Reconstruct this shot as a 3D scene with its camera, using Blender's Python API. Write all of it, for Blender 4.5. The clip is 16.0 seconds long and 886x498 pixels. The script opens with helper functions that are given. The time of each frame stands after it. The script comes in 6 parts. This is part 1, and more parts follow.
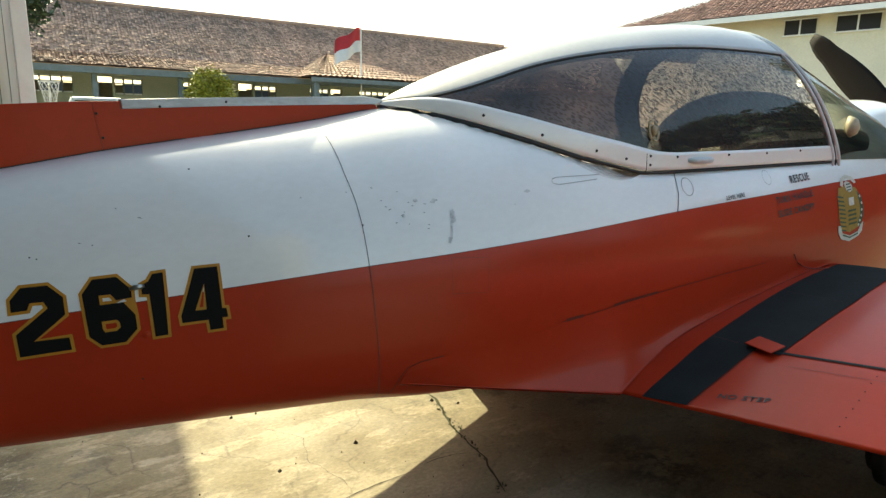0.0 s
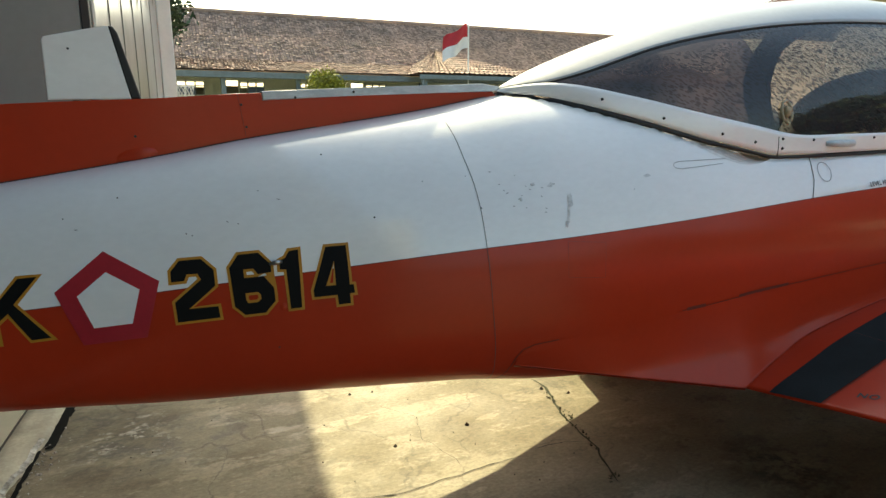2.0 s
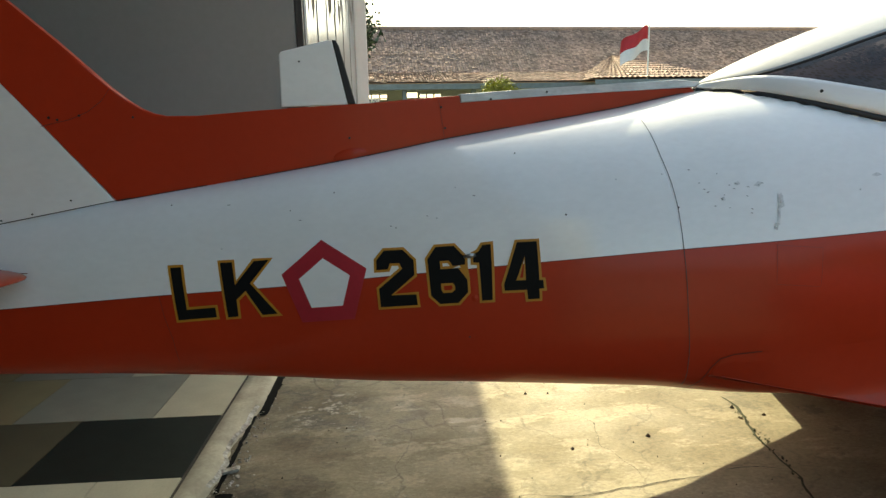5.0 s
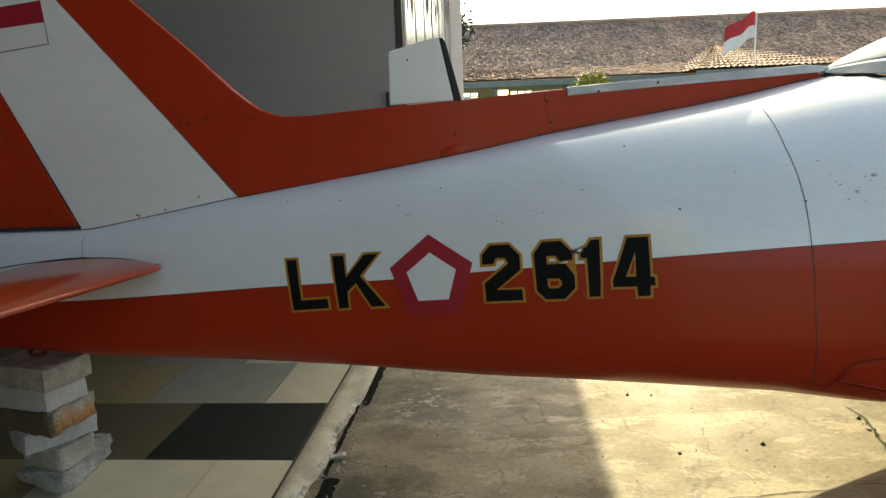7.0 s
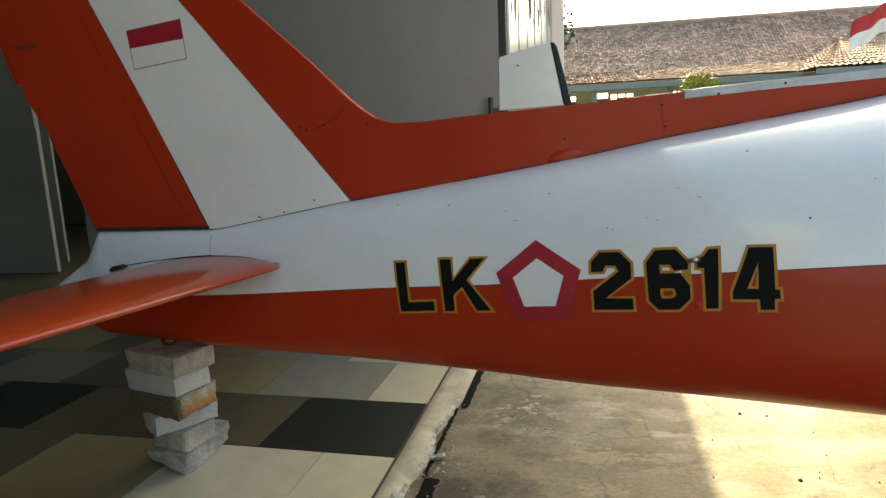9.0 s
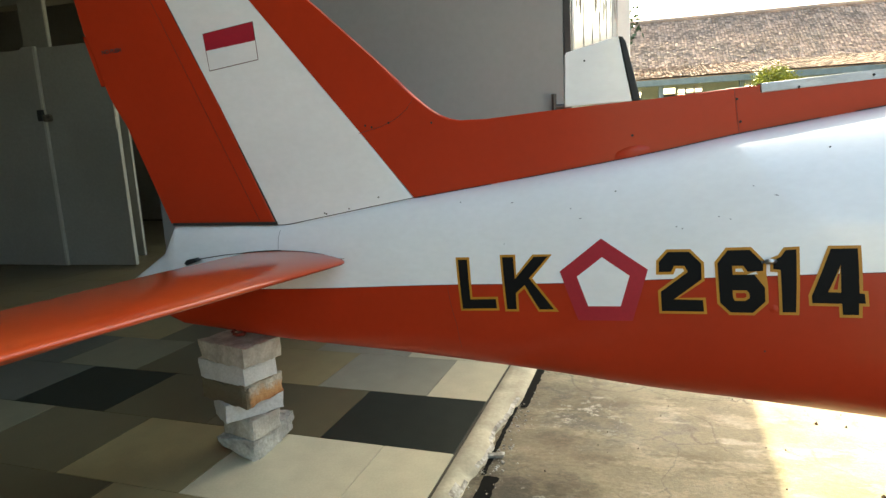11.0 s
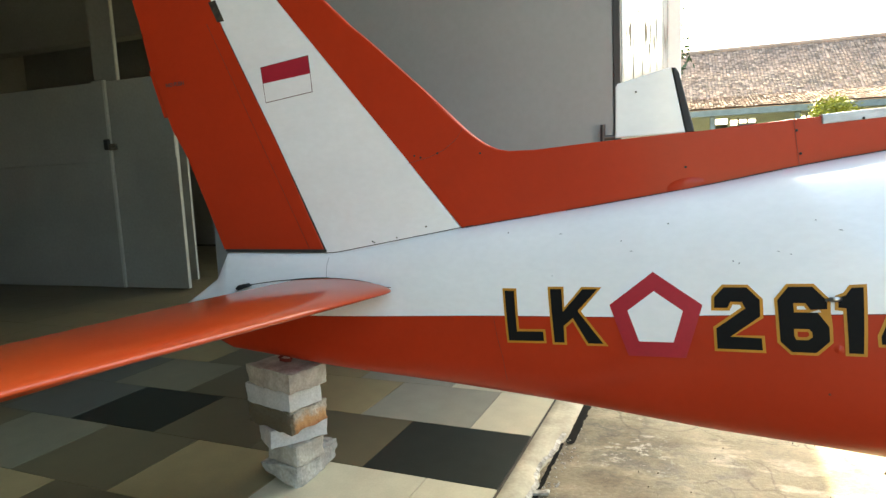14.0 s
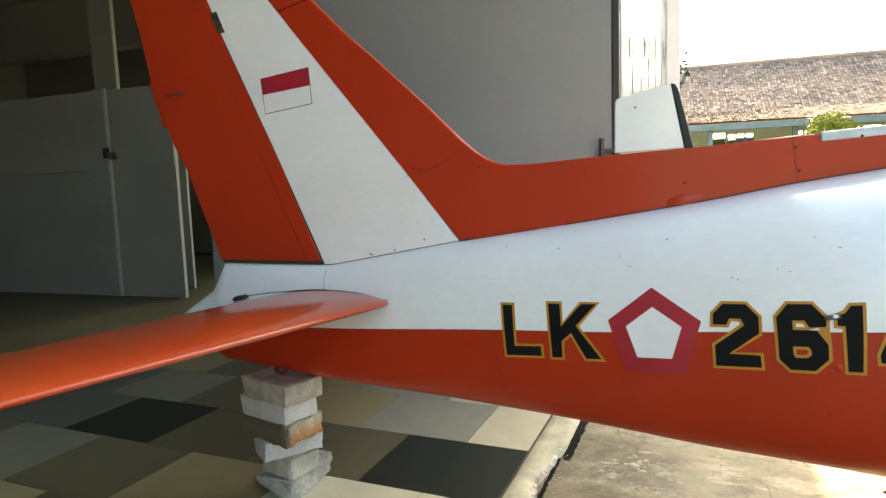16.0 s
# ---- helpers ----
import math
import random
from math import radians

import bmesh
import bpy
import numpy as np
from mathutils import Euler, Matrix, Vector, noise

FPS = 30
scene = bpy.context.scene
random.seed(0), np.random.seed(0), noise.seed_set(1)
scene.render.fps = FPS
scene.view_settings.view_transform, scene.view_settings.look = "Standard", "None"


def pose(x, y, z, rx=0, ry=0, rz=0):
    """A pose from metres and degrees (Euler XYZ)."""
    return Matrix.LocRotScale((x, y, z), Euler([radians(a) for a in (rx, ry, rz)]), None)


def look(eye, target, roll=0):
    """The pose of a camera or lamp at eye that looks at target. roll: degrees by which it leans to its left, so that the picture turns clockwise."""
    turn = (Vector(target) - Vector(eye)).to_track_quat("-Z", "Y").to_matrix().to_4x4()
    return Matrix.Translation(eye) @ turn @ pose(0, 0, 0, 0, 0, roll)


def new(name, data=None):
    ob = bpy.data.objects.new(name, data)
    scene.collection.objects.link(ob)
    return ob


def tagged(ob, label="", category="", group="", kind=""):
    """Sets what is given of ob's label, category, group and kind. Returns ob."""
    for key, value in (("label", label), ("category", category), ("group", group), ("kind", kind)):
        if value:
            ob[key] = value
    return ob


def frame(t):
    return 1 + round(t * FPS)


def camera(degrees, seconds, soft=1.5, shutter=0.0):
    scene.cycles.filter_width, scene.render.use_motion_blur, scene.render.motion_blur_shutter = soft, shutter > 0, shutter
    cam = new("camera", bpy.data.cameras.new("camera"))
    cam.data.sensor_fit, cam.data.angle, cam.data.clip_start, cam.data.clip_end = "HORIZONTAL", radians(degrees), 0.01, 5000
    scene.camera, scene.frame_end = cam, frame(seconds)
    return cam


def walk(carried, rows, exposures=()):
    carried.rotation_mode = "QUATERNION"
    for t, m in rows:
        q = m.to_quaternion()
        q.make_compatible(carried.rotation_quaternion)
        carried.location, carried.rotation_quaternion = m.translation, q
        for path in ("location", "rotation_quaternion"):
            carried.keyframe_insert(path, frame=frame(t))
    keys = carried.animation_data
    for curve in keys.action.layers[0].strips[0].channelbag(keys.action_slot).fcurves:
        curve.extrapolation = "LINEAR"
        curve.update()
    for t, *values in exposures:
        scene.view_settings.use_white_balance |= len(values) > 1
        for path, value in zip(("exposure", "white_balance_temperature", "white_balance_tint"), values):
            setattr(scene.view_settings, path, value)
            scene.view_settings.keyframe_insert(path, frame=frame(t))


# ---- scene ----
from mathutils.bvhtree import BVHTree
cam = camera(71.53, 16.0, soft=1.4)
# seconds, x, y, z, pitch, roll, yaw
PATH = [
    (0, 0.770, -2.072, 1.336, -11.33, -1.10, -32.80),
    (0.5, 0.756, -2.073, 1.326, -11.56, -0.84, -30.55),
    (1, 0.742, -2.073, 1.317, -11.93, -0.24, -27.44),
    (1.5, 0.727, -2.080, 1.310, -11.75, 0.13, -25.35),
    (2, 0.712, -2.091, 1.302, -11.78, 0.04, -23.23),
    (2.5, 0.700, -2.095, 1.295, -11.65, 0.45, -20.31),
    (3, 0.687, -2.099, 1.290, -11.45, 0.75, -17.38),
    (3.5, 0.674, -2.104, 1.286, -11.18, 0.94, -14.85),
    (4, 0.660, -2.109, 1.283, -10.89, 1.04, -12.23),
    (6.5, 0.591, -2.107, 1.266, -10.98, 1.89, -1.77),
    (7, 0.578, -2.112, 1.267, -10.82, 2.27, 0.40),
    (7.5, 0.565, -2.115, 1.268, -10.56, 2.06, 2.43),
    (8, 0.554, -2.119, 1.269, -10.28, 2.35, 4.83),
    (8.5, 0.544, -2.121, 1.269, -10.07, 2.57, 6.67),
    (9, 0.533, -2.123, 1.271, -10.02, 2.59, 9.08),
    (11.5, 0.519, -2.126, 1.270, -9.80, 2.98, 15.37),
    (12, 0.516, -2.125, 1.269, -9.45, 3.00, 16.08),
    (12.5, 0.515, -2.124, 1.270, -9.27, 2.81, 16.53),
    (13, 0.515, -2.123, 1.271, -8.43, 2.61, 17.46),
    (13.5, 0.514, -2.123, 1.273, -7.64, 2.58, 18.22),
    (14, 0.511, -2.121, 1.273, -7.07, 2.52, 18.83),
    (14.5, 0.508, -2.118, 1.274, -6.59, 2.22, 18.73),
    (15, 0.508, -2.118, 1.276, -6.20, 2.24, 18.85),
    (15.5, 0.508, -2.116, 1.278, -6.10, 1.99, 18.83),
    (16, 0.508, -2.114, 1.280, -6.06, 1.95, 18.70),
]
EXPO = [(0, 1.5, 6900, -5), (4, 1.42, 6920, -5), (7.5, 1.55, 6950, -4), (9, 1.92, 7100, -3), (11.5, 2.69, 7250, -3), (12.5, 2.86, 7200, -3), (13.7, 2.92, 7100, -3), (15, 2.84, 7100, -3), (16, 2.81, 7100, -3)]
walk(cam, [(t, pose(x, y, z, 90 + p, r, w)) for t, x, y, z, p, r, w in PATH], EXPO)

# ---- light ----
SUN_EL, SUN_AZ = 39.5, 0.0
world = bpy.data.worlds.new("world")
scene.world = world
world.use_nodes = True
wn = world.node_tree
sky = wn.nodes.new("ShaderNodeTexSky")
sky.sky_type = "NISHITA"
sky.sun_disc = False
sky.sun_elevation = radians(SUN_EL)
sky.sun_rotation = radians(SUN_AZ)
sky.air_density, sky.dust_density, sky.ozone_density = 1.1, 4.5, 0.6
wn.nodes["Background"].inputs["Strength"].default_value = 0.14
wn.links.new(sky.outputs[0], wn.nodes["Background"].inputs[0])
sun = new("sun", bpy.data.lights.new("sun", "SUN"))
sun.data.energy, sun.data.angle, sun.data.color = 4.25, radians(0.55), (1.0, 0.855, 0.62)
sun.matrix_world = look((0, 20 * math.cos(radians(SUN_EL)), 20 * math.sin(radians(SUN_EL))), (0, 0, 0))


# ---- materials ----
def mat(name, base, rough=0.5, metal=0.0, var=0.12, scale=6.0, fine=80.0, bump=0.02, coat=0.0, second=None, island=0.0,
        stretch=(1, 1, 1), streak=0.0, spec=0.5, obrand=0.0, rvar=0.1, crough=0.15, cior=1.5):
    """Colour with large stains and fine grain, in object space."""
    m = bpy.data.materials.new(name)
    m.use_nodes = True
    nt = m.node_tree
    b = nt.nodes["Principled BSDF"]
    tc = nt.nodes.new("ShaderNodeTexCoord")
    mp = nt.nodes.new("ShaderNodeMapping")
    mp.inputs["Scale"].default_value = stretch
    nt.links.new(tc.outputs["Object"], mp.inputs[0])
    n1 = nt.nodes.new("ShaderNodeTexNoise")
    n1.inputs["Scale"].default_value, n1.inputs["Detail"].default_value = scale, 6
    n2 = nt.nodes.new("ShaderNodeTexNoise")
    n2.inputs["Scale"].default_value, n2.inputs["Detail"].default_value = fine, 3
    for n in (n1, n2):
        nt.links.new(mp.outputs[0], n.inputs["Vector"])
    ramp = nt.nodes.new("ShaderNodeMapRange")
    ramp.inputs["From Min"].default_value, ramp.inputs["From Max"].default_value = 0.36, 0.64
    nt.links.new(n1.outputs[0], ramp.inputs[0])
    mix = nt.nodes.new("ShaderNodeMix")
    mix.data_type = "RGBA"
    lo = second or tuple(c * (1 - var * 2) for c in base)
    mix.inputs["A"].default_value, mix.inputs["B"].default_value = (*lo, 1), (*base, 1)
    nt.links.new(ramp.outputs[0], mix.inputs["Factor"])
    col = mix.outputs["Result"]
    fm = nt.nodes.new("ShaderNodeMix")
    fm.data_type, fm.blend_type = "RGBA", "MULTIPLY"
    fr = nt.nodes.new("ShaderNodeMapRange")
    fr.inputs["From Min"].default_value, fr.inputs["From Max"].default_value = 0.3, 0.7
    fr.inputs["To Min"].default_value, fr.inputs["To Max"].default_value = 1 - var, 1 + var * 0.6
    nt.links.new(n2.outputs[0], fr.inputs[0])
    fm.inputs["Factor"].default_value = 1
    nt.links.new(col, fm.inputs["A"])
    nt.links.new(fr.outputs[0], fm.inputs["B"])
    col = fm.outputs["Result"]
    if island or obrand:
        src = nt.nodes.new("ShaderNodeNewGeometry").outputs["Random Per Island"] if island else nt.nodes.new("ShaderNodeObjectInfo").outputs["Random"]
        hs = nt.nodes.new("ShaderNodeHueSaturation")
        vr = nt.nodes.new("ShaderNodeMapRange")
        k = island or obrand
        vr.inputs["To Min"].default_value, vr.inputs["To Max"].default_value = 1 - k, 1 + k
        nt.links.new(src, vr.inputs[0])
        nt.links.new(vr.outputs[0], hs.inputs["Value"])
        nt.links.new(col, hs.inputs["Color"])
        col = hs.outputs[0]
    nt.links.new(col, b.inputs["Base Color"])
    rr = nt.nodes.new("ShaderNodeMapRange")
    rr.inputs["To Min"].default_value, rr.inputs["To Max"].default_value = max(0.02, rough - rvar), min(1, rough + rvar)
    nt.links.new(n1.outputs[0], rr.inputs[0])
    nt.links.new(rr.outputs[0], b.inputs["Roughness"])
    b.inputs["Metallic"].default_value = metal
    b.inputs["Specular IOR Level"].default_value = spec
    b.inputs["Coat Weight"].default_value = coat
    b.inputs["Coat Roughness"].default_value = crough
    b.inputs["Coat IOR"].default_value = cior
    if bump:
        bp = nt.nodes.new("ShaderNodeBump")
        bp.inputs["Strength"].default_value, bp.inputs["Distance"].default_value = 1.0, bump
        ad = nt.nodes.new("ShaderNodeMath")
        ad.operation = "MULTIPLY_ADD"
        ad.inputs[1].default_value = 0.25
        nt.links.new(n2.outputs[0], ad.inputs[0])
        nt.links.new(n1.outputs[0], ad.inputs[2])
        nt.links.new(ad.outputs[0], bp.inputs["Height"])
        nt.links.new(bp.outputs[0], b.inputs["Normal"])
    return m


WHITE = mat("white_paint", (0.86, 0.865, 0.87), 0.46, var=0.025, scale=2.2, fine=35, bump=0.0016, stretch=(1, 1, 2), coat=1.0, rvar=0.04, crough=0.085, spec=0.6, cior=1.62, second=(0.81, 0.812, 0.815))
ORANGE = mat("orange_paint", (0.42, 0.0335, 0.0098), 0.42, coat=0.36, var=0.032, scale=3.2, fine=40, bump=0.0008, spec=0.08, rvar=0.03, crough=0.16)
# paler copy of the orange: the tailplane's reflected sky is put into its colour
SHEENORANGE = mat("orange_paint_with_sky_sheen", (0.50, 0.068, 0.014), 0.40, coat=0.8, var=0.03, scale=2.6, fine=40, bump=0.0008, spec=0.2, rvar=0.03, crough=0.13, second=(0.46, 0.050, 0.011))
BLACKP = mat("black_paint", (0.008, 0.008, 0.008), 0.65, var=0.1, bump=0, spec=0.12)
YELLOW = mat("ochre_outline_paint", (0.50, 0.22, 0.012), 0.5, var=0.06, bump=0)
CRIMSON = mat("crimson_paint", (0.39, 0.012, 0.028), 0.45, var=0.06, bump=0)
FLAGRED = mat("flag_red_paint", (0.36, 0.012, 0.03), 0.45, var=0.04, bump=0)
WALKWAY = mat("walkway_grit", (0.018, 0.023, 0.024), 0.95, var=0.15, scale=8, fine=220, bump=0.002, spec=0.2)
RUBBER = mat("black_rubber", (0.018, 0.019, 0.02), 0.6, var=0.1, bump=0.0005)
DARK = mat("dark_interior", (0.02, 0.021, 0.024), 0.7, var=0.1, bump=0.001)
SEAM = mat("seam_shadow_gap", (0.03, 0.028, 0.026), 0.9, var=0.1, bump=0)
SEAMORANGE = mat("dark_orange_joint", (0.16, 0.016, 0.004), 0.6, var=0.1, bump=0)
SEAMFLAG = mat("dark_red_line", (0.10, 0.008, 0.010), 0.5, var=0.1, bump=0)
SEAMDARK = mat("dark_grey_joint", (0.09, 0.085, 0.082), 0.8, var=0.15, bump=0)
SEAMGREY = mat("grey_joint_line", (0.30, 0.30, 0.31), 0.6, var=0.1, bump=0)
SCUFF = mat("grey_scuff", (0.74, 0.75, 0.76), 0.5, var=0.15, scale=60, bump=0)
STEEL = mat("bare_metal", (0.45, 0.46, 0.47), 0.35, metal=1.0, var=0.06, fine=150, bump=0.0004)
STRIPMETAL = mat("weathered_spine_strip", (0.62, 0.66, 0.68), 0.45, var=0.12, scale=9, fine=60, bump=0.001, stretch=(1, 1, 4))


def concrete():
    """Streaked, stained and flaking apron concrete; the dirt gathers in patches near the kerb."""
    m = bpy.data.materials.new("apron_concrete")
    m.use_nodes = True
    nt = m.node_tree
    b = nt.nodes["Principled BSDF"]
    tc = nt.nodes.new("ShaderNodeTexCoord")

    def ns(scale, detail, stretch, seed=0.0, rough=0.55):
        mp = nt.nodes.new("ShaderNodeMapping")
        mp.inputs["Scale"].default_value = stretch
        mp.inputs["Location"].default_value = (seed, seed * 2, 0)
        mp.inputs["Rotation"].default_value = (0, 0, radians(-6))
        n = nt.nodes.new("ShaderNodeTexNoise")
        n.inputs["Scale"].default_value, n.inputs["Detail"].default_value, n.inputs["Roughness"].default_value = scale, detail, rough
        nt.links.new(tc.outputs["Object"], mp.inputs[0])
        nt.links.new(mp.outputs[0], n.inputs["Vector"])
        return n.outputs[0]

    def rng(src, a, c, lo=0.0, hi=1.0):
        r = nt.nodes.new("ShaderNodeMapRange")
        for k, v in (("From Min", a), ("From Max", c), ("To Min", lo), ("To Max", hi)):
            r.inputs[k].default_value = v
        nt.links.new(src, r.inputs[0])
        return r.outputs[0]

    def mul(p, q):
        x = nt.nodes.new("ShaderNodeMath")
        x.operation = "MULTIPLY"
        nt.links.new(p, x.inputs[0])
        nt.links.new(q, x.inputs[1])
        return x.outputs[0]

    def mix(f, p, q):
        x = nt.nodes.new("ShaderNodeMix")
        x.data_type = "RGBA"
        for src, k in ((f, "Factor"), (p, "A"), (q, "B")):
            if isinstance(src, tuple):
                x.inputs[k].default_value = (*src, 1)
            else:
                nt.links.new(src, x.inputs[k])
        return x.outputs["Result"]

    sep = nt.nodes.new("ShaderNodeSeparateXYZ")
    nt.links.new(tc.outputs["Object"], sep.inputs[0])

    def spot(x, y, r0, r1):
        d = nt.nodes.new("ShaderNodeVectorMath")
        d.operation = "DISTANCE"
        d.inputs[1].default_value = (x, y, -0.035)
        nt.links.new(tc.outputs["Object"], d.inputs[0])
        return rng(d.outputs["Value"], r0, r1, 1.0, 0.0)

    streak = ns(2.4, 9, (1, 1.5, 1), 1.0, 0.66)
    thin = ns(3.4, 9, (0.8, 1.7, 1), 3.0, 0.68)
    cloud = ns(1.7, 7, (1, 1.1, 1), 4.0, 0.66)
    grain = ns(60, 5, (0.8, 1.2, 1), 2.0, 0.7)
    patch = ns(3.0, 9, (1, 1.1, 1), 9.0, 0.72)
    blot = ns(6.5, 9, (0.9, 1.1, 1), 12.0, 0.76)
    flake = ns(13, 9, (0.9, 1.1, 1), 6.0, 0.76)
    col = mix(rng(cloud, .35, .65), (0.200, 0.166, 0.100), (0.305, 0.264, 0.172))
    near_kerb = rng(sep.outputs["X"], 0.5, 1.2, 1.0, 0.0)
    calm = rng(sep.outputs["X"], 0.8, 1.5, 1.0, 0.45)
    col = mix(mul(calm, rng(streak, .50, .60, 0, .55)), col, (0.145, 0.116, 0.066))
    col = mix(rng(thin, .53, .57, 0, .50), col, (0.42, 0.37, 0.255))
    col = mix(mul(calm, rng(blot, .55, .59, 0, .55)), col, (0.105, 0.083, 0.048))
    warp = nt.nodes.new("ShaderNodeTexNoise")
    warp.inputs["Scale"].default_value, warp.inputs["Detail"].default_value = 4.0, 5
    nt.links.new(tc.outputs["Object"], warp.inputs["Vector"])
    wv = nt.nodes.new("ShaderNodeVectorMath")
    wv.operation = "MULTIPLY_ADD"
    wv.inputs[1].default_value = (0.35, 0.35, 0.0)
    nt.links.new(warp.outputs["Color"], wv.inputs[0])
    nt.links.new(tc.outputs["Object"], wv.inputs[2])
    vein = nt.nodes.new("ShaderNodeTexVoronoi")
    vein.feature = "DISTANCE_TO_EDGE"
    vein.inputs["Scale"].default_value = 2.6
    nt.links.new(wv.outputs[0], vein.inputs["Vector"])
    col = mix(mul(rng(vein.outputs["Distance"], .004, .016, 1.0, 0.0), mul(calm, rng(patch, .44, .54, .1, .85))), col, (0.07, 0.056, 0.034))
    # mask that grows with X, for the wing's shade put into the colour
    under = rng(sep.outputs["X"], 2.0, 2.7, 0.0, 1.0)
    col = mix(mul(near_kerb, rng(patch, .44, .60, 0, .55)), col, (0.175, 0.142, 0.085))
    col = mix(mul(spot(.28, .32, .05, .38), rng(patch, .35, .62, .35, .9)), col, (0.190, 0.138, 0.078))
    col = mix(mul(spot(.47, .60, .10, .42), rng(blot, .44, .56, .12, .85)), col, (0.085, 0.078, 0.055))
    col = mix(mul(spot(.70, .55, .05, .30), rng(blot, .50, .58, 0, .7)), col, (0.11, 0.10, 0.075))
    col = mix(mul(spot(.21, -.02, .08, .30), rng(blot, .42, .54, .2, .85)), col, (0.060, 0.052, 0.038))
    col = mix(mul(spot(.22, .90, .05, .26), rng(blot, .46, .56, .1, .8)), col, (0.085, 0.078, 0.055))
    # the wing's shade is coloured in here, broken up by stain noise
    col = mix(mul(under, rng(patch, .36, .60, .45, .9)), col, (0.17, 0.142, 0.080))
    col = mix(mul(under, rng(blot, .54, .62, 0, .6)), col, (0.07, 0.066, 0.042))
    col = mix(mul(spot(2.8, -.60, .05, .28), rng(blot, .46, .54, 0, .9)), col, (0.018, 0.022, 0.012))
    col = mix(mul(spot(.44, .66, .05, .28), rng(flake, .54, .60, 0, .85)), col, (0.55, 0.52, 0.44))
    col = mix(mul(spot(.90, .52, .10, .36), rng(thin, .50, .58, 0, .8)), col, (0.50, 0.46, 0.36))
    col = mix(mul(near_kerb, rng(flake, .60, .66, 0, .6)), col, (0.48, 0.45, 0.37))
    # out-of-view ground made paler, to bounce light onto the near side
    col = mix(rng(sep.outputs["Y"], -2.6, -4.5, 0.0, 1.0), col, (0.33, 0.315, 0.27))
    # out-of-view ground made darker, to dim reflections in the orange side
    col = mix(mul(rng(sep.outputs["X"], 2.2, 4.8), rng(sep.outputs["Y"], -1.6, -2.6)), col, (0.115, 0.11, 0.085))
    gm = nt.nodes.new("ShaderNodeMix")
    gm.data_type, gm.blend_type = "RGBA", "MULTIPLY"
    gm.inputs["Factor"].default_value = 1
    nt.links.new(col, gm.inputs["A"])
    nt.links.new(rng(grain, .3, .7, .58, .98), gm.inputs["B"])
    nt.links.new(gm.outputs["Result"], b.inputs["Base Color"])
    nt.links.new(rng(streak, .3, .7, .55, .85), b.inputs["Roughness"])
    b.inputs["Specular IOR Level"].default_value = 0.35
    bp = nt.nodes.new("ShaderNodeBump")
    bp.inputs["Strength"].default_value, bp.inputs["Distance"].default_value = 0.8, 0.006
    nt.links.new(flake, bp.inputs["Height"])
    nt.links.new(bp.outputs[0], b.inputs["Normal"])
    return m


CONCRETE = concrete()
CURB = mat("broken_kerb_concrete", (0.50, 0.46, 0.33), 0.85, var=0.12, scale=5, fine=60, bump=0.004, second=(0.31, 0.28, 0.20))
GROUT = mat("tile_grout", (0.07, 0.062, 0.045), 0.9, var=0.2, bump=0.001)
CREAM = mat("cream_tile", (0.52, 0.475, 0.33), 0.36, var=0.06, scale=7, fine=110, bump=0.0002, obrand=0.05, spec=0.3, rvar=0.03)
TAN = mat("tan_tile", (0.285, 0.235, 0.118), 0.36, var=0.06, scale=7, fine=110, bump=0.0002, obrand=0.08, spec=0.3, rvar=0.03)
GREYT = mat("grey_tile", (0.282, 0.272, 0.205), 0.36, var=0.06, scale=7, fine=110, bump=0.0002, obrand=0.06, spec=0.3, rvar=0.03)
BROWN = mat("brown_tile", (0.112, 0.097, 0.054), 0.36, var=0.06, scale=7, fine=110, bump=0.0002, obrand=0.08, spec=0.3, rvar=0.03)
BLACKT = mat("black_tile", (0.022, 0.0265, 0.0205), 0.40, var=0.14, scale=9, fine=120, bump=0.0002, spec=0.2, rvar=0.03)
STONE = mat("pale_stone", (0.51, 0.505, 0.485), 0.9, var=0.12, scale=13, fine=110, bump=0.006, obrand=0.06, second=(0.43, 0.42, 0.40))
DULLSTONE = mat("buff_stone", (0.47, 0.43, 0.36), 0.92, var=0.16, scale=15, fine=90, bump=0.008, obrand=0.06, second=(0.31, 0.28, 0.23))
BLUESTONE = mat("blue_grey_stone", (0.41, 0.388, 0.335), 0.92, var=0.2, scale=17, fine=80, bump=0.012, second=(0.22, 0.21, 0.185))


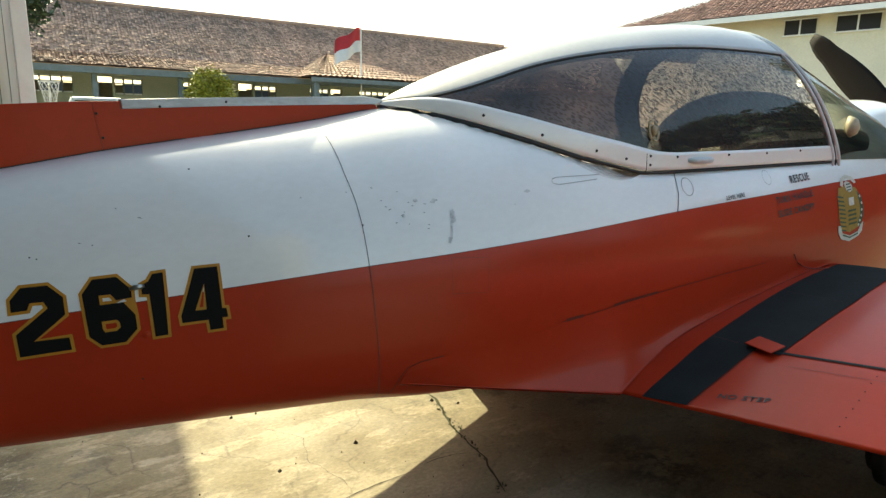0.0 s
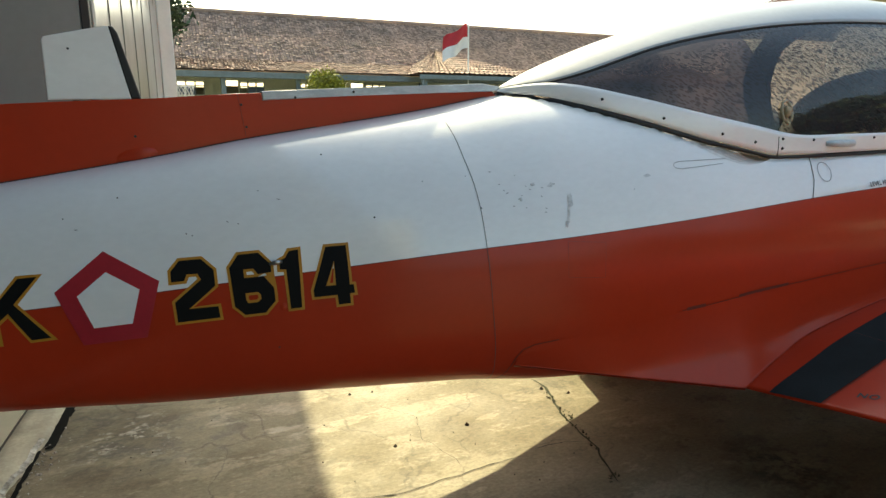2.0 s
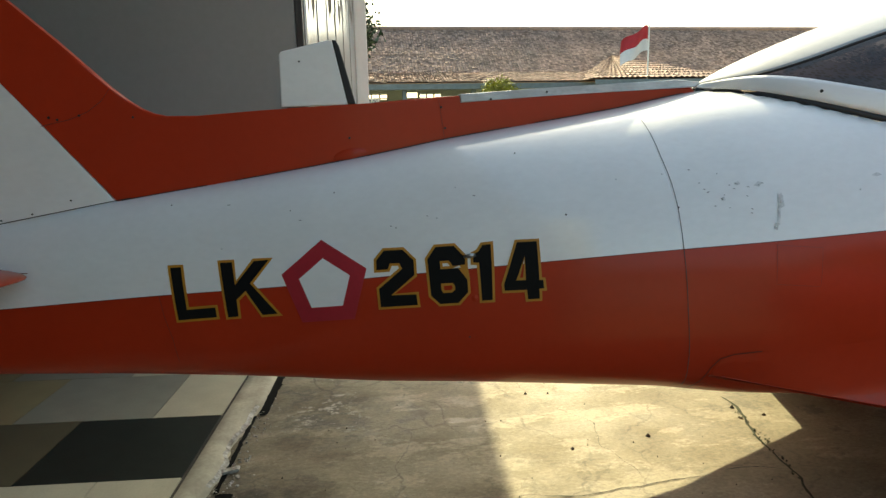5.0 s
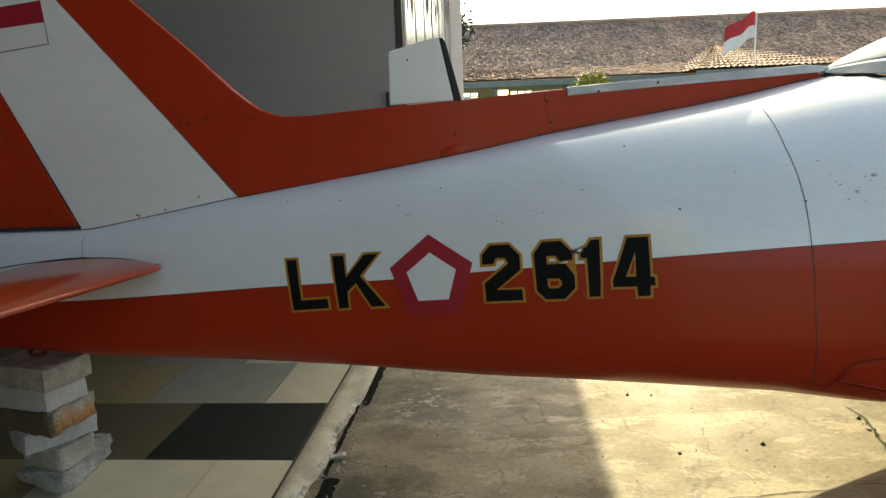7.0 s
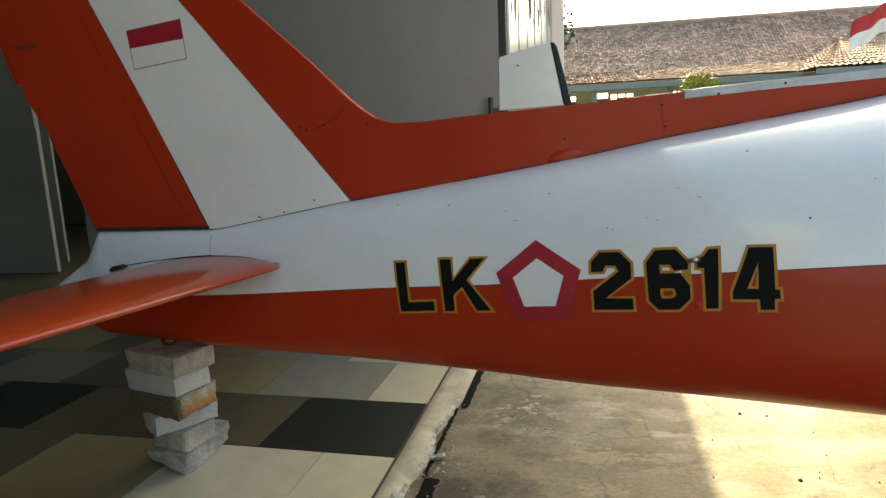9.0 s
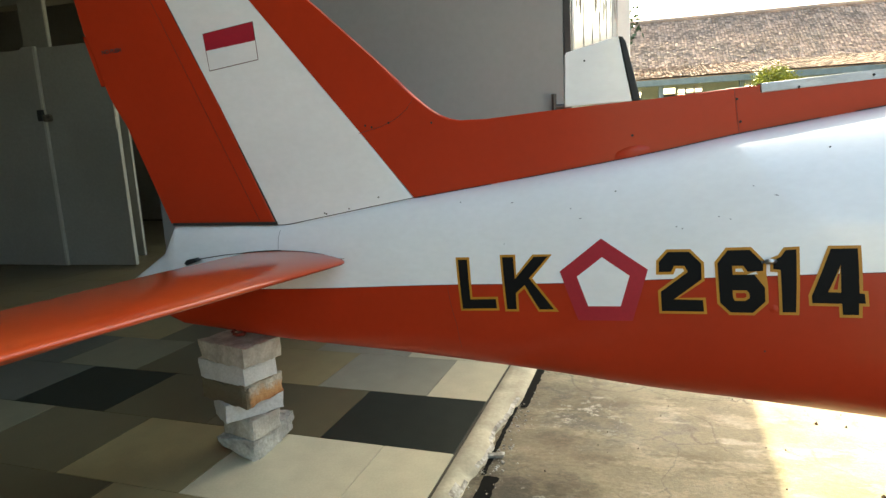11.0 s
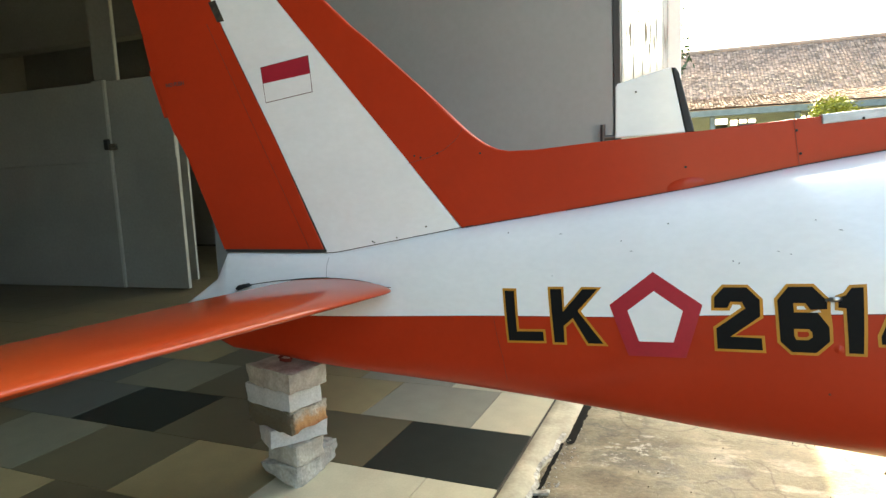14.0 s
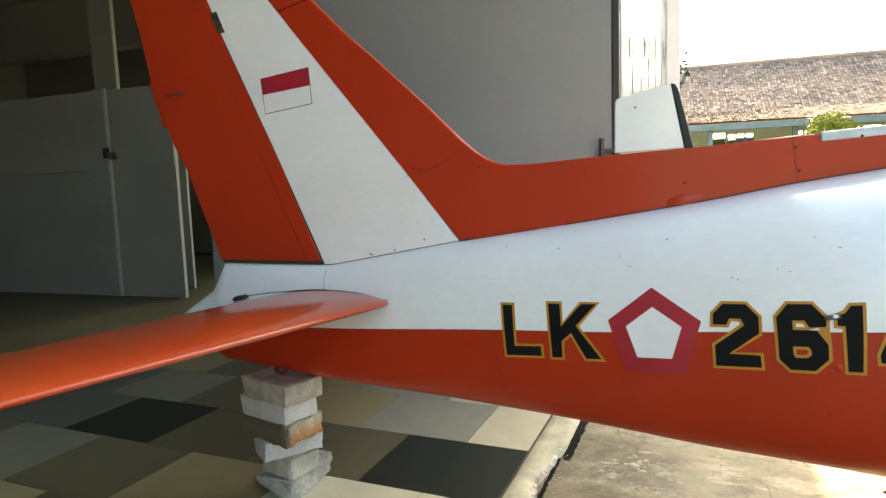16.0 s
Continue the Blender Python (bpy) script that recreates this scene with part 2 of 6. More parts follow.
def crusted_stone():
    """Split stone: dark lichen crust on its weathered face, ochre iron stain low on the fresh break, pale above."""
    m = mat("crusted_ochre_stone", (0.47, 0.42, 0.34), 0.93, var=0.2, scale=16, fine=90, bump=0.016, second=(0.33, 0.28, 0.21))
    nt = m.node_tree
    b = nt.nodes["Principled BSDF"]
    src = b.inputs["Base Color"].links[0].from_socket
    tc = nt.nodes.new("ShaderNodeTexCoord")
    sep = nt.nodes.new("ShaderNodeSeparateXYZ")
    nt.links.new(tc.outputs["Object"], sep.inputs[0])

    def noise_at(scale, seed):
        mp = nt.nodes.new("ShaderNodeMapping")
        mp.inputs["Location"].default_value = (seed, seed, 0)
        n = nt.nodes.new("ShaderNodeTexNoise")
        n.inputs["Scale"].default_value, n.inputs["Detail"].default_value, n.inputs["Roughness"].default_value = scale, 7, .7
        nt.links.new(tc.outputs["Object"], mp.inputs[0])
        nt.links.new(mp.outputs[0], n.inputs["Vector"])
        return n.outputs[0]

    def blend(axis, at, soft, ragged, n, under, colour):
        """Cover what lies below a ragged line across one axis."""
        k = nt.nodes.new("ShaderNodeMath")
        k.operation = "MULTIPLY_ADD"
        k.inputs[1].default_value = ragged
        nt.links.new(n, k.inputs[0])
        nt.links.new(sep.outputs[axis], k.inputs[2])
        r = nt.nodes.new("ShaderNodeMapRange")
        r.inputs["From Min"].default_value, r.inputs["From Max"].default_value = at + ragged * .5 - soft, at + ragged * .5 + soft
        r.inputs["To Min"].default_value, r.inputs["To Max"].default_value = .95, 0
        nt.links.new(k.outputs[0], r.inputs[0])
        x = nt.nodes.new("ShaderNodeMix")
        x.data_type = "RGBA"
        nt.links.new(r.outputs[0], x.inputs["Factor"])
        nt.links.new(under, x.inputs["A"])
        x.inputs["B"].default_value = (*colour, 1)
        return x.outputs["Result"]

    col = blend("Z", .055, .014, .10, noise_at(20, 1.0), src, (0.40, 0.20, 0.07))
    col = blend("Z", .018, .012, .08, noise_at(26, 4.0), col, (0.27, 0.11, 0.04))
    col = blend("Y", -.082, .006, .03, noise_at(24, 2.0), col, (0.105, 0.085, 0.05))
    nt.links.new(col, b.inputs["Base Color"])
    return m


RUSTSTONE = crusted_stone()
GREYWALL = mat("grey_wall_paint", (0.216, 0.235, 0.248), 0.6, var=0.03, scale=0.8, fine=25, bump=0.001, spec=0.3)
PARTITION = mat("partition_board", (0.29, 0.30, 0.285), 0.7, var=0.06, scale=1.5, fine=30, bump=0.001)
STRIPGREY = mat("pale_grey_paint", (0.46, 0.47, 0.45), 0.6, var=0.06, scale=3, fine=30, bump=0.001)
HALL = mat("hall_plaster", (0.27, 0.278, 0.26), 0.85, var=0.08, scale=0.9, fine=20, bump=0.002)
DARKFRAME = mat("dark_steel_frame", (0.020, 0.021, 0.022), 0.55, var=0.1, bump=0.001)
# white door sheets coloured in grey blotches that stand for dark reflections
PLANKGREY = mat("glossy_sheet_reflection_grey", (0.30, 0.31, 0.295), 0.30, var=0.08, scale=2.2, fine=12, bump=0.006, second=(0.20, 0.208, 0.195), stretch=(1.5, 1.5, 0.45), rvar=0.05, spec=1.0, coat=1.0, crough=0.20, cior=1.7)
POSTWHITE = mat("white_gloss_paint", (0.84, 0.86, 0.83), 0.4, var=0.03, scale=3, fine=30, bump=0.001)
ROOFTILE = mat("weathered_clay_tile", (0.45, 0.305, 0.23), 0.9, var=0.2, scale=1.1, fine=14, bump=0.006, second=(0.30, 0.215, 0.17), island=0.45)
REDTILE = mat("faded_red_clay_tile", (0.31, 0.19, 0.16), 0.9, var=0.15, scale=1.5, fine=12, bump=0.01, second=(0.24, 0.155, 0.13), island=0.2)
SCHOOL = mat("pale_green_plaster", (0.46, 0.47, 0.34), 0.85, var=0.06, scale=1.2, fine=15, bump=0.004)
YELLOWWALL = mat("pale_yellow_plaster", (0.80, 0.76, 0.60), 0.85, var=0.05, scale=1.0, fine=15, bump=0.004)
FASCIA = mat("blue_grey_timber", (0.20, 0.24, 0.25), 0.7, var=0.1, bump=0.002)
BLUEDOOR = mat("blue_door_paint", (0.07, 0.11, 0.20), 0.5, var=0.1, bump=0.001)
LEAF = mat("yellow_green_leaf", (0.34, 0.34, 0.035), 0.6, var=0.2, bump=0, island=0.4)
LEAF2 = mat("dark_green_leaf", (0.05, 0.085, 0.03), 0.6, var=0.2, bump=0, island=0.5)
BARK = mat("brown_bark", (0.16, 0.12, 0.08), 0.95, var=0.2, scale=12, bump=0.01)
EARTH = mat("yard_earth", (0.27, 0.265, 0.19), 0.95, var=0.15, scale=0.5, fine=8, bump=0.01)
CLOTHRED = mat("red_cloth", (0.45, 0.03, 0.04), 0.8, var=0.06, bump=0.001)
CLOTHWHITE = mat("white_cloth", (0.75, 0.75, 0.75), 0.8, var=0.04, bump=0.001)
MOSS = mat("dark_moss_crack", (0.034, 0.040, 0.012), 0.95, var=0.3, scale=30, bump=0.004)
GRITTY = mat("dark_grit", (0.06, 0.05, 0.035), 0.95, var=0.3, scale=40, bump=0.002)
GOLD = mat("badge_gold", (0.34, 0.20, 0.02), 0.5, var=0.1, scale=40, bump=0)
GAPBLACK = mat("open_joint_black", (0.006, 0.006, 0.005), 1.0, var=0.1, bump=0, spec=0.1)
FLAKE = mat("white_crumbled_lime", (0.52, 0.50, 0.43), 0.9, var=0.25, scale=34, bump=0.010, second=(0.20, 0.18, 0.14))
RUSTDARK = mat("dark_rust", (0.16, 0.14, 0.11), 0.8, var=0.3, scale=20, bump=0)


def stain(name, colour, cover):
    """Thin stain that lets the paint below show through in patches."""
    m = mat(name, colour, 0.7, var=0.2, scale=14, bump=0)
    nt = m.node_tree
    n = nt.nodes.new("ShaderNodeTexNoise")
    n.inputs["Scale"].default_value, n.inputs["Detail"].default_value = 18, 6
    r = nt.nodes.new("ShaderNodeMapRange")
    r.inputs["From Min"].default_value, r.inputs["From Max"].default_value = 0.3, 0.7
    r.inputs["To Min"].default_value, r.inputs["To Max"].default_value = cover * 0.4, cover * 1.4
    nt.links.new(n.outputs[0], r.inputs[0])
    nt.links.new(r.outputs[0], nt.nodes["Principled BSDF"].inputs["Alpha"])
    return m


RUSTSTAIN = stain("rust_stain", (0.34, 0.20, 0.09), 0.17)
GREYTEXT = mat("faded_lettering", (0.05, 0.045, 0.045), 0.6, var=0.2, bump=0)


def glass(name, tint, gloss=0.03, dust=0.0, drops=0.0, veil=0.0):
    """Clear pane; dust scatters light that falls through it, drops are dried dark dashes."""
    m = bpy.data.materials.new(name)
    m.use_nodes = True
    nt = m.node_tree
    out = nt.nodes["Material Output"]
    nt.nodes.remove(nt.nodes["Principled BSDF"])

    def blend(fac, p, q):
        x = nt.nodes.new("ShaderNodeMixShader")
        if isinstance(fac, float):
            x.inputs[0].default_value = fac
        else:
            nt.links.new(fac, x.inputs[0])
        nt.links.new(p, x.inputs[1])
        nt.links.new(q, x.inputs[2])
        return x.outputs[0]

    def speck(scale, length, turn, lo, hi, top, seed, cells=False):
        tc = nt.nodes.new("ShaderNodeTexCoord")
        mp = nt.nodes.new("ShaderNodeMapping")
        mp.vector_type = "TEXTURE"
        mp.inputs["Location"].default_value = (seed, 0, 0)
        mp.inputs["Scale"].default_value = (length, 1.6, 1)
        mp.inputs["Rotation"].default_value = (0, radians(turn), 0)
        nz = nt.nodes.new("ShaderNodeTexVoronoi" if cells else "ShaderNodeTexNoise")
        nz.inputs["Scale"].default_value = scale
        nt.links.new(tc.outputs["Object"], mp.inputs[0])
        nt.links.new(mp.outputs[0], nz.inputs["Vector"])
        rg = nt.nodes.new("ShaderNodeMapRange")
        rg.inputs["From Min"].default_value, rg.inputs["From Max"].default_value = lo, hi
        rg.inputs["To Max"].default_value = top
        nt.links.new(nz.outputs[0], rg.inputs[0])
        return rg.outputs[0]

    tr = nt.nodes.new("ShaderNodeBsdfTransparent")
    tr.inputs[0].default_value = (*tint, 1)
    last = tr.outputs[0]
    if dust:
        tl = nt.nodes.new("ShaderNodeBsdfTranslucent")
        tl.inputs[0].default_value = (0.62, 0.50, 0.42, 1)
        last = blend(speck(3.0, 1.3, 20, .25, .75, dust * 1.4, 3.0), last, tl.outputs[0])
    if veil:
        vl = nt.nodes.new("ShaderNodeBsdfDiffuse")
        vl.inputs[0].default_value = (0.10, 0.10, 0.115, 1)
        last = blend(speck(2.2, 1.6, 15, .2, .8, veil * 1.6, 7.0), last, vl.outputs[0])
    if drops:
        df = nt.nodes.new("ShaderNodeBsdfDiffuse")
        df.inputs[0].default_value = (0.03, 0.025, 0.023, 1)
        last = blend(speck(150, 4.4, 28, .49, .37, drops, 1.0, True), last, df.outputs[0])
    gl = nt.nodes.new("ShaderNodeBsdfGlossy")
    gl.inputs["Roughness"].default_value = gloss
    lw = nt.nodes.new("ShaderNodeLayerWeight")
    lw.inputs["Blend"].default_value = 0.5
    pw = nt.nodes.new("ShaderNodeMath")
    pw.operation = "POWER"
    pw.inputs[1].default_value = 4.5
    nt.links.new(lw.outputs["Facing"], pw.inputs[0])
    fr = nt.nodes.new("ShaderNodeMath")
    fr.operation = "MULTIPLY_ADD"
    fr.inputs[1].default_value, fr.inputs[2].default_value = 0.9, 0.045
    nt.links.new(pw.outputs[0], fr.inputs[0])
    nt.links.new(blend(fr.outputs[0], last, gl.outputs[0]), out.inputs[0])
    return m


CANOPYGLASS = glass("tinted_canopy_glass", (0.40, 0.40, 0.40), 0.02, drops=0.95, veil=0.24)
# near rear pane: darker tint and stronger veil than the front pane
REARGLASS = glass("dark_rear_canopy_glass", (0.10, 0.085, 0.10), 0.02, drops=0.8, veil=0.42)
DUSTYGLASS = glass("dusty_canopy_glass", (0.50, 0.48, 0.47), 0.05, dust=0.28)
FRONTGLASS = glass("green_tinted_windscreen_glass", (0.30, 0.33, 0.29), 0.03, veil=0.3)
SCREENGLASS = glass("dark_windscreen_glass", (0.62, 0.58, 0.56), 0.03, dust=0.18)
ARCHPAINT = mat("worn_silver_grey_paint", (0.60, 0.66, 0.69), 0.4, var=0.08, scale=12, fine=60, bump=0.0005)
# canopy roof base darkened in place of the dark hall and trees it mirrors
ROOFPAINT = mat("reflection_grey_canopy_paint", (0.44, 0.455, 0.47), 0.3, var=0.05, scale=3, fine=40, bump=0.0006, coat=0.1)
LINER = mat("grey_headliner", (0.16, 0.165, 0.18), 0.8, var=0.1, bump=0.001)
CREAMPLASTIC = mat("yellowed_plastic", (0.42, 0.36, 0.24), 0.5, var=0.1, scale=30, bump=0)


# ---- mesh helpers ----
def link_mesh(name, verts, faces, mats, parent=None, label="", idx=None, smooth=False):
    me = bpy.data.meshes.new(name)
    me.from_pydata([tuple(v) for v in verts], [], [tuple(f) for f in faces])
    for m in (mats if isinstance(mats, (list, tuple)) else [mats]):
        me.materials.append(m)
    if idx is not None:
        me.polygons.foreach_set("material_index", idx)
    if smooth:
        me.polygons.foreach_set("use_smooth", [True] * len(me.polygons))
    me.validate()
    me.update()
    ob = new(name, me)
    if parent:
        ob.parent = parent
    if label:
        ob["label"] = label
    return ob


def part(name, bm, material, parent=None, label="", smooth=False):
    me = bpy.data.meshes.new(name)
    bmesh.ops.recalc_face_normals(bm, faces=bm.faces)
    if smooth:
        for f in bm.faces:
            f.smooth = True
    bm.to_mesh(me)
    bm.free()
    me.materials.append(material)
    ob = new(name, me)
    if parent:
        ob.parent = parent
    if label:
        ob["label"] = label
    return ob


def box_bm(lo, hi, bevel=0.0, seg=1):
    bm = bmesh.new()
    bmesh.ops.create_cube(bm, size=1)
    for v in bm.verts:
        v.co = [lo[k] + (v.co[k] + 0.5) * (hi[k] - lo[k]) for k in range(3)]
    if bevel:
        bmesh.ops.bevel(bm, geom=bm.edges[:], offset=bevel, segments=seg, affect="EDGES", profile=0.5)
    return bm


def prism_bm(poly, y0, y1, bevel=0.0, seg=2):
    """A side-view outline (x, z) given thickness from y0 to y1."""
    bm = bmesh.new()
    f = bm.faces.new([bm.verts.new((x, y0, z)) for x, z in poly])
    ex = bmesh.ops.extrude_face_region(bm, geom=[f])
    for v in ex["geom"]:
        if isinstance(v, bmesh.types.BMVert):
            v.co.y = y1
    if bevel:
        es = [e for e in bm.edges if abs(e.verts[0].co.y - e.verts[1].co.y) < 1e-6]
        bmesh.ops.bevel(bm, geom=es, offset=bevel, segments=seg, affect="EDGES", profile=0.5)
    return bm


def tube_bm(points, radius, n=8):
    bm = bmesh.new()
    rings = []
    pts = [Vector(p) for p in points]
    for i, p in enumerate(pts):
        d = (pts[min(i + 1, len(pts) - 1)] - pts[max(i - 1, 0)]).normalized()
        a = d.orthogonal().normalized()
        b = d.cross(a)
        r = radius[i] if isinstance(radius, (list, tuple)) else radius
        rings.append([bm.verts.new(p + (a * math.cos(k * math.tau / n) + b * math.sin(k * math.tau / n)) * r) for k in range(n)])
    for q, s in zip(rings, rings[1:]):
        for k in range(n):
            bm.faces.new((q[k], q[(k + 1) % n], s[(k + 1) % n], s[k]))
    bm.faces.new(rings[0])
    bm.faces.new(rings[-1])
    return bm


def thing(name, label, category, at=(0, 0, 0), group="", kind=""):
    ob = new(name)
    ob.location = at
    ob.empty_display_size = 0.1
    return tagged(ob, label, category, group, kind)


def curve_at(table, x):
    xs = [p[0] for p in table]
    ys = [p[1] for p in table]
    return float(np.interp(x, xs, ys))


def soft_at(table, x):
    """Smooth curve through a table (monotone cubic by hand)."""
    t = np.array(table, float)
    xs, ys = t[:, 0], t[:, 1]
    x = min(max(x, xs[0]), xs[-1])
    i = min(int(np.searchsorted(xs, x, side="right")) - 1, len(xs) - 2)
    i = max(i, 0)
    d = np.diff(ys) / np.diff(xs)
    m = np.concatenate([[d[0]], (d[1:] + d[:-1]) / 2, [d[-1]]])
    h = xs[i + 1] - xs[i]
    s = (x - xs[i]) / h
    return float((1 + 2 * s) * (1 - s) ** 2 * ys[i] + s * (1 - s) ** 2 * h * m[i] + s * s * (3 - 2 * s) * ys[i + 1] + s * s * (s - 1) * h * m[i + 1])


# ---- ground and hangar ----
HR = radians(-4.0)          # the hangar stands turned a little against the aircraft
HU = Vector((math.cos(HR), math.sin(HR), 0))
HV = Vector((-math.sin(HR), math.cos(HR), 0))
HO = Vector((-0.05, 0.681, 0))


def hp(u, v, z=0.0):
    p = HO + HU * u + HV * v
    return (p.x, p.y, z)


def hbox(name, u0, u1, v0, v1, z0, z1, m, parent=None, label="", bevel=0.0):
    bm = box_bm((u0, v0, z0), (u1, v1, z1), bevel)
    bm.transform(Matrix.Translation(HO) @ Matrix.Rotation(HR, 4, "Z"))
    return part(name, bm, m, parent, label)


# near apron, finely divided and slightly uneven, with a far sheet round it
def ground_sheet():
    xs = [-400, -60, -14, -5, -1] + [0.05 + 0.06 * i for i in range(84)] + [5.5, 7, 10, 16, 30, 60, 150, 400]
    ys = [-400, -60, -14, -5, -2.5] + [-1.6 + 0.06 * i for i in range(62)] + [2.6, 4, 8, 16, 30, 60, 150, 400]
    vs, fs, ix = [], [], []
    for y in ys:
        for x in xs:
            z = -0.035
            if 0 < x < 5.2 and -1.7 < y < 2.2:
                z += 0.004 * noise.noise((x * 1.3, y * 1.3, 0)) + 0.0015 * noise.noise((x * 9, y * 9, 3))
            vs.append((x, y, z))
    w = len(xs)
    for j in range(len(ys) - 1):
        for i in range(w - 1):
            fs.append((j * w + i, j * w + i + 1, (j + 1) * w + i + 1, (j + 1) * w + i))
            ix.append(0 if -14 <= ys[j] < 16 and xs[i] < 30 else 1)
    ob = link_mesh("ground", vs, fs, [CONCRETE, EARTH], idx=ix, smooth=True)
    tagged(ob, "stained yellowish concrete apron running out to a yard", "ground", kind="structure")


ground_sheet()
floor = tagged(new("floor"), "hangar floor of mixed cream, grey and black tiles", "floor", kind="structure")
hbox("grout_bed", -14, 0.012, -8, 8, -0.12, -0.006, GROUT, floor, "dark grout bed under the tiles")
kerb = tagged(new("kerb"), "broken pale concrete lip along the tiled floor", "kerb", kind="structure")


def kerb_mesh():
    """Cast lip whose outer edge has crumbled away along one stretch."""
    vs, fs, ix = [], [], []
    steps = [-8.0] + [-7.5 + .25 * i for i in range(22)] + [-2.0 + .011 * i for i in range(346)] + [1.85 + .25 * i for i in range(23)] + [8.0]
    for v in steps:
        worn = max(0.0, min(1.0, (v + 1.25) / .15, (.10 - v) / .12))
        ragged = noise.noise((v * 3.7, 1.7, 0)) * .040 + noise.noise((v * 11, 4.2, 0)) * .018 + noise.noise((v * 24, 6.1, 0)) * .008
        w = .150 + noise.noise((v * 3.1, 2.7, 0)) * .006 + worn * (ragged - .030)
        j = noise.noise((v * 9, 9, 0)) * .005 * (.3 + worn)
        drop = worn * (.010 + .008 * noise.noise((v * 13, 3, 0)))
        for u, z in ((.012, -.06), (.012, -.002), (.014, .0), (.05, .001 + j * .4), (w * .66, -.002 + j * .6), (w * .86, -.005 + j - drop), (w, -.012 - drop * 1.3), (w + .004, -.09)):
            vs.append(hp(u, v, z))
    n = len(steps)
    for i in range(n - 1):
        lime = -1.25 < steps[i] < .08
        for k in range(7):
            fs.append((i * 8 + k, i * 8 + k + 1, (i + 1) * 8 + k + 1, (i + 1) * 8 + k))
            edge = noise.noise((steps[i] * 7, 3.0, 4)) > (-.10 if k == 5 else .18)
            ix.append(1 if lime and k in (4, 5) and edge else 0)
    link_mesh("lip", vs, fs, [CURB, FLAKE], kerb, idx=ix, smooth=True)


kerb_mesh()
for v0, v1, w0, c0 in ((0.02, 1.05, .021, .176), (-1.1, -0.62, .030, .178), (-.62, .02, .010, .142)):
    vs, fs = [], []
    n = 60
    for i in range(n + 1):
        v = v0 + (v1 - v0) * i / n
        a = .005 * noise.noise((v * 19, 3, 1)) + .004 * noise.noise((v * 47, 5, 1))
        wob = noise.noise((v * 3.7, 1.7, 0)) * .040 if w0 < .01 else 0
        a += wob
        c = wob + .007 * noise.noise((v * 15, 8, 1)) + .006 * noise.noise((v * 41, 2, 1))
        k = .55 if i in (0, n) else 1
        if w0 < .01:
            k *= .35 + 1.6 * abs(noise.noise((v * 13, 7, 2)))
        vs += [hp(c0 + a - w0 * k, v, -0.0292), hp(c0 + c + w0 * k, v, -0.0292)]
    for i in range(n):
        fs.append((2 * i, 2 * i + 1, 2 * i + 3, 2 * i + 2))
    link_mesh("drain_gap", vs, fs, GAPBLACK, kerb, "dark open joint beside the kerb")


def chips():
    rnd = random.Random(77)
    vs, fs = [], []
    for _ in range(230):
        v = rnd.uniform(-1.0, .1) if rnd.random() < .8 else rnd.uniform(-2.5, 2.0)
        u = .175 + rnd.gauss(0, .030)
        r = rnd.choice((.002, .003, .003, .005, .008))
        k = len(vs)
        x, y, _z = hp(u, v)
        for a in range(5):
            q = r * rnd.uniform(.6, 1.3)
            vs.append((x + q * math.cos(a * 1.257), y + q * math.sin(a * 1.257), -.034))
        for a in range(5):
            q = r * rnd.uniform(.4, .8)
            vs.append((x + q * math.cos(a * 1.257), y + q * math.sin(a * 1.257), -.034 + r * rnd.uniform(.3, .8)))
        fs += [(k + a, k + (a + 1) % 5, k + 5 + (a + 1) % 5, k + 5 + a) for a in range(5)] + [tuple(k + 5 + a for a in range(5))]
    tagged(link_mesh("rubble_chips", vs, fs, FLAKE), "pale concrete crumbs along the broken kerb", "rubble", kind="stuff")


chips()
for k, (x, y, r, turn) in enumerate(((.075, .205, .034, 20), (.045, .245, .016, 70), (.11, .165, .013, 120))):
    bm = box_bm((-r, -r * .55, 0), (r, r * .55, r * .5), r * .18)
    for v in bm.verts:
        v.co += Vector((noise.noise(v.co * 60 + Vector((k * 5, 0, 0))), noise.noise(v.co * 60 + Vector((0, k * 5, 7))), 0)) * r * .3
    bm.transform(pose(x, y, -.034, 0, 0, turn))
    tagged(part("rubble_piece", bm, FLAKE), "pale broken lump of concrete beside the kerb", "rubble", "broken kerb lumps")

hangar = tagged(new("hangar"), "grey-painted open hangar with a flat roof", "hangar", kind="structure")
hbox("wall_back", -14.2, -14, -8, 8, -0.1, 5, HALL, hangar)
hbox("wall_far", -14, -4.2, 7.2, 7.4, -0.1, 5, HALL, hangar)
# unseen wall, run on past the mouth to block light and reflections
hbox("wall_near", -14, 1.35, -7.2, -7, -0.1, 5, HALL, hangar)
ceil = hbox("ceiling", -14.2, 0.82, -8, 8.5, 4.7, 4.9, HALL)
tagged(ceil, "dark plain hangar ceiling with a front overhang", "ceiling", kind="structure")
# grey sliding leaf with its dark steel stile and handle
leaf = tagged(new("sliding_door"), "plain grey sliding hangar door with a dark steel edge", "door", kind="structure")
part("panel", box_bm((-3.3, 2.50, 0.02), (0.235, 2.56, 4.66), 0.004), GREYWALL, leaf)
part("stile", box_bm((0.237, 2.49, 0.02), (0.285, 2.57, 4.66), 0.004), DARKFRAME, leaf, "dark steel stile")
hd = part("handle", tube_bm([(0.165, 2.44, 1.39), (0.165, 2.44, 1.56)], 0.017), DARKFRAME, leaf, "dark steel bar handle")
part("bracket", tube_bm([(0.165, 2.44, 1.47), (0.25, 2.49, 1.47)], 0.017), DARKFRAME, hd)
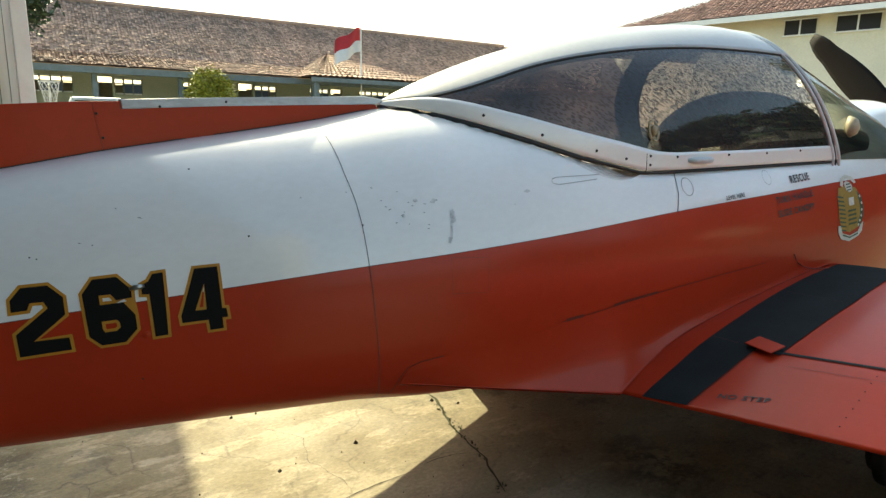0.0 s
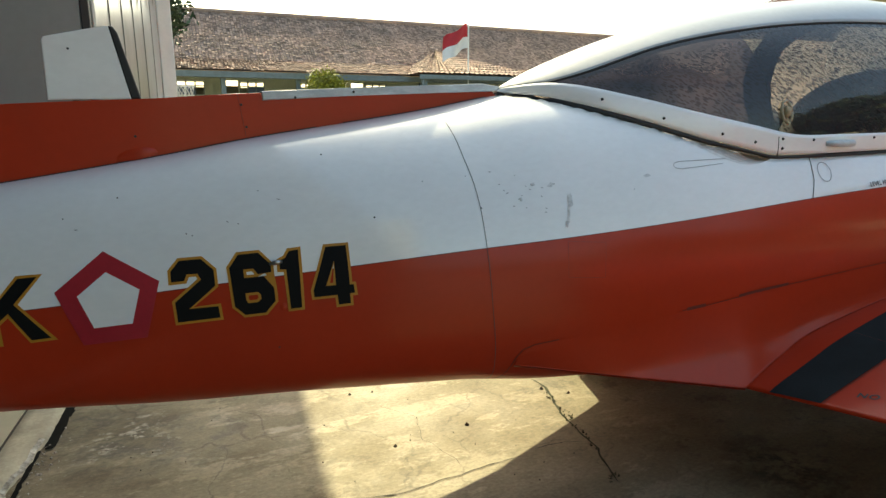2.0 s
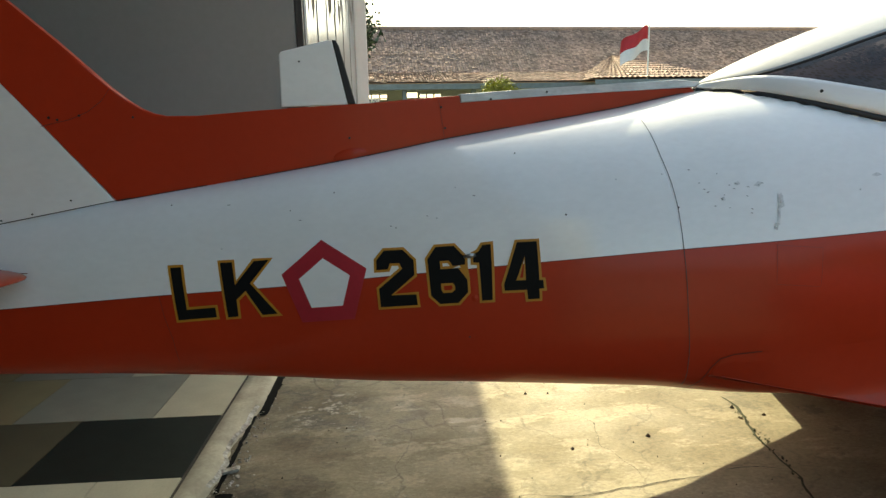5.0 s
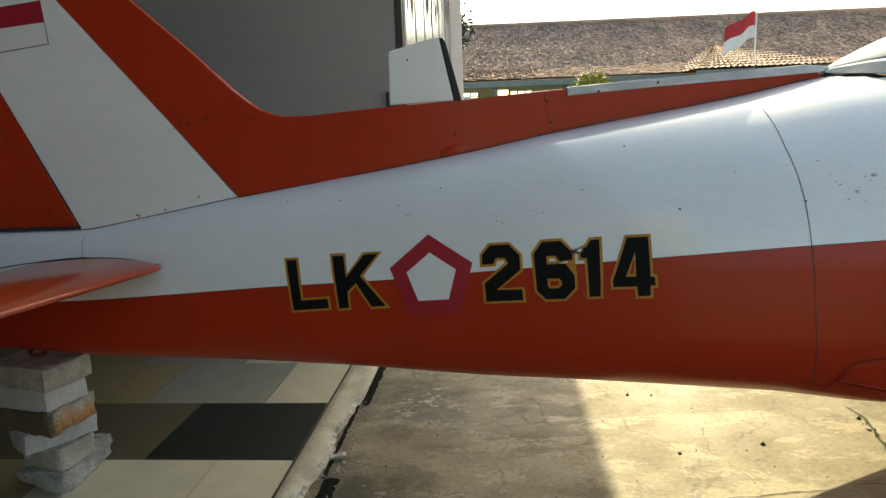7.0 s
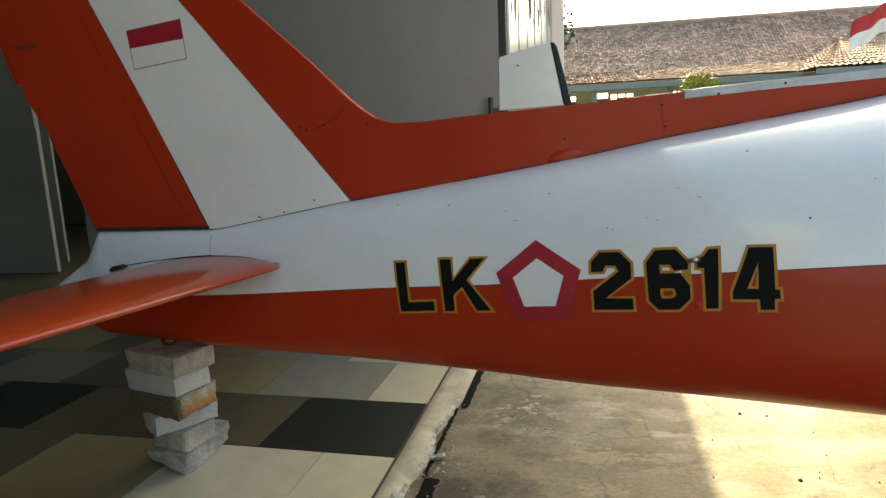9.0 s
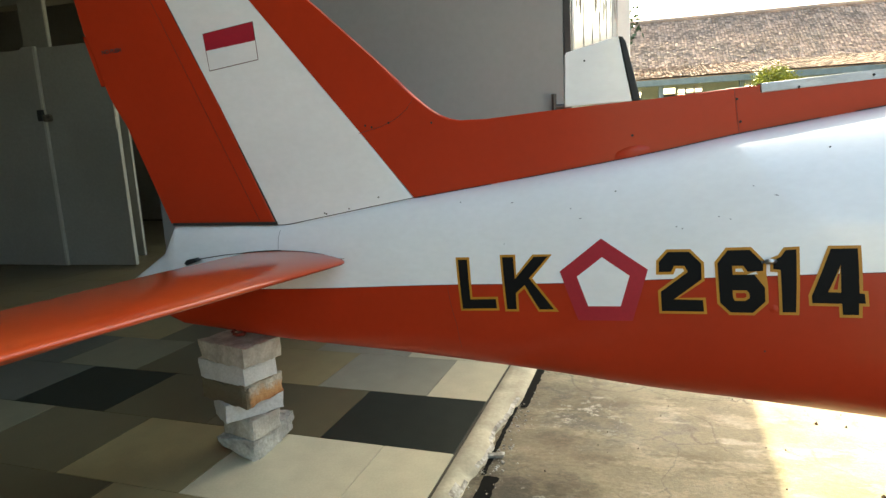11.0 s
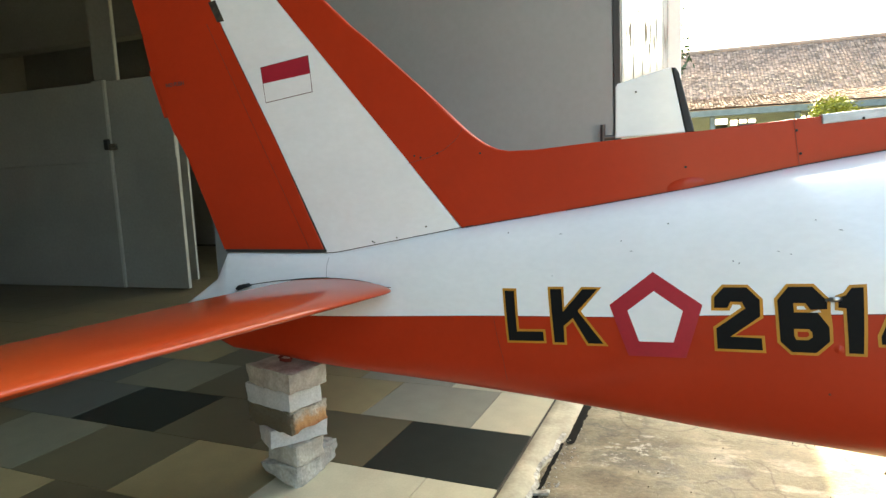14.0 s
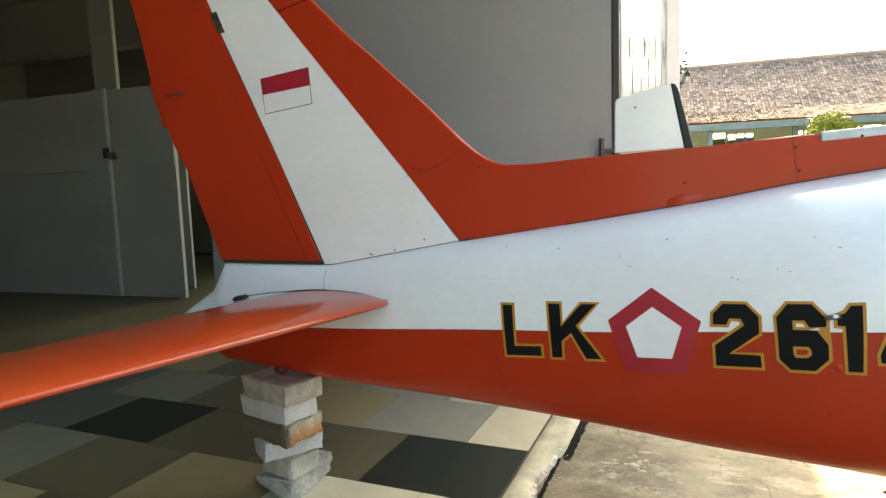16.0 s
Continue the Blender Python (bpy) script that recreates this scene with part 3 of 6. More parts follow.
# white folded leaf of narrow vertical sheets, seen along its length
fold = tagged(new("folding_door"), "white rust-streaked sheet-metal door leaf, folded open", "door", kind="structure")
A, B = Vector((0.29, 2.62, 0)), Vector((0.64, 4.98, 0))
for i in range(6):
    p, q = A.lerp(B, i / 6 + 0.003), A.lerp(B, (i + 1) / 6 - 0.003)
    side = (q - p).cross(Vector((0, 0, 1))).normalized()
    bm = bmesh.new()
    ring = [p, p.lerp(q, 0.06) + side * 0.010, p.lerp(q, 0.94) + side * 0.010, q, q - side * 0.02, p - side * 0.02]
    lo = [bm.verts.new((c.x, c.y, 0.03)) for c in ring]
    hi = [bm.verts.new((c.x, c.y, 4.66)) for c in ring]
    bm.faces.new(lo)
    bm.faces.new(hi)
    for k in range(6):
        bm.faces.new((lo[k], lo[(k + 1) % 6], hi[(k + 1) % 6], hi[k]))
    part("sheet", bm, PLANKGREY, fold)
bk = (B - A).cross(Vector((0, 0, 1))).normalized()
bm = bmesh.new()
ring = [A - bk * .022, B - bk * .022, B - bk * .035, A - bk * .035]
lo, hi = [bm.verts.new((c.x, c.y, .04)) for c in ring], [bm.verts.new((c.x, c.y, 4.65)) for c in ring]
bm.faces.new(lo)
bm.faces.new(hi)
for k in range(4):
    bm.faces.new((lo[k], lo[(k + 1) % 4], hi[(k + 1) % 4], hi[k]))
part("backing", bm, DARKFRAME, fold, "dark backing behind the sheets")
for i in range(1, 6):
    c, d = A.lerp(B, i / 6) + bk * .0112, (B - A).normalized() * .013
    link_mesh("joint", [(c - d).to_tuple()[:2] + (.04,), (c + d).to_tuple()[:2] + (.04,), (c + d).to_tuple()[:2] + (4.65,), (c - d).to_tuple()[:2] + (4.65,)], [(0, 1, 2, 3)], GAPBLACK, fold, "dark joint between two sheets")
srnd = random.Random(6)
for i in range(44):
    f = srnd.uniform(.02, .98)
    if abs(f * 6 - round(f * 6)) < .09:
        continue
    top = i < 12
    z = 2.1 + .35 * f + srnd.uniform(-.10, .08) if not top else 2.75 + srnd.uniform(.0, .6)
    if top:
        f = .72 + .26 * f
        if abs(f * 6 - round(f * 6)) < .09:
            continue
    ln, wd = srnd.uniform(.08, .30), srnd.uniform(.008, .03)
    c = A.lerp(B, f) + bk * .0125
    d = (B - A).normalized()
    pts = [(c + d * wd * a, z + ln * e) for a, e in ((-1, 1), (1, .93), (.7, .4), (.15, 0), (-.25, .15), (-.8, .5))]
    link_mesh("rust_streak", [(p.x, p.y, q) for p, q in pts], [tuple(range(6))], RUSTDARK, fold, "dark rust streak on the white sheet")
post = tagged(part("door_post", box_bm((0.645, 4.95, -0.03), (0.775, 5.10, 4.70), 0.006), POSTWHITE), "white painted upright post at the hangar mouth", "post", kind="structure")
# partition with battens, column behind it
par = tagged(new("partition"), "grey board partition with battens, lower than the hall", "partition wall", kind="structure")
part("board", box_bm((-5.83, 3.84, 0.01), (-4.845, 3.89, 2.55), 0.003), PARTITION, par)
part("board", box_bm((-12.5, 3.84, 0.01), (-5.84, 3.89, 2.55), 0.003), PARTITION, par)
part("batten", box_bm((-6.01, 3.812, 0.01), (-5.838, 3.839, 2.57), 0.004), PARTITION, par, "grey vertical batten")
part("edge_strip", box_bm((-5.836, 3.805, 0.01), (-5.800, 3.839, 2.57), 0.004), STRIPGREY, par, "pale edge strip")
part("upper_board", box_bm((-12.5, 3.826, 1.59), (-6.012, 3.839, 2.55), 0.003), PARTITION, par)
part("upper_board", box_bm((-5.793, 3.826, 1.59), (-4.845, 3.839, 2.55), 0.003), PARTITION, par)
lt = part("latch", box_bm((-5.87, 3.76, 1.73), (-5.785, 3.804, 1.86), 0.012), DARKFRAME, par, "dark hasp")
part("padlock", box_bm((-5.783, 3.75, 1.72), (-5.67, 3.795, 1.80), 0.012), RUSTDARK, lt, "dull brass padlock")
tagged(part("door_leaf", box_bm((-5.60, 4.50, 0.0), (-5.28, 4.54, 2.55), 0.004), PARTITION), "pale narrow door leaf standing behind the partition", "door", kind="structure")
tagged(part("column", box_bm((-6.33, 4.15, -0.03), (-5.95, 4.21, 4.69), 0.01), HALL), "plain grey concrete column behind the partition", "column", kind="structure")
tagged(part("roof_beam", box_bm((-13, 6.2, 3.75), (-4.2, 6.5, 4.69), 0.01), HALL), "dark roof beam across the hall", "beam", kind="structure")

# ---- aircraft ----
plane = thing("aircraft", "orange and white low-wing trainer aircraft with its tail on stacked stones", "aircraft", (0, 0, 0))
STATIONS = [(-1.405, .765, .715, .012), (-1.33, .81, .655, .03), (-1.235, .872, .605, .042), (-1.17, .985, .578, .05), (-.70, .984, .534, .09),
            (-.14, 1.075, .505, .15), (.31, 1.142, .474, .21), (.67, 1.2, .446, .275), (.91, 1.245, .438, .325), (1.1, 1.275, .430, .365),
            (1.43, 1.325, .416, .44), (1.55, 1.345, .410, .465), (1.8, 1.392, .380, .51), (2.3, 1.44, .345, .55), (2.75, 1.45, .325, .565),
            (4.2, 1.45, .33, .565), (4.7, 1.50, .35, .55), (5.2, 1.55, .42, .50), (5.6, 1.56, .60, .44), (5.95, 1.50, .95, .32)]
TOPT, BOTT, WIDT = ([(s[0], s[k]) for s in STATIONS] for k in (1, 2, 3))
STRIPE = [(-1.405, .735), (-1.17, .738), (-.687, .748), (0, .790), (.384, .812), (.66, .837), (1.157, .882), (1.56, .919), (2.25, .967), (2.9, 1.015), (3.78, 1.063), (4.84, 1.119), (5.95, 1.17)]


def section(x):
    at = soft_at if x > -.7 else curve_at
    return at(TOPT, x), at(BOTT, x), at(WIDT, x)


def half(x, z):
    t, b, w = section(x)
    zc = b + 0.36 * (t - b)
    q, n = ((z - zc) / (t - zc), 2.0) if z >= zc else ((zc - z) / (zc - b), 3.4)
    q = min(max(q, 0), 1)
    return w * (1 - q ** n) ** (1 / n)


RIM = [(1.82, 1.41), (1.95, 1.385), (2.2, 1.31), (2.45, 1.235), (2.72, 1.178), (3.0, 1.178), (4.25, 1.2), (4.75, 1.30), (4.85, 1.55), (6, 1.7)]


def fuselage():
    xs = sorted(set([round(s[0], 4) for s in STATIONS] + [round(-1.405 + i * 7.355 / 150, 4) for i in range(151)]))
    lo_n, hi_n = 18, 22
    vs, ix, fs = [], [], []
    half_ring = lo_n + hi_n + 1
    for x in xs:
        t, b, w = section(x)
        s = min(max(soft_at(STRIPE, x), b + 0.2 * (t - b)), t - 0.05 * (t - b))
        zs = [b + (s - b) * (1 - math.cos(math.pi / 2 * k / lo_n)) for k in range(lo_n)] + [s + (t - s) * math.sin(math.pi / 2 * k / hi_n) for k in range(hi_n + 1)]
        ring = [(half(x, z), z) for z in zs]
        if 1.82 < x < 4.85:
            top = curve_at(RIM, x) - 0.012
            ring = [(y, min(z, top)) for y, z in ring]
        for y, z in ring:
            vs.append((x, -y, z))
        for y, z in ring[1:-1]:
            vs.append((x, y, z))
    per = 2 * half_ring - 2

    def vid(i, k):
        return i * per + k
    order = list(range(half_ring)) + [half_ring + k for k in range(half_ring - 2)][::-1]
    for i in range(len(xs) - 1):
        for a in range(per):
            k0, k1 = order[a], order[(a + 1) % per]
            fs.append((vid(i, k0), vid(i + 1, k0), vid(i + 1, k1), vid(i, k1)))
            row = a if a < half_ring - 1 else per - 1 - a
            m = 0 if row < lo_n else 1
            xm = (xs[i] + xs[i + 1]) / 2
            if 1.85 < xm < 4.85 and row >= lo_n:
                z = [vs[v][2] for v in fs[-1]]
                if max(z) - min(z) < 0.02 and min(z) > curve_at(RIM, xm) - 0.04 and abs(vs[fs[-1][0]][1]) < half(xm, curve_at(RIM, xm)) - 0.02:
                    m = 2
            if xm > 4.9:
                m = 1 if row >= lo_n else 0
            ix.append(m)
    fs.append([vid(0, k) for k in order])
    ix.append(1)
    fs.append([vid(len(xs) - 1, k) for k in order][::-1])
    ix.append(0)
    return link_mesh("fuselage", vs, fs, [ORANGE, WHITE, DARK], plane, "white over orange painted metal fuselage", ix, smooth=True)


body = fuselage()


# paint marks, seams and rivets lie on the near side of the fuselage
def on_side(x, z, off=0.0025):
    h = half(x, z)
    dz = 0.01
    ny, nz = 1.0, (half(x, z - dz) - half(x, z + dz)) / (2 * dz)
    nx = -(half(x + dz, z) - half(x - dz, z)) / (2 * dz)
    l = math.sqrt(nx * nx + ny * ny + nz * nz)
    return (x + nx / l * off, -(h + ny / l * off), z + nz / l * off)


def grown(poly, d):
    """The outline pushed out by d along its mitred corners."""
    area = sum(p[0] * q[1] - q[0] * p[1] for p, q in zip(poly, poly[1:] + poly[:1]))
    d = d if area > 0 else -d
    out = []
    for p, q, r in zip(poly[-1:] + poly[:-1], poly, poly[1:] + poly[:1]):
        e, f = Vector((q[0] - p[0], q[1] - p[1])).normalized(), Vector((r[0] - q[0], r[1] - q[1])).normalized()
        n = Vector((e.y + f.y, -e.x - f.x))
        k = d * 2 / max(n.length_squared, .8)
        out.append((q[0] + n.x * k, q[1] + n.y * k))
    return out


def decal(name, polys, place, m, parent, label="", grow=0.0, off=0.0025, step=0.025):
    """Painted shape (first outline) with its holes (the others), laid on a surface by place(u, v, off)."""
    bm = bmesh.new()
    for i, poly in enumerate(polys):
        ring = [bm.verts.new((u, v, 0)) for u, v in (grown(poly, grow if i == 0 else -grow) if grow else poly)]
        for p, q in zip(ring, ring[1:] + ring[:1]):
            bm.edges.new((p, q))
    bmesh.ops.triangle_fill(bm, use_beauty=True, edges=bm.edges[:], normal=(0, 0, 1))
    for k in (0, 1):
        lo, hi = min(v.co[k] for v in bm.verts), max(v.co[k] for v in bm.verts)
        for i in range(1, int((hi - lo) / step) + 1):
            at, no = [0, 0, 0], [0, 0, 0]
            at[k], no[k] = lo + i * step, 1
            bmesh.ops.bisect_plane(bm, geom=bm.verts[:] + bm.edges[:] + bm.faces[:], plane_co=at, plane_no=no)
    for v in bm.verts:
        v.co = place(v.co.x, v.co.y, off)
    return part(name, bm, m, parent, label)


def sheet_decal(name, poly, place, m, parent, label="", off=0.0025, rings=8, cut=6):
    """A convex shape laid on as one connected sheet."""
    cx, cz = (sum(p[k] for p in poly) / len(poly) for k in (0, 1))
    edge = []
    for p, q in zip(poly, poly[1:] + poly[:1]):
        edge += [(p[0] + (q[0] - p[0]) * i / cut, p[1] + (q[1] - p[1]) * i / cut) for i in range(cut)]
    n = len(edge)
    vs = [place(cx, cz, off)]
    fs = [(0, 1 + k, 1 + (k + 1) % n) for k in range(n)]
    for r in range(1, rings + 1):
        vs += [place(cx + (x - cx) * r / rings, cz + (z - cz) * r / rings, off) for x, z in edge]
        if r > 1:
            a, b = 1 + (r - 2) * n, 1 + (r - 1) * n
            fs += [(a + k, b + k, b + (k + 1) % n, a + (k + 1) % n) for k in range(n)]
    return link_mesh(name, vs, fs, m, parent, label, smooth=True)


TILT = 0.066


def letter_place(x0, z0):
    c, s = math.cos(TILT), math.sin(TILT)

    def f(u, v, off):
        return on_side(x0 + u * c - v * (s + 0.03), z0 + u * s + v * c, off)
    return f


# block characters, each as an outline with its holes
GLYPHS = {
    "L": [[(-.003, .002), (.116, .002), (.116, .033), (.028, .033), (.031, .165), (-.002, .166)]],
    "K": [[(-.004, -.003), (.028, -.003), (.031, .050), (.063, .075), (.103, -.004), (.150, -.004), (.080, .097), (.147, .163), (.101, .163), (.033, .095), (.034, .165), (-.003, .166)]],
    "2": [[(-.010, 0), (.102, 0), (.102, .033), (.026, .035), (.104, .092), (.107, .136), (.079, .169), (.022, .170), (-.005, .143), (-.008, .114), (.026, .114), (.035, .131), (.063, .130), (.070, .113), (-.008, .057)]],
    "6": [[(.016, -.001), (.071, -.001), (.103, .030), (.105, .068), (.083, .104), (.030, .104), (.031, .128), (.058, .128), (.068, .111), (.105, .113), (.107, .134), (.079, .170), (.024, .170), (-.005, .136), (-.008, .026)],
          [(.029, .032), (.055, .032), (.066, .040), (.066, .053), (.060, .061), (.026, .061), (.025, .042)]],
    "1": [[(-.005, .003), (.026, .003), (.042, .169), (.017, .168), (.003, .150), (-.014, .143), (-.017, .119), (0, .117)]],
    "4": [[(-.018, .023), (.047, .022), (.047, -.007), (.081, -.007), (.083, .023), (.097, .023), (.097, .048), (.086, .049), (.094, .162), (.036, .163), (-.018, .042)],
          [(.019, .052), (.047, .051), (.053, .122)]],
}
for ch, x0, z0 in (("L", .058, .710), ("K", .212, .722), ("2", .689, .747), ("6", .842, .757), ("1", .988, .765), ("4", 1.070, .776)):
    g = GLYPHS[ch]
    decal("letter_outline" if ch in "LK" else "digit_outline", g, letter_place(x0, z0), YELLOW, body, "ochre outline of a painted character", grow=0.0075, off=0.0018)
    decal("letter" if ch in "LK" else "digit", g, letter_place(x0, z0), BLACKP, body, "painted black block character " + ch, off=0.0030)


def ngon(n, r, turn=90.0):
    return [(r * math.cos(radians(turn + 360 / n * k)), r * math.sin(radians(turn + 360 / n * k))) for k in range(n)]


PENT, FIELD = ([(u + .05 * v, v) for u, v in ngon(5, r)] for r in (.137, .082))
decal("pentagon_border", [PENT, FIELD], letter_place(.512, .815), CRIMSON, body, "crimson pentagon border", off=0.0020)
sheet_decal("pentagon_field", FIELD, letter_place(.512, .815), WHITE, body, "white pentagon field", off=0.0016)


def side_line(name, pts, width, m, parent, label="", off=0.0012, n=40):
    pts = [Vector((p[0], p[1], 0)) for p in pts]
    fine = []
    for a, b in zip(pts, pts[1:]):
        k = max(1, int((b - a).length / 0.02))
        fine += [a.lerp(b, i / k) for i in range(k)]
    fine.append(pts[-1])
    vs, fs = [], []
    for i, p in enumerate(fine):
        d = (fine[min(i + 1, len(fine) - 1)] - fine[max(i - 1, 0)]).normalized()
        e = Vector((-d.y, d.x, 0)) * width / 2
        vs += [on_side(p.x - e.x, p.y - e.y, off), on_side(p.x + e.x, p.y + e.y, off)]
    for i in range(len(fine) - 1):
        fs.append((2 * i, 2 * i + 2, 2 * i + 3, 2 * i + 1))
    return link_mesh(name, vs, fs, m, parent, label)


side_line("skin_seam", [(1.541, 1.297), (1.545, 1.185), (1.555, 1.109), (1.560, 1.038), (1.564, .919), (1.575, .746), (1.595, .554), (1.61, .471), (1.62, .40)], .0019, SEAMDARK, body, "dark skin joint")
side_line("skin_seam", [(.0, .79), (.012, .72), (.03, .65), (.04, .57)], .0018, SEAMORANGE, body)
side_line("skin_seam", [(2.945, 1.165), (2.93, 1.08), (2.90, 1.013)], .004, SEAM, body)
side_line("skin_seam", [(2.70, 1.168), (3.3, 1.17), (4.2, 1.192)], .006, SEAM, body)
side_line("skin_seam", [(2.27, .661), (2.35, .667), (2.64, .698), (2.73, .705), (3.155, .734), (3.5, .752)], .0028, SEAMORANGE, body, off=.004)
side_line("access_panel", [(1.828, .928), (1.962, .918), (1.955, .805), (1.824, .815), (1.828, .928)], .0010, SEAMORANGE, body, "outline of a small access panel")
side_line("pull_slot", [(2.52, 1.168), (2.31, 1.163), (2.288, 1.158), (2.281, 1.150), (2.288, 1.142), (2.31, 1.138), (2.50, 1.152)], .0020, SEAMGREY, body, "thin outline of a pull slot")


side_line("paint_edge", [(x_ / 20, soft_at(STRIPE, x_ / 20)) for x_ in range(-22, 88)], .0022, SEAMORANGE, body, "thin dark edge between the white and the orange paint", off=.0008)


def rivet(x, z, r=0.006, m=SEAM, name="rivet"):
    c = Vector(on_side(x, z, 0.0))
    n = (Vector(on_side(x, z, 0.01)) - c).normalized()
    a = n.orthogonal().normalized()
    b = n.cross(a)
    vs = [c + n * 0.0035] + [c + n * 0.001 + (a * math.cos(k * math.tau / 8) + b * math.sin(k * math.tau / 8)) * r for k in range(8)]
    return link_mesh(name, vs, [(0, 1 + k, 1 + (k + 1) % 8) for k in range(8)], m, body)


for x, z, r in ((1.24, 1.02, .003), (.413, 1.039, .002), (1.562, 1.038, .003), (.72, .99, .002), (.735, .985, .002), (.55, 1.09, .0025), (.04, 1.06, .0025), (1.12, 1.20, .003)):
    rivet(x, z, r)
rivet(.945, .652, .0035, SEAMORANGE, "drain_hole")
kp = [Vector(on_side(x, z, o)) for x, z, o in ((.934, .899, .003), (.942, .901, .009), (.958, .903, .009), (.966, .904, .003))]
part("lock_handle", tube_bm(kp, [.005, .007, .007, .005], 8), STEEL, body, "small bare metal lock handle", smooth=True)
rivet(.962, .775, .012, ORANGE, "drain_stud")


def circle(n, r, cx=0, cz=0):
    return [(cx + r * math.cos(k * math.tau / n), cz + r * math.sin(k * math.tau / n)) for k in range(n)]


def plain_place(x0, z0):
    return lambda u, v, off: on_side(x0 + u, z0 + v, off)


decal("filler_ring", [circle(16, .037), circle(16, .034)], plain_place(3.0, 1.108), SEAMGREY, body, "outline of a round cap", off=.0015)
decal("filler_ring", [circle(16, .033), circle(16, .0312)], plain_place(3.60, 1.128), SEAMGREY, body, off=.0015)
# ---- tail ----
LE = [(-1.08, 2.36), (-.703, 1.982), (-.550, 1.828), (-.472, 1.759), (-.265, 1.565), (-.123, 1.426), (-.078, 1.388), (-.040, 1.362), (-.005, 1.346), (.032, 1.338), (.125, 1.337), (.315, 1.350), (.495, 1.360), (.666, 1.368), (.9028, 1.387)]
low = [(.9248, 1.2285), (.665, 1.185), (.315, 1.125), (-.139, 1.055)]
dorsal = part("dorsal_fin", prism_bm(LE[1:] + low + [(-.146, 1.073), (-.345, 1.328), (-.755, 1.839), (-.845, 1.95)], -.016, .016, .006), ORANGE, plane, "orange dorsal fin and fin leading edge")
front = part("dorsal_fairing", prism_bm([(.885, 1.3855), (.98, 1.389), (1.8, 1.408), (1.82, 1.39), (1.717, 1.365), (1.435, 1.30), (1.092, 1.25), (.905, 1.226)], -.0157, .0157, .005), ORANGE, plane, "orange forward dorsal fairing")
part("spine_strip", prism_bm([(.978, 1.366), (.975, 1.394), (1.28, 1.411), (1.75, 1.434), (1.83, 1.425), (1.81, 1.408), (1.27, 1.384)], -.024, .024, .004), STRIPMETAL, plane, "weathered pale metal strip along the spine")
fin = part("tail_fin", prism_bm([(-.148, 1.071), (-.347, 1.328), (-.757, 1.839), (-1.17, 2.36), (-1.30, 2.36), (-1.096, 1.877), (-.897, 1.443), (-.704, .995), (-.70, .96), (-.2, 1.03)], -.0172, .0172, .003), WHITE, plane, "white painted tail fin")
part("fin_cap", prism_bm([(-.7035, 1.9828), (-1.08, 2.36), (-1.168, 2.36), (-.8465, 1.9515)], -.0165, .0165, .005), ORANGE, plane, "orange upper fin leading edge")
rud = part("rudder", prism_bm([(-.709, .992), (-.902, 1.443), (-1.101, 1.877), (-1.307, 2.36), (-1.64, 2.36), (-1.541, 2.06), (-1.508, 1.929), (-1.478, 1.765), (-1.452, 1.70), (-1.422, 1.59), (-1.392, 1.50), (-1.327, 1.38), (-1.182, .996)], -.0165, .0165, .005), ORANGE, plane, "orange rudder")
part("trim_tab", prism_bm([(-1.450, 1.745), (-1.490, 1.75), (-1.434, 1.552), (-1.392, 1.555)], -.008, .008, .002), ORANGE, rud, "orange trim tab")
part("rib_line", prism_bm([(-.775, 1.0), (-.7775, 1.0), (-1.172, 1.90), (-1.1695, 1.90)], -.0172, -.0160), SEAMORANGE, rud, "dark skin joint")
part("hinge_gap", prism_bm([(-.7045, .992), (-.7085, .992), (-1.1005, 1.877), (-1.0965, 1.877)], -.0155, .0155), SEAM, fin, "dark hinge gap")
part("hinge_bracket", prism_bm([(-1.085, 1.90), (-1.12, 1.90), (-1.155, 1.98), (-1.12, 1.985)], -.019, .019, .003), GRITTY, fin, "dark hinge bracket")
part("rudder_gap", prism_bm([(-1.17, .988), (-.70, .984), (-.70, .996), (-1.17, .998)], -.02, .02), SEAM, plane, "dark gap under the rudder")


def fin_place(y):
    return lambda u, v, off: (u, -(y + off), v)


Q = [(-.724, 1.732), (-.934, 1.707), (-.922, 1.575), (-.716, 1.600)]
mid0, mid1 = (-.719, 1.667), (-.928, 1.647)
decal("flag_border", [Q], fin_place(.0172), SEAMFLAG, fin, "thin dark red border of a painted flag", grow=.0025, off=.001)
sheet_decal("flag_white", [mid0, mid1, Q[2], Q[3]], fin_place(.0172), WHITE, fin, "white half of a painted flag", off=.002)
sheet_decal("flag_red", [Q[0], Q[1], mid1, mid0], fin_place(.0172), FLAGRED, fin, "red half of a painted flag", off=.0025)
# base joint of the fin and its screws
for x0, x1 in ((-.70, -.10),):
    vs, fs = [], []
    for i in range(21):
        x = x0 + (x1 - x0) * i / 20
        z = float(np.interp(x, [-.66, -.14, .31], [.982, 1.074, 1.142])) + 0.002
        vs += [(x, -.0188, z - .0015), (x, -.0188, z + .0015)]
    for i in range(20):
        fs.append((2 * i, 2 * i + 2, 2 * i + 3, 2 * i + 1))
    link_mesh("base_joint", vs, fs, SEAM, fin)


def stud(x, y, z, r, m, parent, name="screw"):
    bm = bmesh.new()
    bmesh.ops.create_cone(bm, cap_ends=True, segments=8, radius1=r, radius2=r * .7, depth=.004)
    bm.transform(Matrix.Translation((x, y, z)) @ Matrix.Rotation(radians(90), 4, "X"))
    return part(name, bm, m, parent)


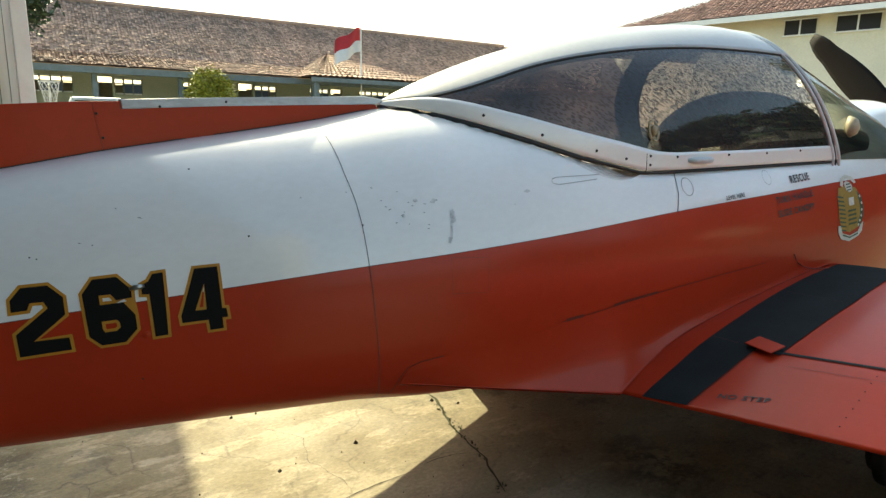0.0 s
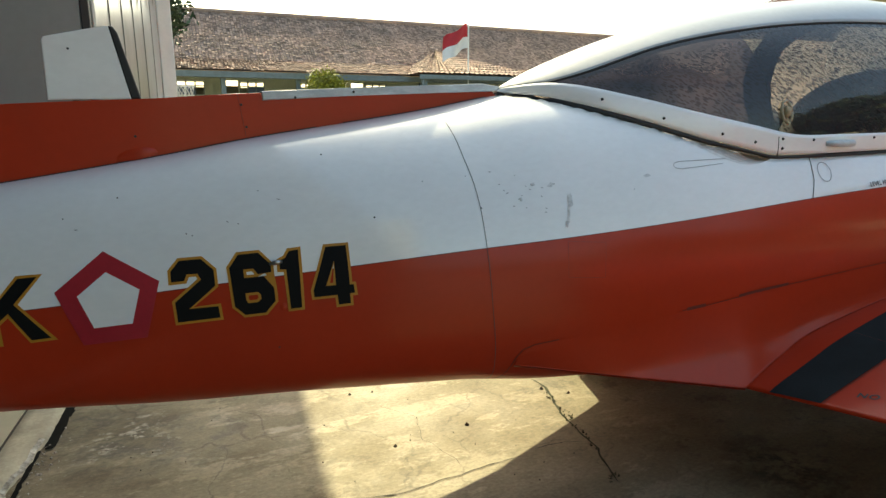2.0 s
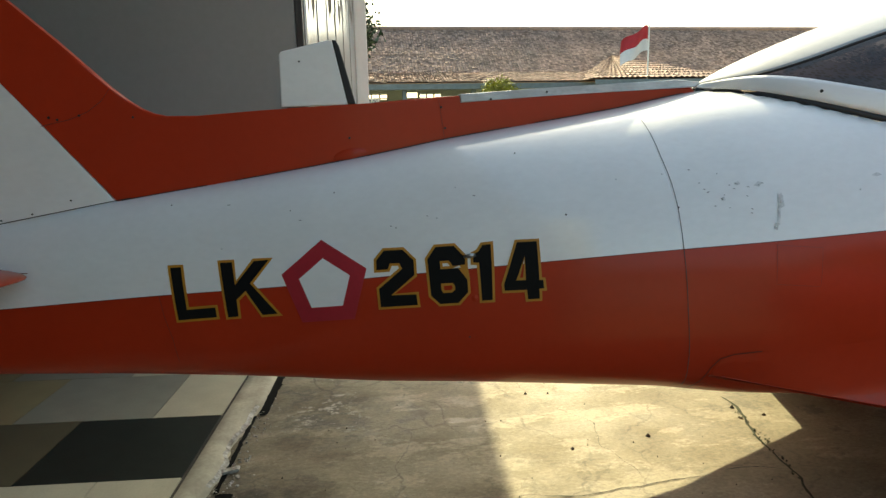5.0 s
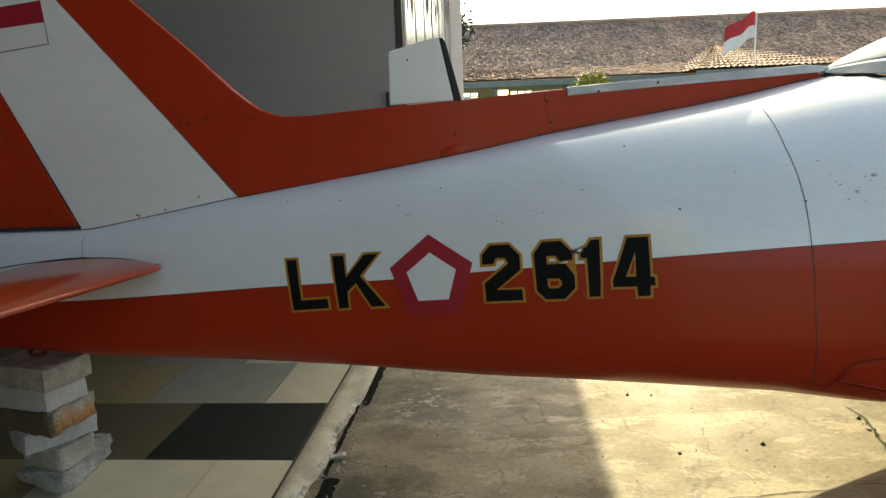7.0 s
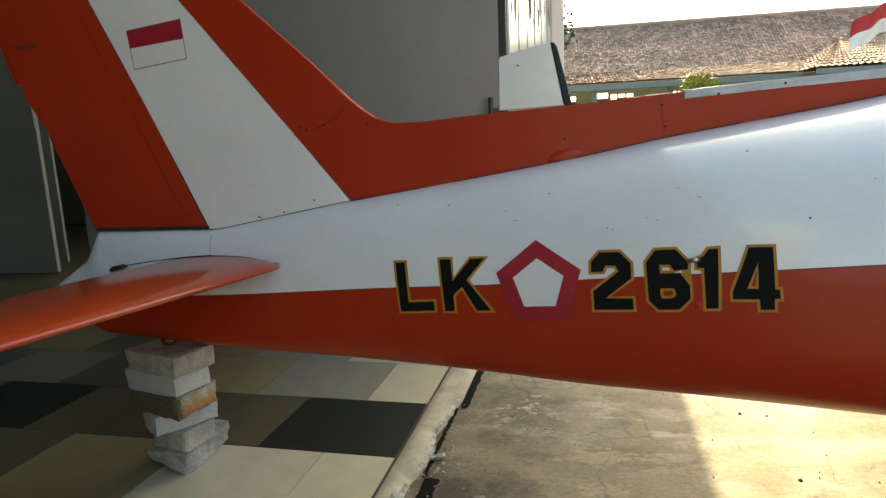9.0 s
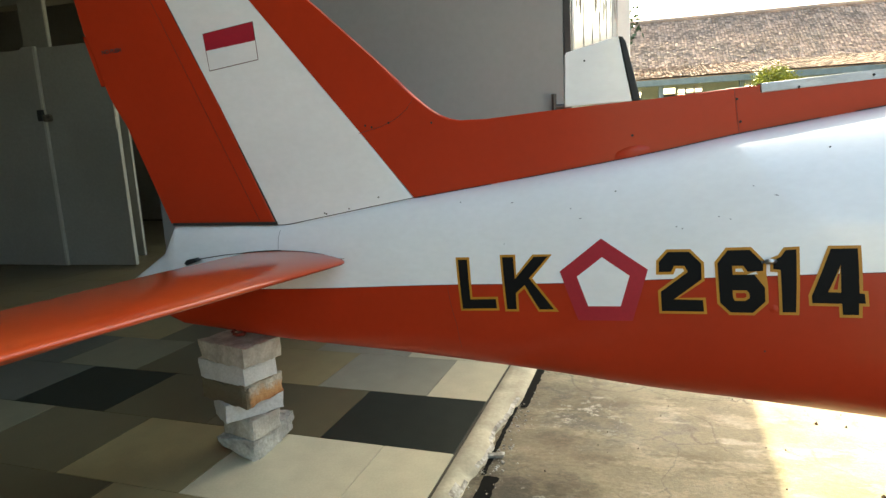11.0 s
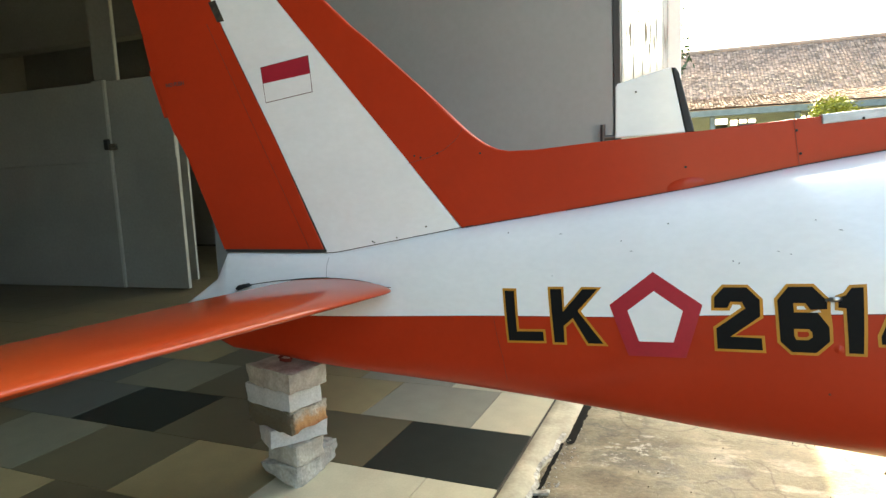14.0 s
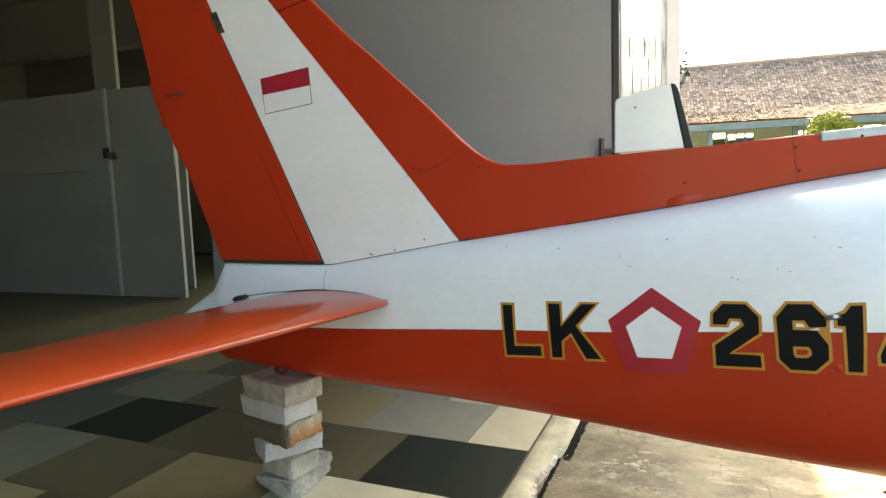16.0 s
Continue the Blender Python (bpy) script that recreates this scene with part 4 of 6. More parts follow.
for x, z in ((.912, 1.352), (.924, 1.283), (.604, 1.257), (-.314, 1.338), (-.225, 1.343), (-.067, 1.335), (-.29, 1.331), (1.08, 1.376), (1.274, 1.397)):
    stud(x, -.018 if x < 1.0 else -.026, z, .0042, SEAM, dorsal if x < .9 else front)
for x, z in ((-.281, 1.080), (-.493, 1.023), (-.50, 1.026), (-.40, 1.040)):
    stud(x, -.0185, z, .0035, GRITTY, fin)
part("panel_joint", prism_bm([(.9024, 1.384), (.9036, 1.384), (.9224, 1.249), (.9212, 1.249)], -.0172, -.0155), SEAMORANGE, dorsal, "dark panel joint")
seam = [(-.127, 1.424), (-.155, 1.386), (-.199, 1.354), (-.254, 1.331), (-.309, 1.319), (-.340, 1.312)]
part("panel_joint", tube_bm([(x, -.0163, z) for x, z in seam], .0012, 5), SEAMORANGE, dorsal, "thin curved panel joint")
# bulge low on the dorsal panel
bm = bmesh.new()
bmesh.ops.create_uvsphere(bm, u_segments=20, v_segments=10, radius=1)
bm.transform(Matrix.Translation((.605, -.012, 1.200)) @ Matrix.Rotation(radians(-10), 4, "Y") @ Matrix.Diagonal((.065, .009, .026, 1)))
part("fairing_bulge", bm, ORANGE, dorsal, "small rounded orange bulge", smooth=True)
# blade aerial
ant = part("blade_aerial", prism_bm([(.390, 1.36), (.392, 1.523), (.398, 1.533), (.548, 1.568), (.562, 1.567), (.603, 1.365)], -.011, .011, .004), WHITE, plane, "white blade aerial on the spine")
part("erosion_strip", prism_bm([(.562, 1.569), (.574, 1.567), (.584, 1.551), (.630, 1.366), (.604, 1.366)], -.014, .014, .004), RUBBER, ant, "black rubber edge strip")
stud(.455, -.0125, 1.502, .0035, SEAM, ant)


def tail_chord(y):
    """Nose, trailing edge, thickness and height of the tailplane at a span station."""
    le = -.365 - .285 * (y - .2) - (10.5 * (.2 - y) ** 2 if y < .2 else 0)
    te = -.82 - .19 * y
    th = .036 * (1 - .2 * y / 1.8) * (0.15 if y > 1.795 else 1) * (.72 + .28 * min(1, y / .5))
    if y > 1.72:
        k = (y - 1.72) / .08
        le -= .18 * k * k
        te += .04 * k
    return le, te, th, .866 + .012 * y


def tail_height(x, y):
    le, te, th, zc = tail_chord(y)
    f = min(max((le - x) / (le - te), 0), 1)
    return zc + th * 2.05 * math.sqrt(f) * (1 - .74 * f)


def tailplane(side):
    """Fixed tailplane with a rounded nose; side -1 is the near one."""
    ys = [.05, .08, .10, .12, .14, .16, .18, .2, .26, .33, .45] + [.45 + .115 * i for i in range(1, 12)] + [1.755, 1.79, 1.80]
    vs, fs = [], []
    n = 36
    for y in ys:
        le, te, th, zc = tail_chord(y)
        for k in range(n):
            a = math.tau * k / n
            f = (1 - math.cos(a)) / 2
            prof = 2.05 * math.sqrt(f) * (1 - .74 * f)
            vs.append((le + (te - le) * f, side * y, zc + th * prof * (1 if a <= math.pi else -0.8) * (0 if k == 0 else 1)))
    for j in range(len(ys) - 1):
        for k in range(n):
            fs.append((j * n + k, j * n + (k + 1) % n, (j + 1) * n + (k + 1) % n, (j + 1) * n + k))
    fs.append(list(range(n)))
    fs.append([(len(ys) - 1) * n + k for k in range(n)][::-1])
    t = link_mesh("tailplane", vs, fs, SHEENORANGE, plane, "orange tailplane with a rounded nose, sky sheen put into its colour", smooth=True)
    poly = [(-.800, .8830), (-.800, .850), (-.95, .765), (-1.10, .66), (-1.105, .668), (-.95, .80)]
    bm = prism_bm(poly, side * .16, side * 1.78, 0.004)
    for v in bm.verts:
        v.co.x -= .19 * abs(v.co.y)
        v.co.z += .012 * abs(v.co.y)
    part("elevator", bm, SHEENORANGE, t, "drooping orange elevator")
    # open joint where the skin meets the fuselage
    joint = []
    for i in range(31):
        x = -.395 - .43 * i / 30
        z = .88
        for _ in range(6):
            z = tail_height(x, half(x, z))
        joint.append((x, side * (half(x, z) + .002), z + .001))
    part("root_joint", tube_bm(joint[:20], .0014, 6), SEAMORANGE, t, "dark root joint")
    part("root_joint", tube_bm(joint[19:], .0032, 6), SEAM, t, "dark root joint")
    return t


tailplane(-1)
tailplane(1)
bm = tube_bm([(-.918, -.045, .567), (-.935, -.046, .556), (-.928, -.048, .549), (-.905, -.048, .546), (-.882, -.048, .549), (-.875, -.046, .556), (-.892, -.045, .567)], .007)
part("tie_down_ring", bm, SEAMORANGE, plane, "dark red tie-down ring", smooth=True)

part("elevator_slot", prism_bm([(-1.03, .853), (-1.085, .836), (-1.094, .846), (-1.08, .858), (-1.045, .864)], -.082, -.05, .004), RUBBER, plane, "black slot behind the tailplane root")
side_line("skin_seam", [(-.680, .985), (-.684, .94), (-.680, .893)], .002, SEAMGREY, body)
side_line("skin_seam", [(-.815, .884), (-.92, .874), (-1.04, .857)], .0034, SEAM, body)
for x, z, r in ((1.69, 1.06, .004), (1.735, 1.105, .003), (1.80, 1.10, .003), (1.855, 1.05, .004), (1.83, .98, .003), (1.40, 1.12, .003), (2.1, 1.08, .003), (.2, .93, .003)):
    rivet(x, z, r, SCUFF, "scuff_mark")
for cx_, cz_, k_, pts in ((1.69, 1.06, .5, [(-.01, .005), (.01, .015), (.015, -.005), (0, -.015)]), (1.74, 1.105, .6, [(-.015, -.005), (.005, .01), (.015, -.005), (-.005, -.012)]), (1.80, 1.10, .6, [(-.025, -.005), (0, .015), (.02, .01), (0, -.01)]),
                          (1.855, 1.05, .6, [(-.01, .04), (.015, .03), (.013, -.02), (-.005, -.03), (-.015, 0)]), (1.83, .98, .6, [(-.005, .02), (.015, .015), (.005, -.015), (-.01, -.01)]), (2.16, 1.12, .6, [(-.03, 0), (.01, .012), (.03, .0), (.0, -.008)])):
    decal("scuff_mark", [[(cx_ + u * k_, cz_ + w * k_) for u, w in pts]], lambda u, v, off: on_side(u, v, off), SCUFF, body, "faint grey scuff on the white paint", off=.0012)
SPECK = mat("dark_paint_chip", (0.34, 0.34, 0.345), 0.7, var=0.2, scale=60, bump=0)
crnd = random.Random(19)
for i in range(24):
    x, z = crnd.gauss(1.72, .07), crnd.gauss(1.08, .025)
    if i > 13:
        x, z = crnd.uniform(.2, 2.6), crnd.uniform(1.0, 1.15)
        if z < .80 + .1 * x:
            continue
    a, ln = crnd.uniform(-.4, .4), crnd.uniform(.002, .007)
    c, d = math.cos(a) * ln, math.sin(a) * ln
    decal("paint_chip", [[(x - c, z - d), (x, z - .0014), (x + c, z + d), (x, z + .0015)]], lambda u, v, off: on_side(u, v, off), SPECK, body, "small dark chip in the white paint", off=.0012)
decal("paint_chip", [[(1.835, .985), (1.842, 1.03), (1.858, 1.075), (1.862, 1.075), (1.850, 1.03), (1.842, .985)]], lambda u, v, off: on_side(u, v, off), SCUFF, body, "thin grey scratch on the white paint", off=.0012)
for k_ in range(7):
    f_ = 1.15 - k_ / 7.5
    up = [(2.76 - .46 * f_ + .46 * f_ * i / 12) for i in range(13)]
    vs, fs = [], []
    for i, x in enumerate(up):
        z = float(np.interp(x, [2.2, 2.45, 2.75, 3.0], [1.313, 1.240, 1.178, 1.178])) - .006
        d = .05 * f_ * math.sin(math.pi * (i / 12) ** 1.6)
        vs += [on_side(x, z, .0012 + .0004 * k_), on_side(x, z - d - .001, .0012 + .0004 * k_)]
    for i in range(12):
        fs.append((2 * i, 2 * i + 1, 2 * i + 3, 2 * i + 2))
    link_mesh("rust_stain", vs, fs, RUSTSTAIN, body, "soft rust stain below the canopy frame")
side_line("grime", [(2.52, .688), (2.60, .697), (2.68, .703), (2.76, .709)], .011, SEAMORANGE, body, "dark grime in the wing-root joint", off=.003)
side_line("grime", [(2.29, .664), (2.33, .668), (2.37, .671)], .012, SEAMORANGE, body, off=.003)
side_line("skin_seam", [(1.635, .43), (1.650, .50), (1.662, .553), (1.682, .585), (1.72, .600), (1.80, .610)], .004, SEAMORANGE, body)

# ---- wing ----
def te_at(a):
    return 2.52 + .26 * (a - .71), .377 + .092 * (a - .71)


TOPP = [(0, 0.0), (.03, .026), (.064, .051), (.113, .087), (.163, .125), (.212, .153), (.26, .173), (.31, .191), (.41, .226), (.51, .254), (.61, .284), (.70, .303), (.80, .313), (.88, .28), (.95, .21), (.985, .14), (1.0, .07)]
BOTP = [(0, -.006), (.2, -.012), (.5, -.02), (.75, -.012), (.9, .0), (.97, .03), (1.0, .07)]
CHORD_END = 4.55


def wing_z(a, x, table=None):
    te, z = te_at(a)
    c = (x - te) / (CHORD_END - te)
    k = 1 - .12 * max(a - .7, 0)
    return z + soft_at(table or TOPP, min(max(c, 0), 1)) * k


def wing(side):
    """One half wing with its flap; side -1 is the near one."""
    ya = [.30, .5, .62, .71, .8, .88, 1.0, 1.2, 1.5, 2.0, 2.6, 3.4, 4.2, 4.7, 4.86]
    cs = [.0125 * i for i in range(17)] + [.25, .32, .4, .5, .6, .7, .8, .88, .94, .975, .992, 1]
    vs, fs = [], []
    n = 2 * len(cs) - 2
    for a in ya:
        te, z = te_at(a)
        pts = [(c, TOPP) for c in cs] + [(c, BOTP) for c in cs[-2:0:-1]]
        for c, tb in pts:
            x = te + (CHORD_END - te) * c
            vs.append((x, side * a, wing_z(a, x, tb)))
    for j in range(len(ya) - 1):
        for k in range(n):
            fs.append((j * n + k, j * n + (k + 1) % n, (j + 1) * n + (k + 1) % n, (j + 1) * n + k))
    fs.append([(len(ya) - 1) * n + k for k in range(n)])
    return link_mesh("wing", vs, fs, ORANGE, plane, "orange low wing", smooth=True)


def wing_patch(name, corners, nu, nv, m, parent, label="", off=.002, side=-1):
    """corners: (x, a) of inner rear, outer rear, outer front, inner front."""
    vs, fs = [], []
    for i in range(nu + 1):
        for j in range(nv + 1):
            s, t = i / nu, j / nv
            p = [(1 - s) * ((1 - t) * corners[0][k] + t * corners[1][k]) + s * ((1 - t) * corners[3][k] + t * corners[2][k]) for k in (0, 1)]
            vs.append((p[0], side * p[1], wing_z(p[1], p[0]) + off))
    for i in range(nu):
        for j in range(nv):
            fs.append((i * (nv + 1) + j, (i + 1) * (nv + 1) + j, (i + 1) * (nv + 1) + j + 1, i * (nv + 1) + j + 1))
    return link_mesh(name, vs, fs, m, parent, label)


for side in (-1, 1):
    w = far_wing = wing(side)
    wing_patch("walkway_strip", [(2.528, .715), (2.575, .868), (2.9595, .878), (2.9595, .693)], 14, 6, WALKWAY, w, "dark grey anti-slip walkway", .003, side)
    wing_patch("walkway_strip", [(2.96, .693), (2.96, .965), (3.55, .93), (3.55, .63)], 16, 8, WALKWAY, w, "dark grey anti-slip walkway", .003, side)
    wing_patch("walkway_strip", [(3.5505, .63), (3.5505, .93), (4.35, .86), (4.35, .595)], 20, 8, WALKWAY, w, "dark grey anti-slip walkway", .003, side)
    wing_patch("flap_gap", [(2.955, .90), (3.52, 3.0), (3.535, 3.0), (2.97, .90)], 2, 30, SEAM, w, "dark gap ahead of the flap", .003, side)
    wing_patch("flap_end_gap", [(2.575, .872), (2.5755, .8745), (2.96, .8845), (2.96, .882)], 20, 1, SEAMORANGE, w, "dark gap at the flap's end", .003, side)
    wing_patch("rivet_line", [(2.915, 1.02), (3.46, 3.0), (3.462, 3.0), (2.917, 1.02)], 1, 20, SEAMORANGE, w, "", .0025, side)
    for i in range(8):
        x, a = 2.74 + .045 * i, 1.28 - .004 * i
        stud_z = wing_z(a, x)
        bm = bmesh.new()
        bmesh.ops.create_cone(bm, cap_ends=True, segments=8, radius1=.0026, radius2=.0016, depth=.003)
        bm.transform(Matrix.Translation((x, side * a, stud_z + .001)))
        part("rivet", bm, SEAMORANGE, w)
    # step plate over the flap joint
    bm = box_bm((-.04, -.055, -.003), (.04, .055, .003), .002)
    bm.transform(Matrix.Translation((2.97, side * .90, wing_z(.9, 2.97) + .020)) @ Matrix.Rotation(radians(-12), 4, "Y") @ Matrix.Rotation(radians(side * 8), 4, "Z"))
    part("step_plate", bm, ORANGE, w, "small orange plate above the flap joint")


# fairing that blends the wing root into the fuselage; it ends in a rounded tip on the side
FIL_IN = [(1.665, .525), (1.670, .553), (1.69, .583), (1.725, .597), (1.80, .606), (2.03, .622), (2.15, .636), (2.33, .662), (2.64, .695), (3.155, .730), (3.75, .764), (4.3, .79), (4.56, .74)]
FIL_OUT = [(1.665, .455), (2.503, .645), (2.64, .618), (2.81, .596), (3.2, .582), (3.7, .574), (4.3, .57), (4.56, .565)]
FIL_END = 2.503


def fillet(side):
    xs = [1.665, 1.670, 1.68, 1.69, 1.705] + [1.725 + i * (4.56 - 1.725) / 84 for i in range(85)]
    n = 18
    vs, fs = [], []

    def edge(x):
        ao = curve_at(FIL_OUT, x)
        zo = .525 - .154 * (x - 1.665) / .838 if x < FIL_END else wing_z(ao, x) + .002
        return ao, zo

    for x in xs:
        zi = curve_at(FIL_IN, x)
        yi = half(x, zi) - .002
        ao, zo = edge(x)
        bend = 1.15 + 5.5 * min(1, max(0, (x - 1.75) / .55))
        flat = min(.95, 2.2 * max(.02, ao - yi) / max(.02, zi - zo))
        for j in range(n + 1):
            q = j / n
            y = (1 - q) * yi + q * ao
            z = zo + (zi - zo) * (flat * (1 - q) + (1 - flat) * (1 - q) ** bend)
            y = max(y, half(x, z) + .003 * min(1, q * 4))
            vs.append((x, side * y, z))
    for i in range(len(xs) - 1):
        for j in range(n):
            f = (i * (n + 1) + j, (i + 1) * (n + 1) + j, (i + 1) * (n + 1) + j + 1, i * (n + 1) + j + 1)
            fs.append(f if side > 0 else f[::-1])
    # underside, from the trailing edge in to the keel
    b0 = len(vs)
    for x in xs:
        ao, zo = edge(x)
        vs.append((x, side * (ao - .004), zo - .008))
        vs.append((x, side * ao * .55, .45 * zo + .55 * .332))
        vs.append((x, 0, .332))
    for i in range(len(xs) - 1):
        fs.append((i * (n + 1) + n, (i + 1) * (n + 1) + n, b0 + 3 * i + 3, b0 + 3 * i))
        for k in (0, 1):
            fs.append((b0 + 3 * i + k, b0 + 3 * i + 3 + k, b0 + 3 * i + 4 + k, b0 + 3 * i + 1 + k))
    link_mesh("wing_fillet", vs, fs, ORANGE, plane, "smooth orange wing-root fairing", smooth=True)


fillet(-1)
fillet(1)
part("panel_arc", tube_bm([(3.745, -.572, .768), (3.755, -.580, .740), (3.771, -.583, .722), (3.81, -.592, .703), (3.854, -.600, .692), (3.92, -.612, .684), (3.99, -.624, .683)], .003, 6), SEAMORANGE, plane, "dark curved panel joint", smooth=True)
# main wheels
for side in (-1, 1):
    leg = part("landing_gear", tube_bm([(3.55, side * 1.10, .46), (3.52, side * 1.11, .155)], .03), STEEL, plane, "main landing gear leg")
    bm = bmesh.new()
    bmesh.ops.create_cone(bm, cap_ends=True, segments=28, radius1=.19, radius2=.19, depth=.13)
    bmesh.ops.bevel(bm, geom=[e for e in bm.edges if abs(e.verts[0].co.z - e.verts[1].co.z) < 1e-5], offset=.04, segments=3, affect="EDGES")
    bm.transform(Matrix.Translation((3.51, side * 1.195, .155)) @ Matrix.Rotation(radians(90), 4, "X"))
    part("tyre", bm, RUBBER, leg, "black rubber tyre", smooth=True)

# ---- canopy ----
CTOP = [(1.82, 1.412), (2.04, 1.511), (2.333, 1.62), (2.728, 1.727), (3.079, 1.791), (3.484, 1.835), (3.9, 1.855), (4.3, 1.85)]
GLO = [(1.82, 1.414), (1.96, 1.432), (2.2, 1.385), (2.42, 1.332), (2.64, 1.288), (2.84, 1.252), (3.1, 1.25), (4.3, 1.276)]
GUP = [(1.82, 1.414), (1.96, 1.436), (2.03, 1.455), (2.4, 1.573), (2.83, 1.655), (3.22, 1.695), (3.75, 1.715), (4.3, 1.72)]
RIMZ = [(1.82, 1.408), (1.95, 1.385), (2.2, 1.313), (2.45, 1.240), (2.75, 1.178), (3.0, 1.178), (4.3, 1.2)]


def canopy_y(x, z):
    zr, zt = curve_at(RIMZ, x), soft_at(CTOP, x)
    wr = half(min(x, 4.2), zr) + .012
    if x < 2.2:
        wr = wr
    q = min(max((z - zr) / max(zt - zr, .001), 0), 1)
    return wr * (1 - q ** 2.1) ** (1 / 1.9)


def canopy_xyz(x, z, side):
    lean = .56 * max(0, (x - 3.0) / 1.22) ** 1.5
    return (x + .045 * max(0, (x - 3.0) / 1.22) - lean * max(z - 1.2, 0), side * canopy_y(x, z), z)


BAR_REAR = [(1.20, 2.70), (1.275, 2.684), (1.366, 2.659), (1.441, 2.674), (1.508, 2.724), (1.569, 2.797), (1.67, 2.95)]
BAR_FRONT = [(1.20, 2.775), (1.282, 2.765), (1.368, 2.754), (1.445, 2.775), (1.514, 2.832), (1.575, 2.909), (1.63, 3.03), (1.67, 3.16)]


def canopy():
    xs = [1.82, 1.84, 1.87, 1.91, 1.955] + [1.96 + i * (4.28 - 1.96) / 60 for i in range(1, 61)]
    can = part("canopy_rail", box_bm((2.7, -.53, 1.166), (2.705, -.529, 1.168)), WHITE, plane, "white canopy frame")
    zones = (("lower_frame", WHITE, "white riveted lower canopy frame", 5), ("side_window", CANOPYGLASS, "dusty tinted canopy glass with dried drops", 12), ("canopy_roof", ROOFPAINT, "canopy roof with dark reflections put into its pale grey", 12))
    for side in (-1, 1):
        for zi, (nm, m, lab, n) in enumerate(zones):
            vs, fs = [], []
            use = [x for x in xs if zi != 1 or x >= 1.955]
            for x in use:
                zr, zl, zu, zt = curve_at(RIMZ, x), soft_at(GLO, x), soft_at(GUP, x), soft_at(CTOP, x)
                zl = min(max(zl, zr + .002), zt - .004)
                zu = min(max(zu, zl + .001), zt - .002)
                a, b = ((zr, zl), (zl, zu), (zu, zt))[zi]
                for j in range(n + 1):
                    s = j / n
                    if zi == 2:
                        s = math.sin(s * math.pi / 2)
                    vs.append(canopy_xyz(x, a + (b - a) * s, side))
            for i in range(len(use) - 1):
                for j in range(n):
                    fs.append((i * (n + 1) + j, (i + 1) * (n + 1) + j, (i + 1) * (n + 1) + j + 1, i * (n + 1) + j + 1))
            if zi == 1 and side < 0:
                cut = sum(1 for x in use if x < 2.74)
                rear = link_mesh("rear_window", vs[:cut * (n + 1)], fs[:(cut - 1) * n], REARGLASS, can, "dark-tinted rear canopy glass with dried drops", smooth=True)
                rear.visible_shadow = False
                fs = [tuple(k - (cut - 1) * (n + 1) for k in f) for f in fs[(cut - 1) * n:]]
                vs = vs[(cut - 1) * (n + 1):]
            ob = link_mesh(nm, vs, fs, DUSTYGLASS if zi == 1 and side > 0 else m, can, lab, smooth=True)
            if zi != 1:
                md = ob.modifiers.new("thick", "SOLIDIFY")
                md.thickness, md.offset = .012, 0
            else:
                ob.visible_shadow = False
    # dark seal under the frame, window edge lines and the sloping front arch
    for side in (-1, 1):
        pts = [canopy_xyz(x, curve_at(RIMZ, x) - .010, side) for x in xs]
        part("rubber_seal", tube_bm(pts, [.0095 - .0035 * min(1, max(0, (x - 2.2) / .6)) for x in xs], 8), RUBBER, can, "dark rubber seal", smooth=True)
        pts = [canopy_xyz(x, soft_at(GUP, x), side) for x in xs if x > 1.95]
        part("window_edge", tube_bm([(p[0], p[1] * 1.006, p[2]) for p in pts], .0045, 6), RUBBER, can, "dark window edge", smooth=True)
        for x, w, m in () if side > 0 else ((4.27, .012, ARCHPAINT), (4.24, .006, RUBBER), (4.212, .010, ARCHPAINT), (2.765, .003, SEAM)):
            zs = [1.17 + (soft_at(CTOP, x) - 1.172) * math.sin(math.pi / 2 * i / 24) for i in range(25)]
            zs = [z for z in zs if x > 3 or z < 1.27]
            part("frame_arch", tube_bm([(lambda p: (p[0], p[1] * 1.008, p[2]))(canopy_xyz(x, z, side)) for z in zs], w, 8), m, can, "white front canopy arch" if m == ARCHPAINT else "dark seal", smooth=True)
        # inner roll bar
        if side > 0:
            continue
        bm = bmesh.new()
        rings = []
        for i in range(15):
            z = 1.20 + .47 * i / 14
            xa, xb = curve_at(BAR_REAR, z), curve_at(BAR_FRONT, z)
            rings.append([bm.verts.new((x, side * (canopy_y(x, z) - dy), z)) for x, dy in ((xa, .012), (xb, .012), (xb, .04), (xa, .04))])
        for q, r in zip(rings, rings[1:]):
            for k in range(4):
                bm.faces.new((q[k], q[(k + 1) % 4], r[(k + 1) % 4], r[k]))
        bm.faces.new(rings[0])
        bm.faces.new(rings[-1])
        # headliner strip under the upper window edge
        ux = [x for x in xs if 2.0 < x < 4.15]
        lv, lf = [], []
        for x in ux:
            zu = soft_at(GUP, x)
            for dz in (.01, -.006, -.018):
                p = canopy_xyz(x, zu + dz, side)
                lv.append((p[0], p[1] * .955, p[2]))
        for i in range(len(ux) - 1):
            for k in (0, 1):
                lf.append((3 * i + k, 3 * i + 3 + k, 3 * i + 4 + k, 3 * i + 1 + k))
        link_mesh("headliner", lv, lf, LINER, can, "dark edge of the headliner behind the glass", smooth=True)
        part("roll_bar", bm, DARK, can, "dark inner roll bar")
    for x, z in ((2.10, 1.375), (2.30, 1.31), (2.52, 1.255), (2.66, 1.225), (2.785, 1.20), (2.785, 1.235), (2.95, 1.23), (3.3, 1.235), (3.6, 1.24), (3.9, 1.25)):
        p = canopy_xyz(x, z, -1)
        stud(p[0], p[1] - .008, p[2], .006, SEAM, can)
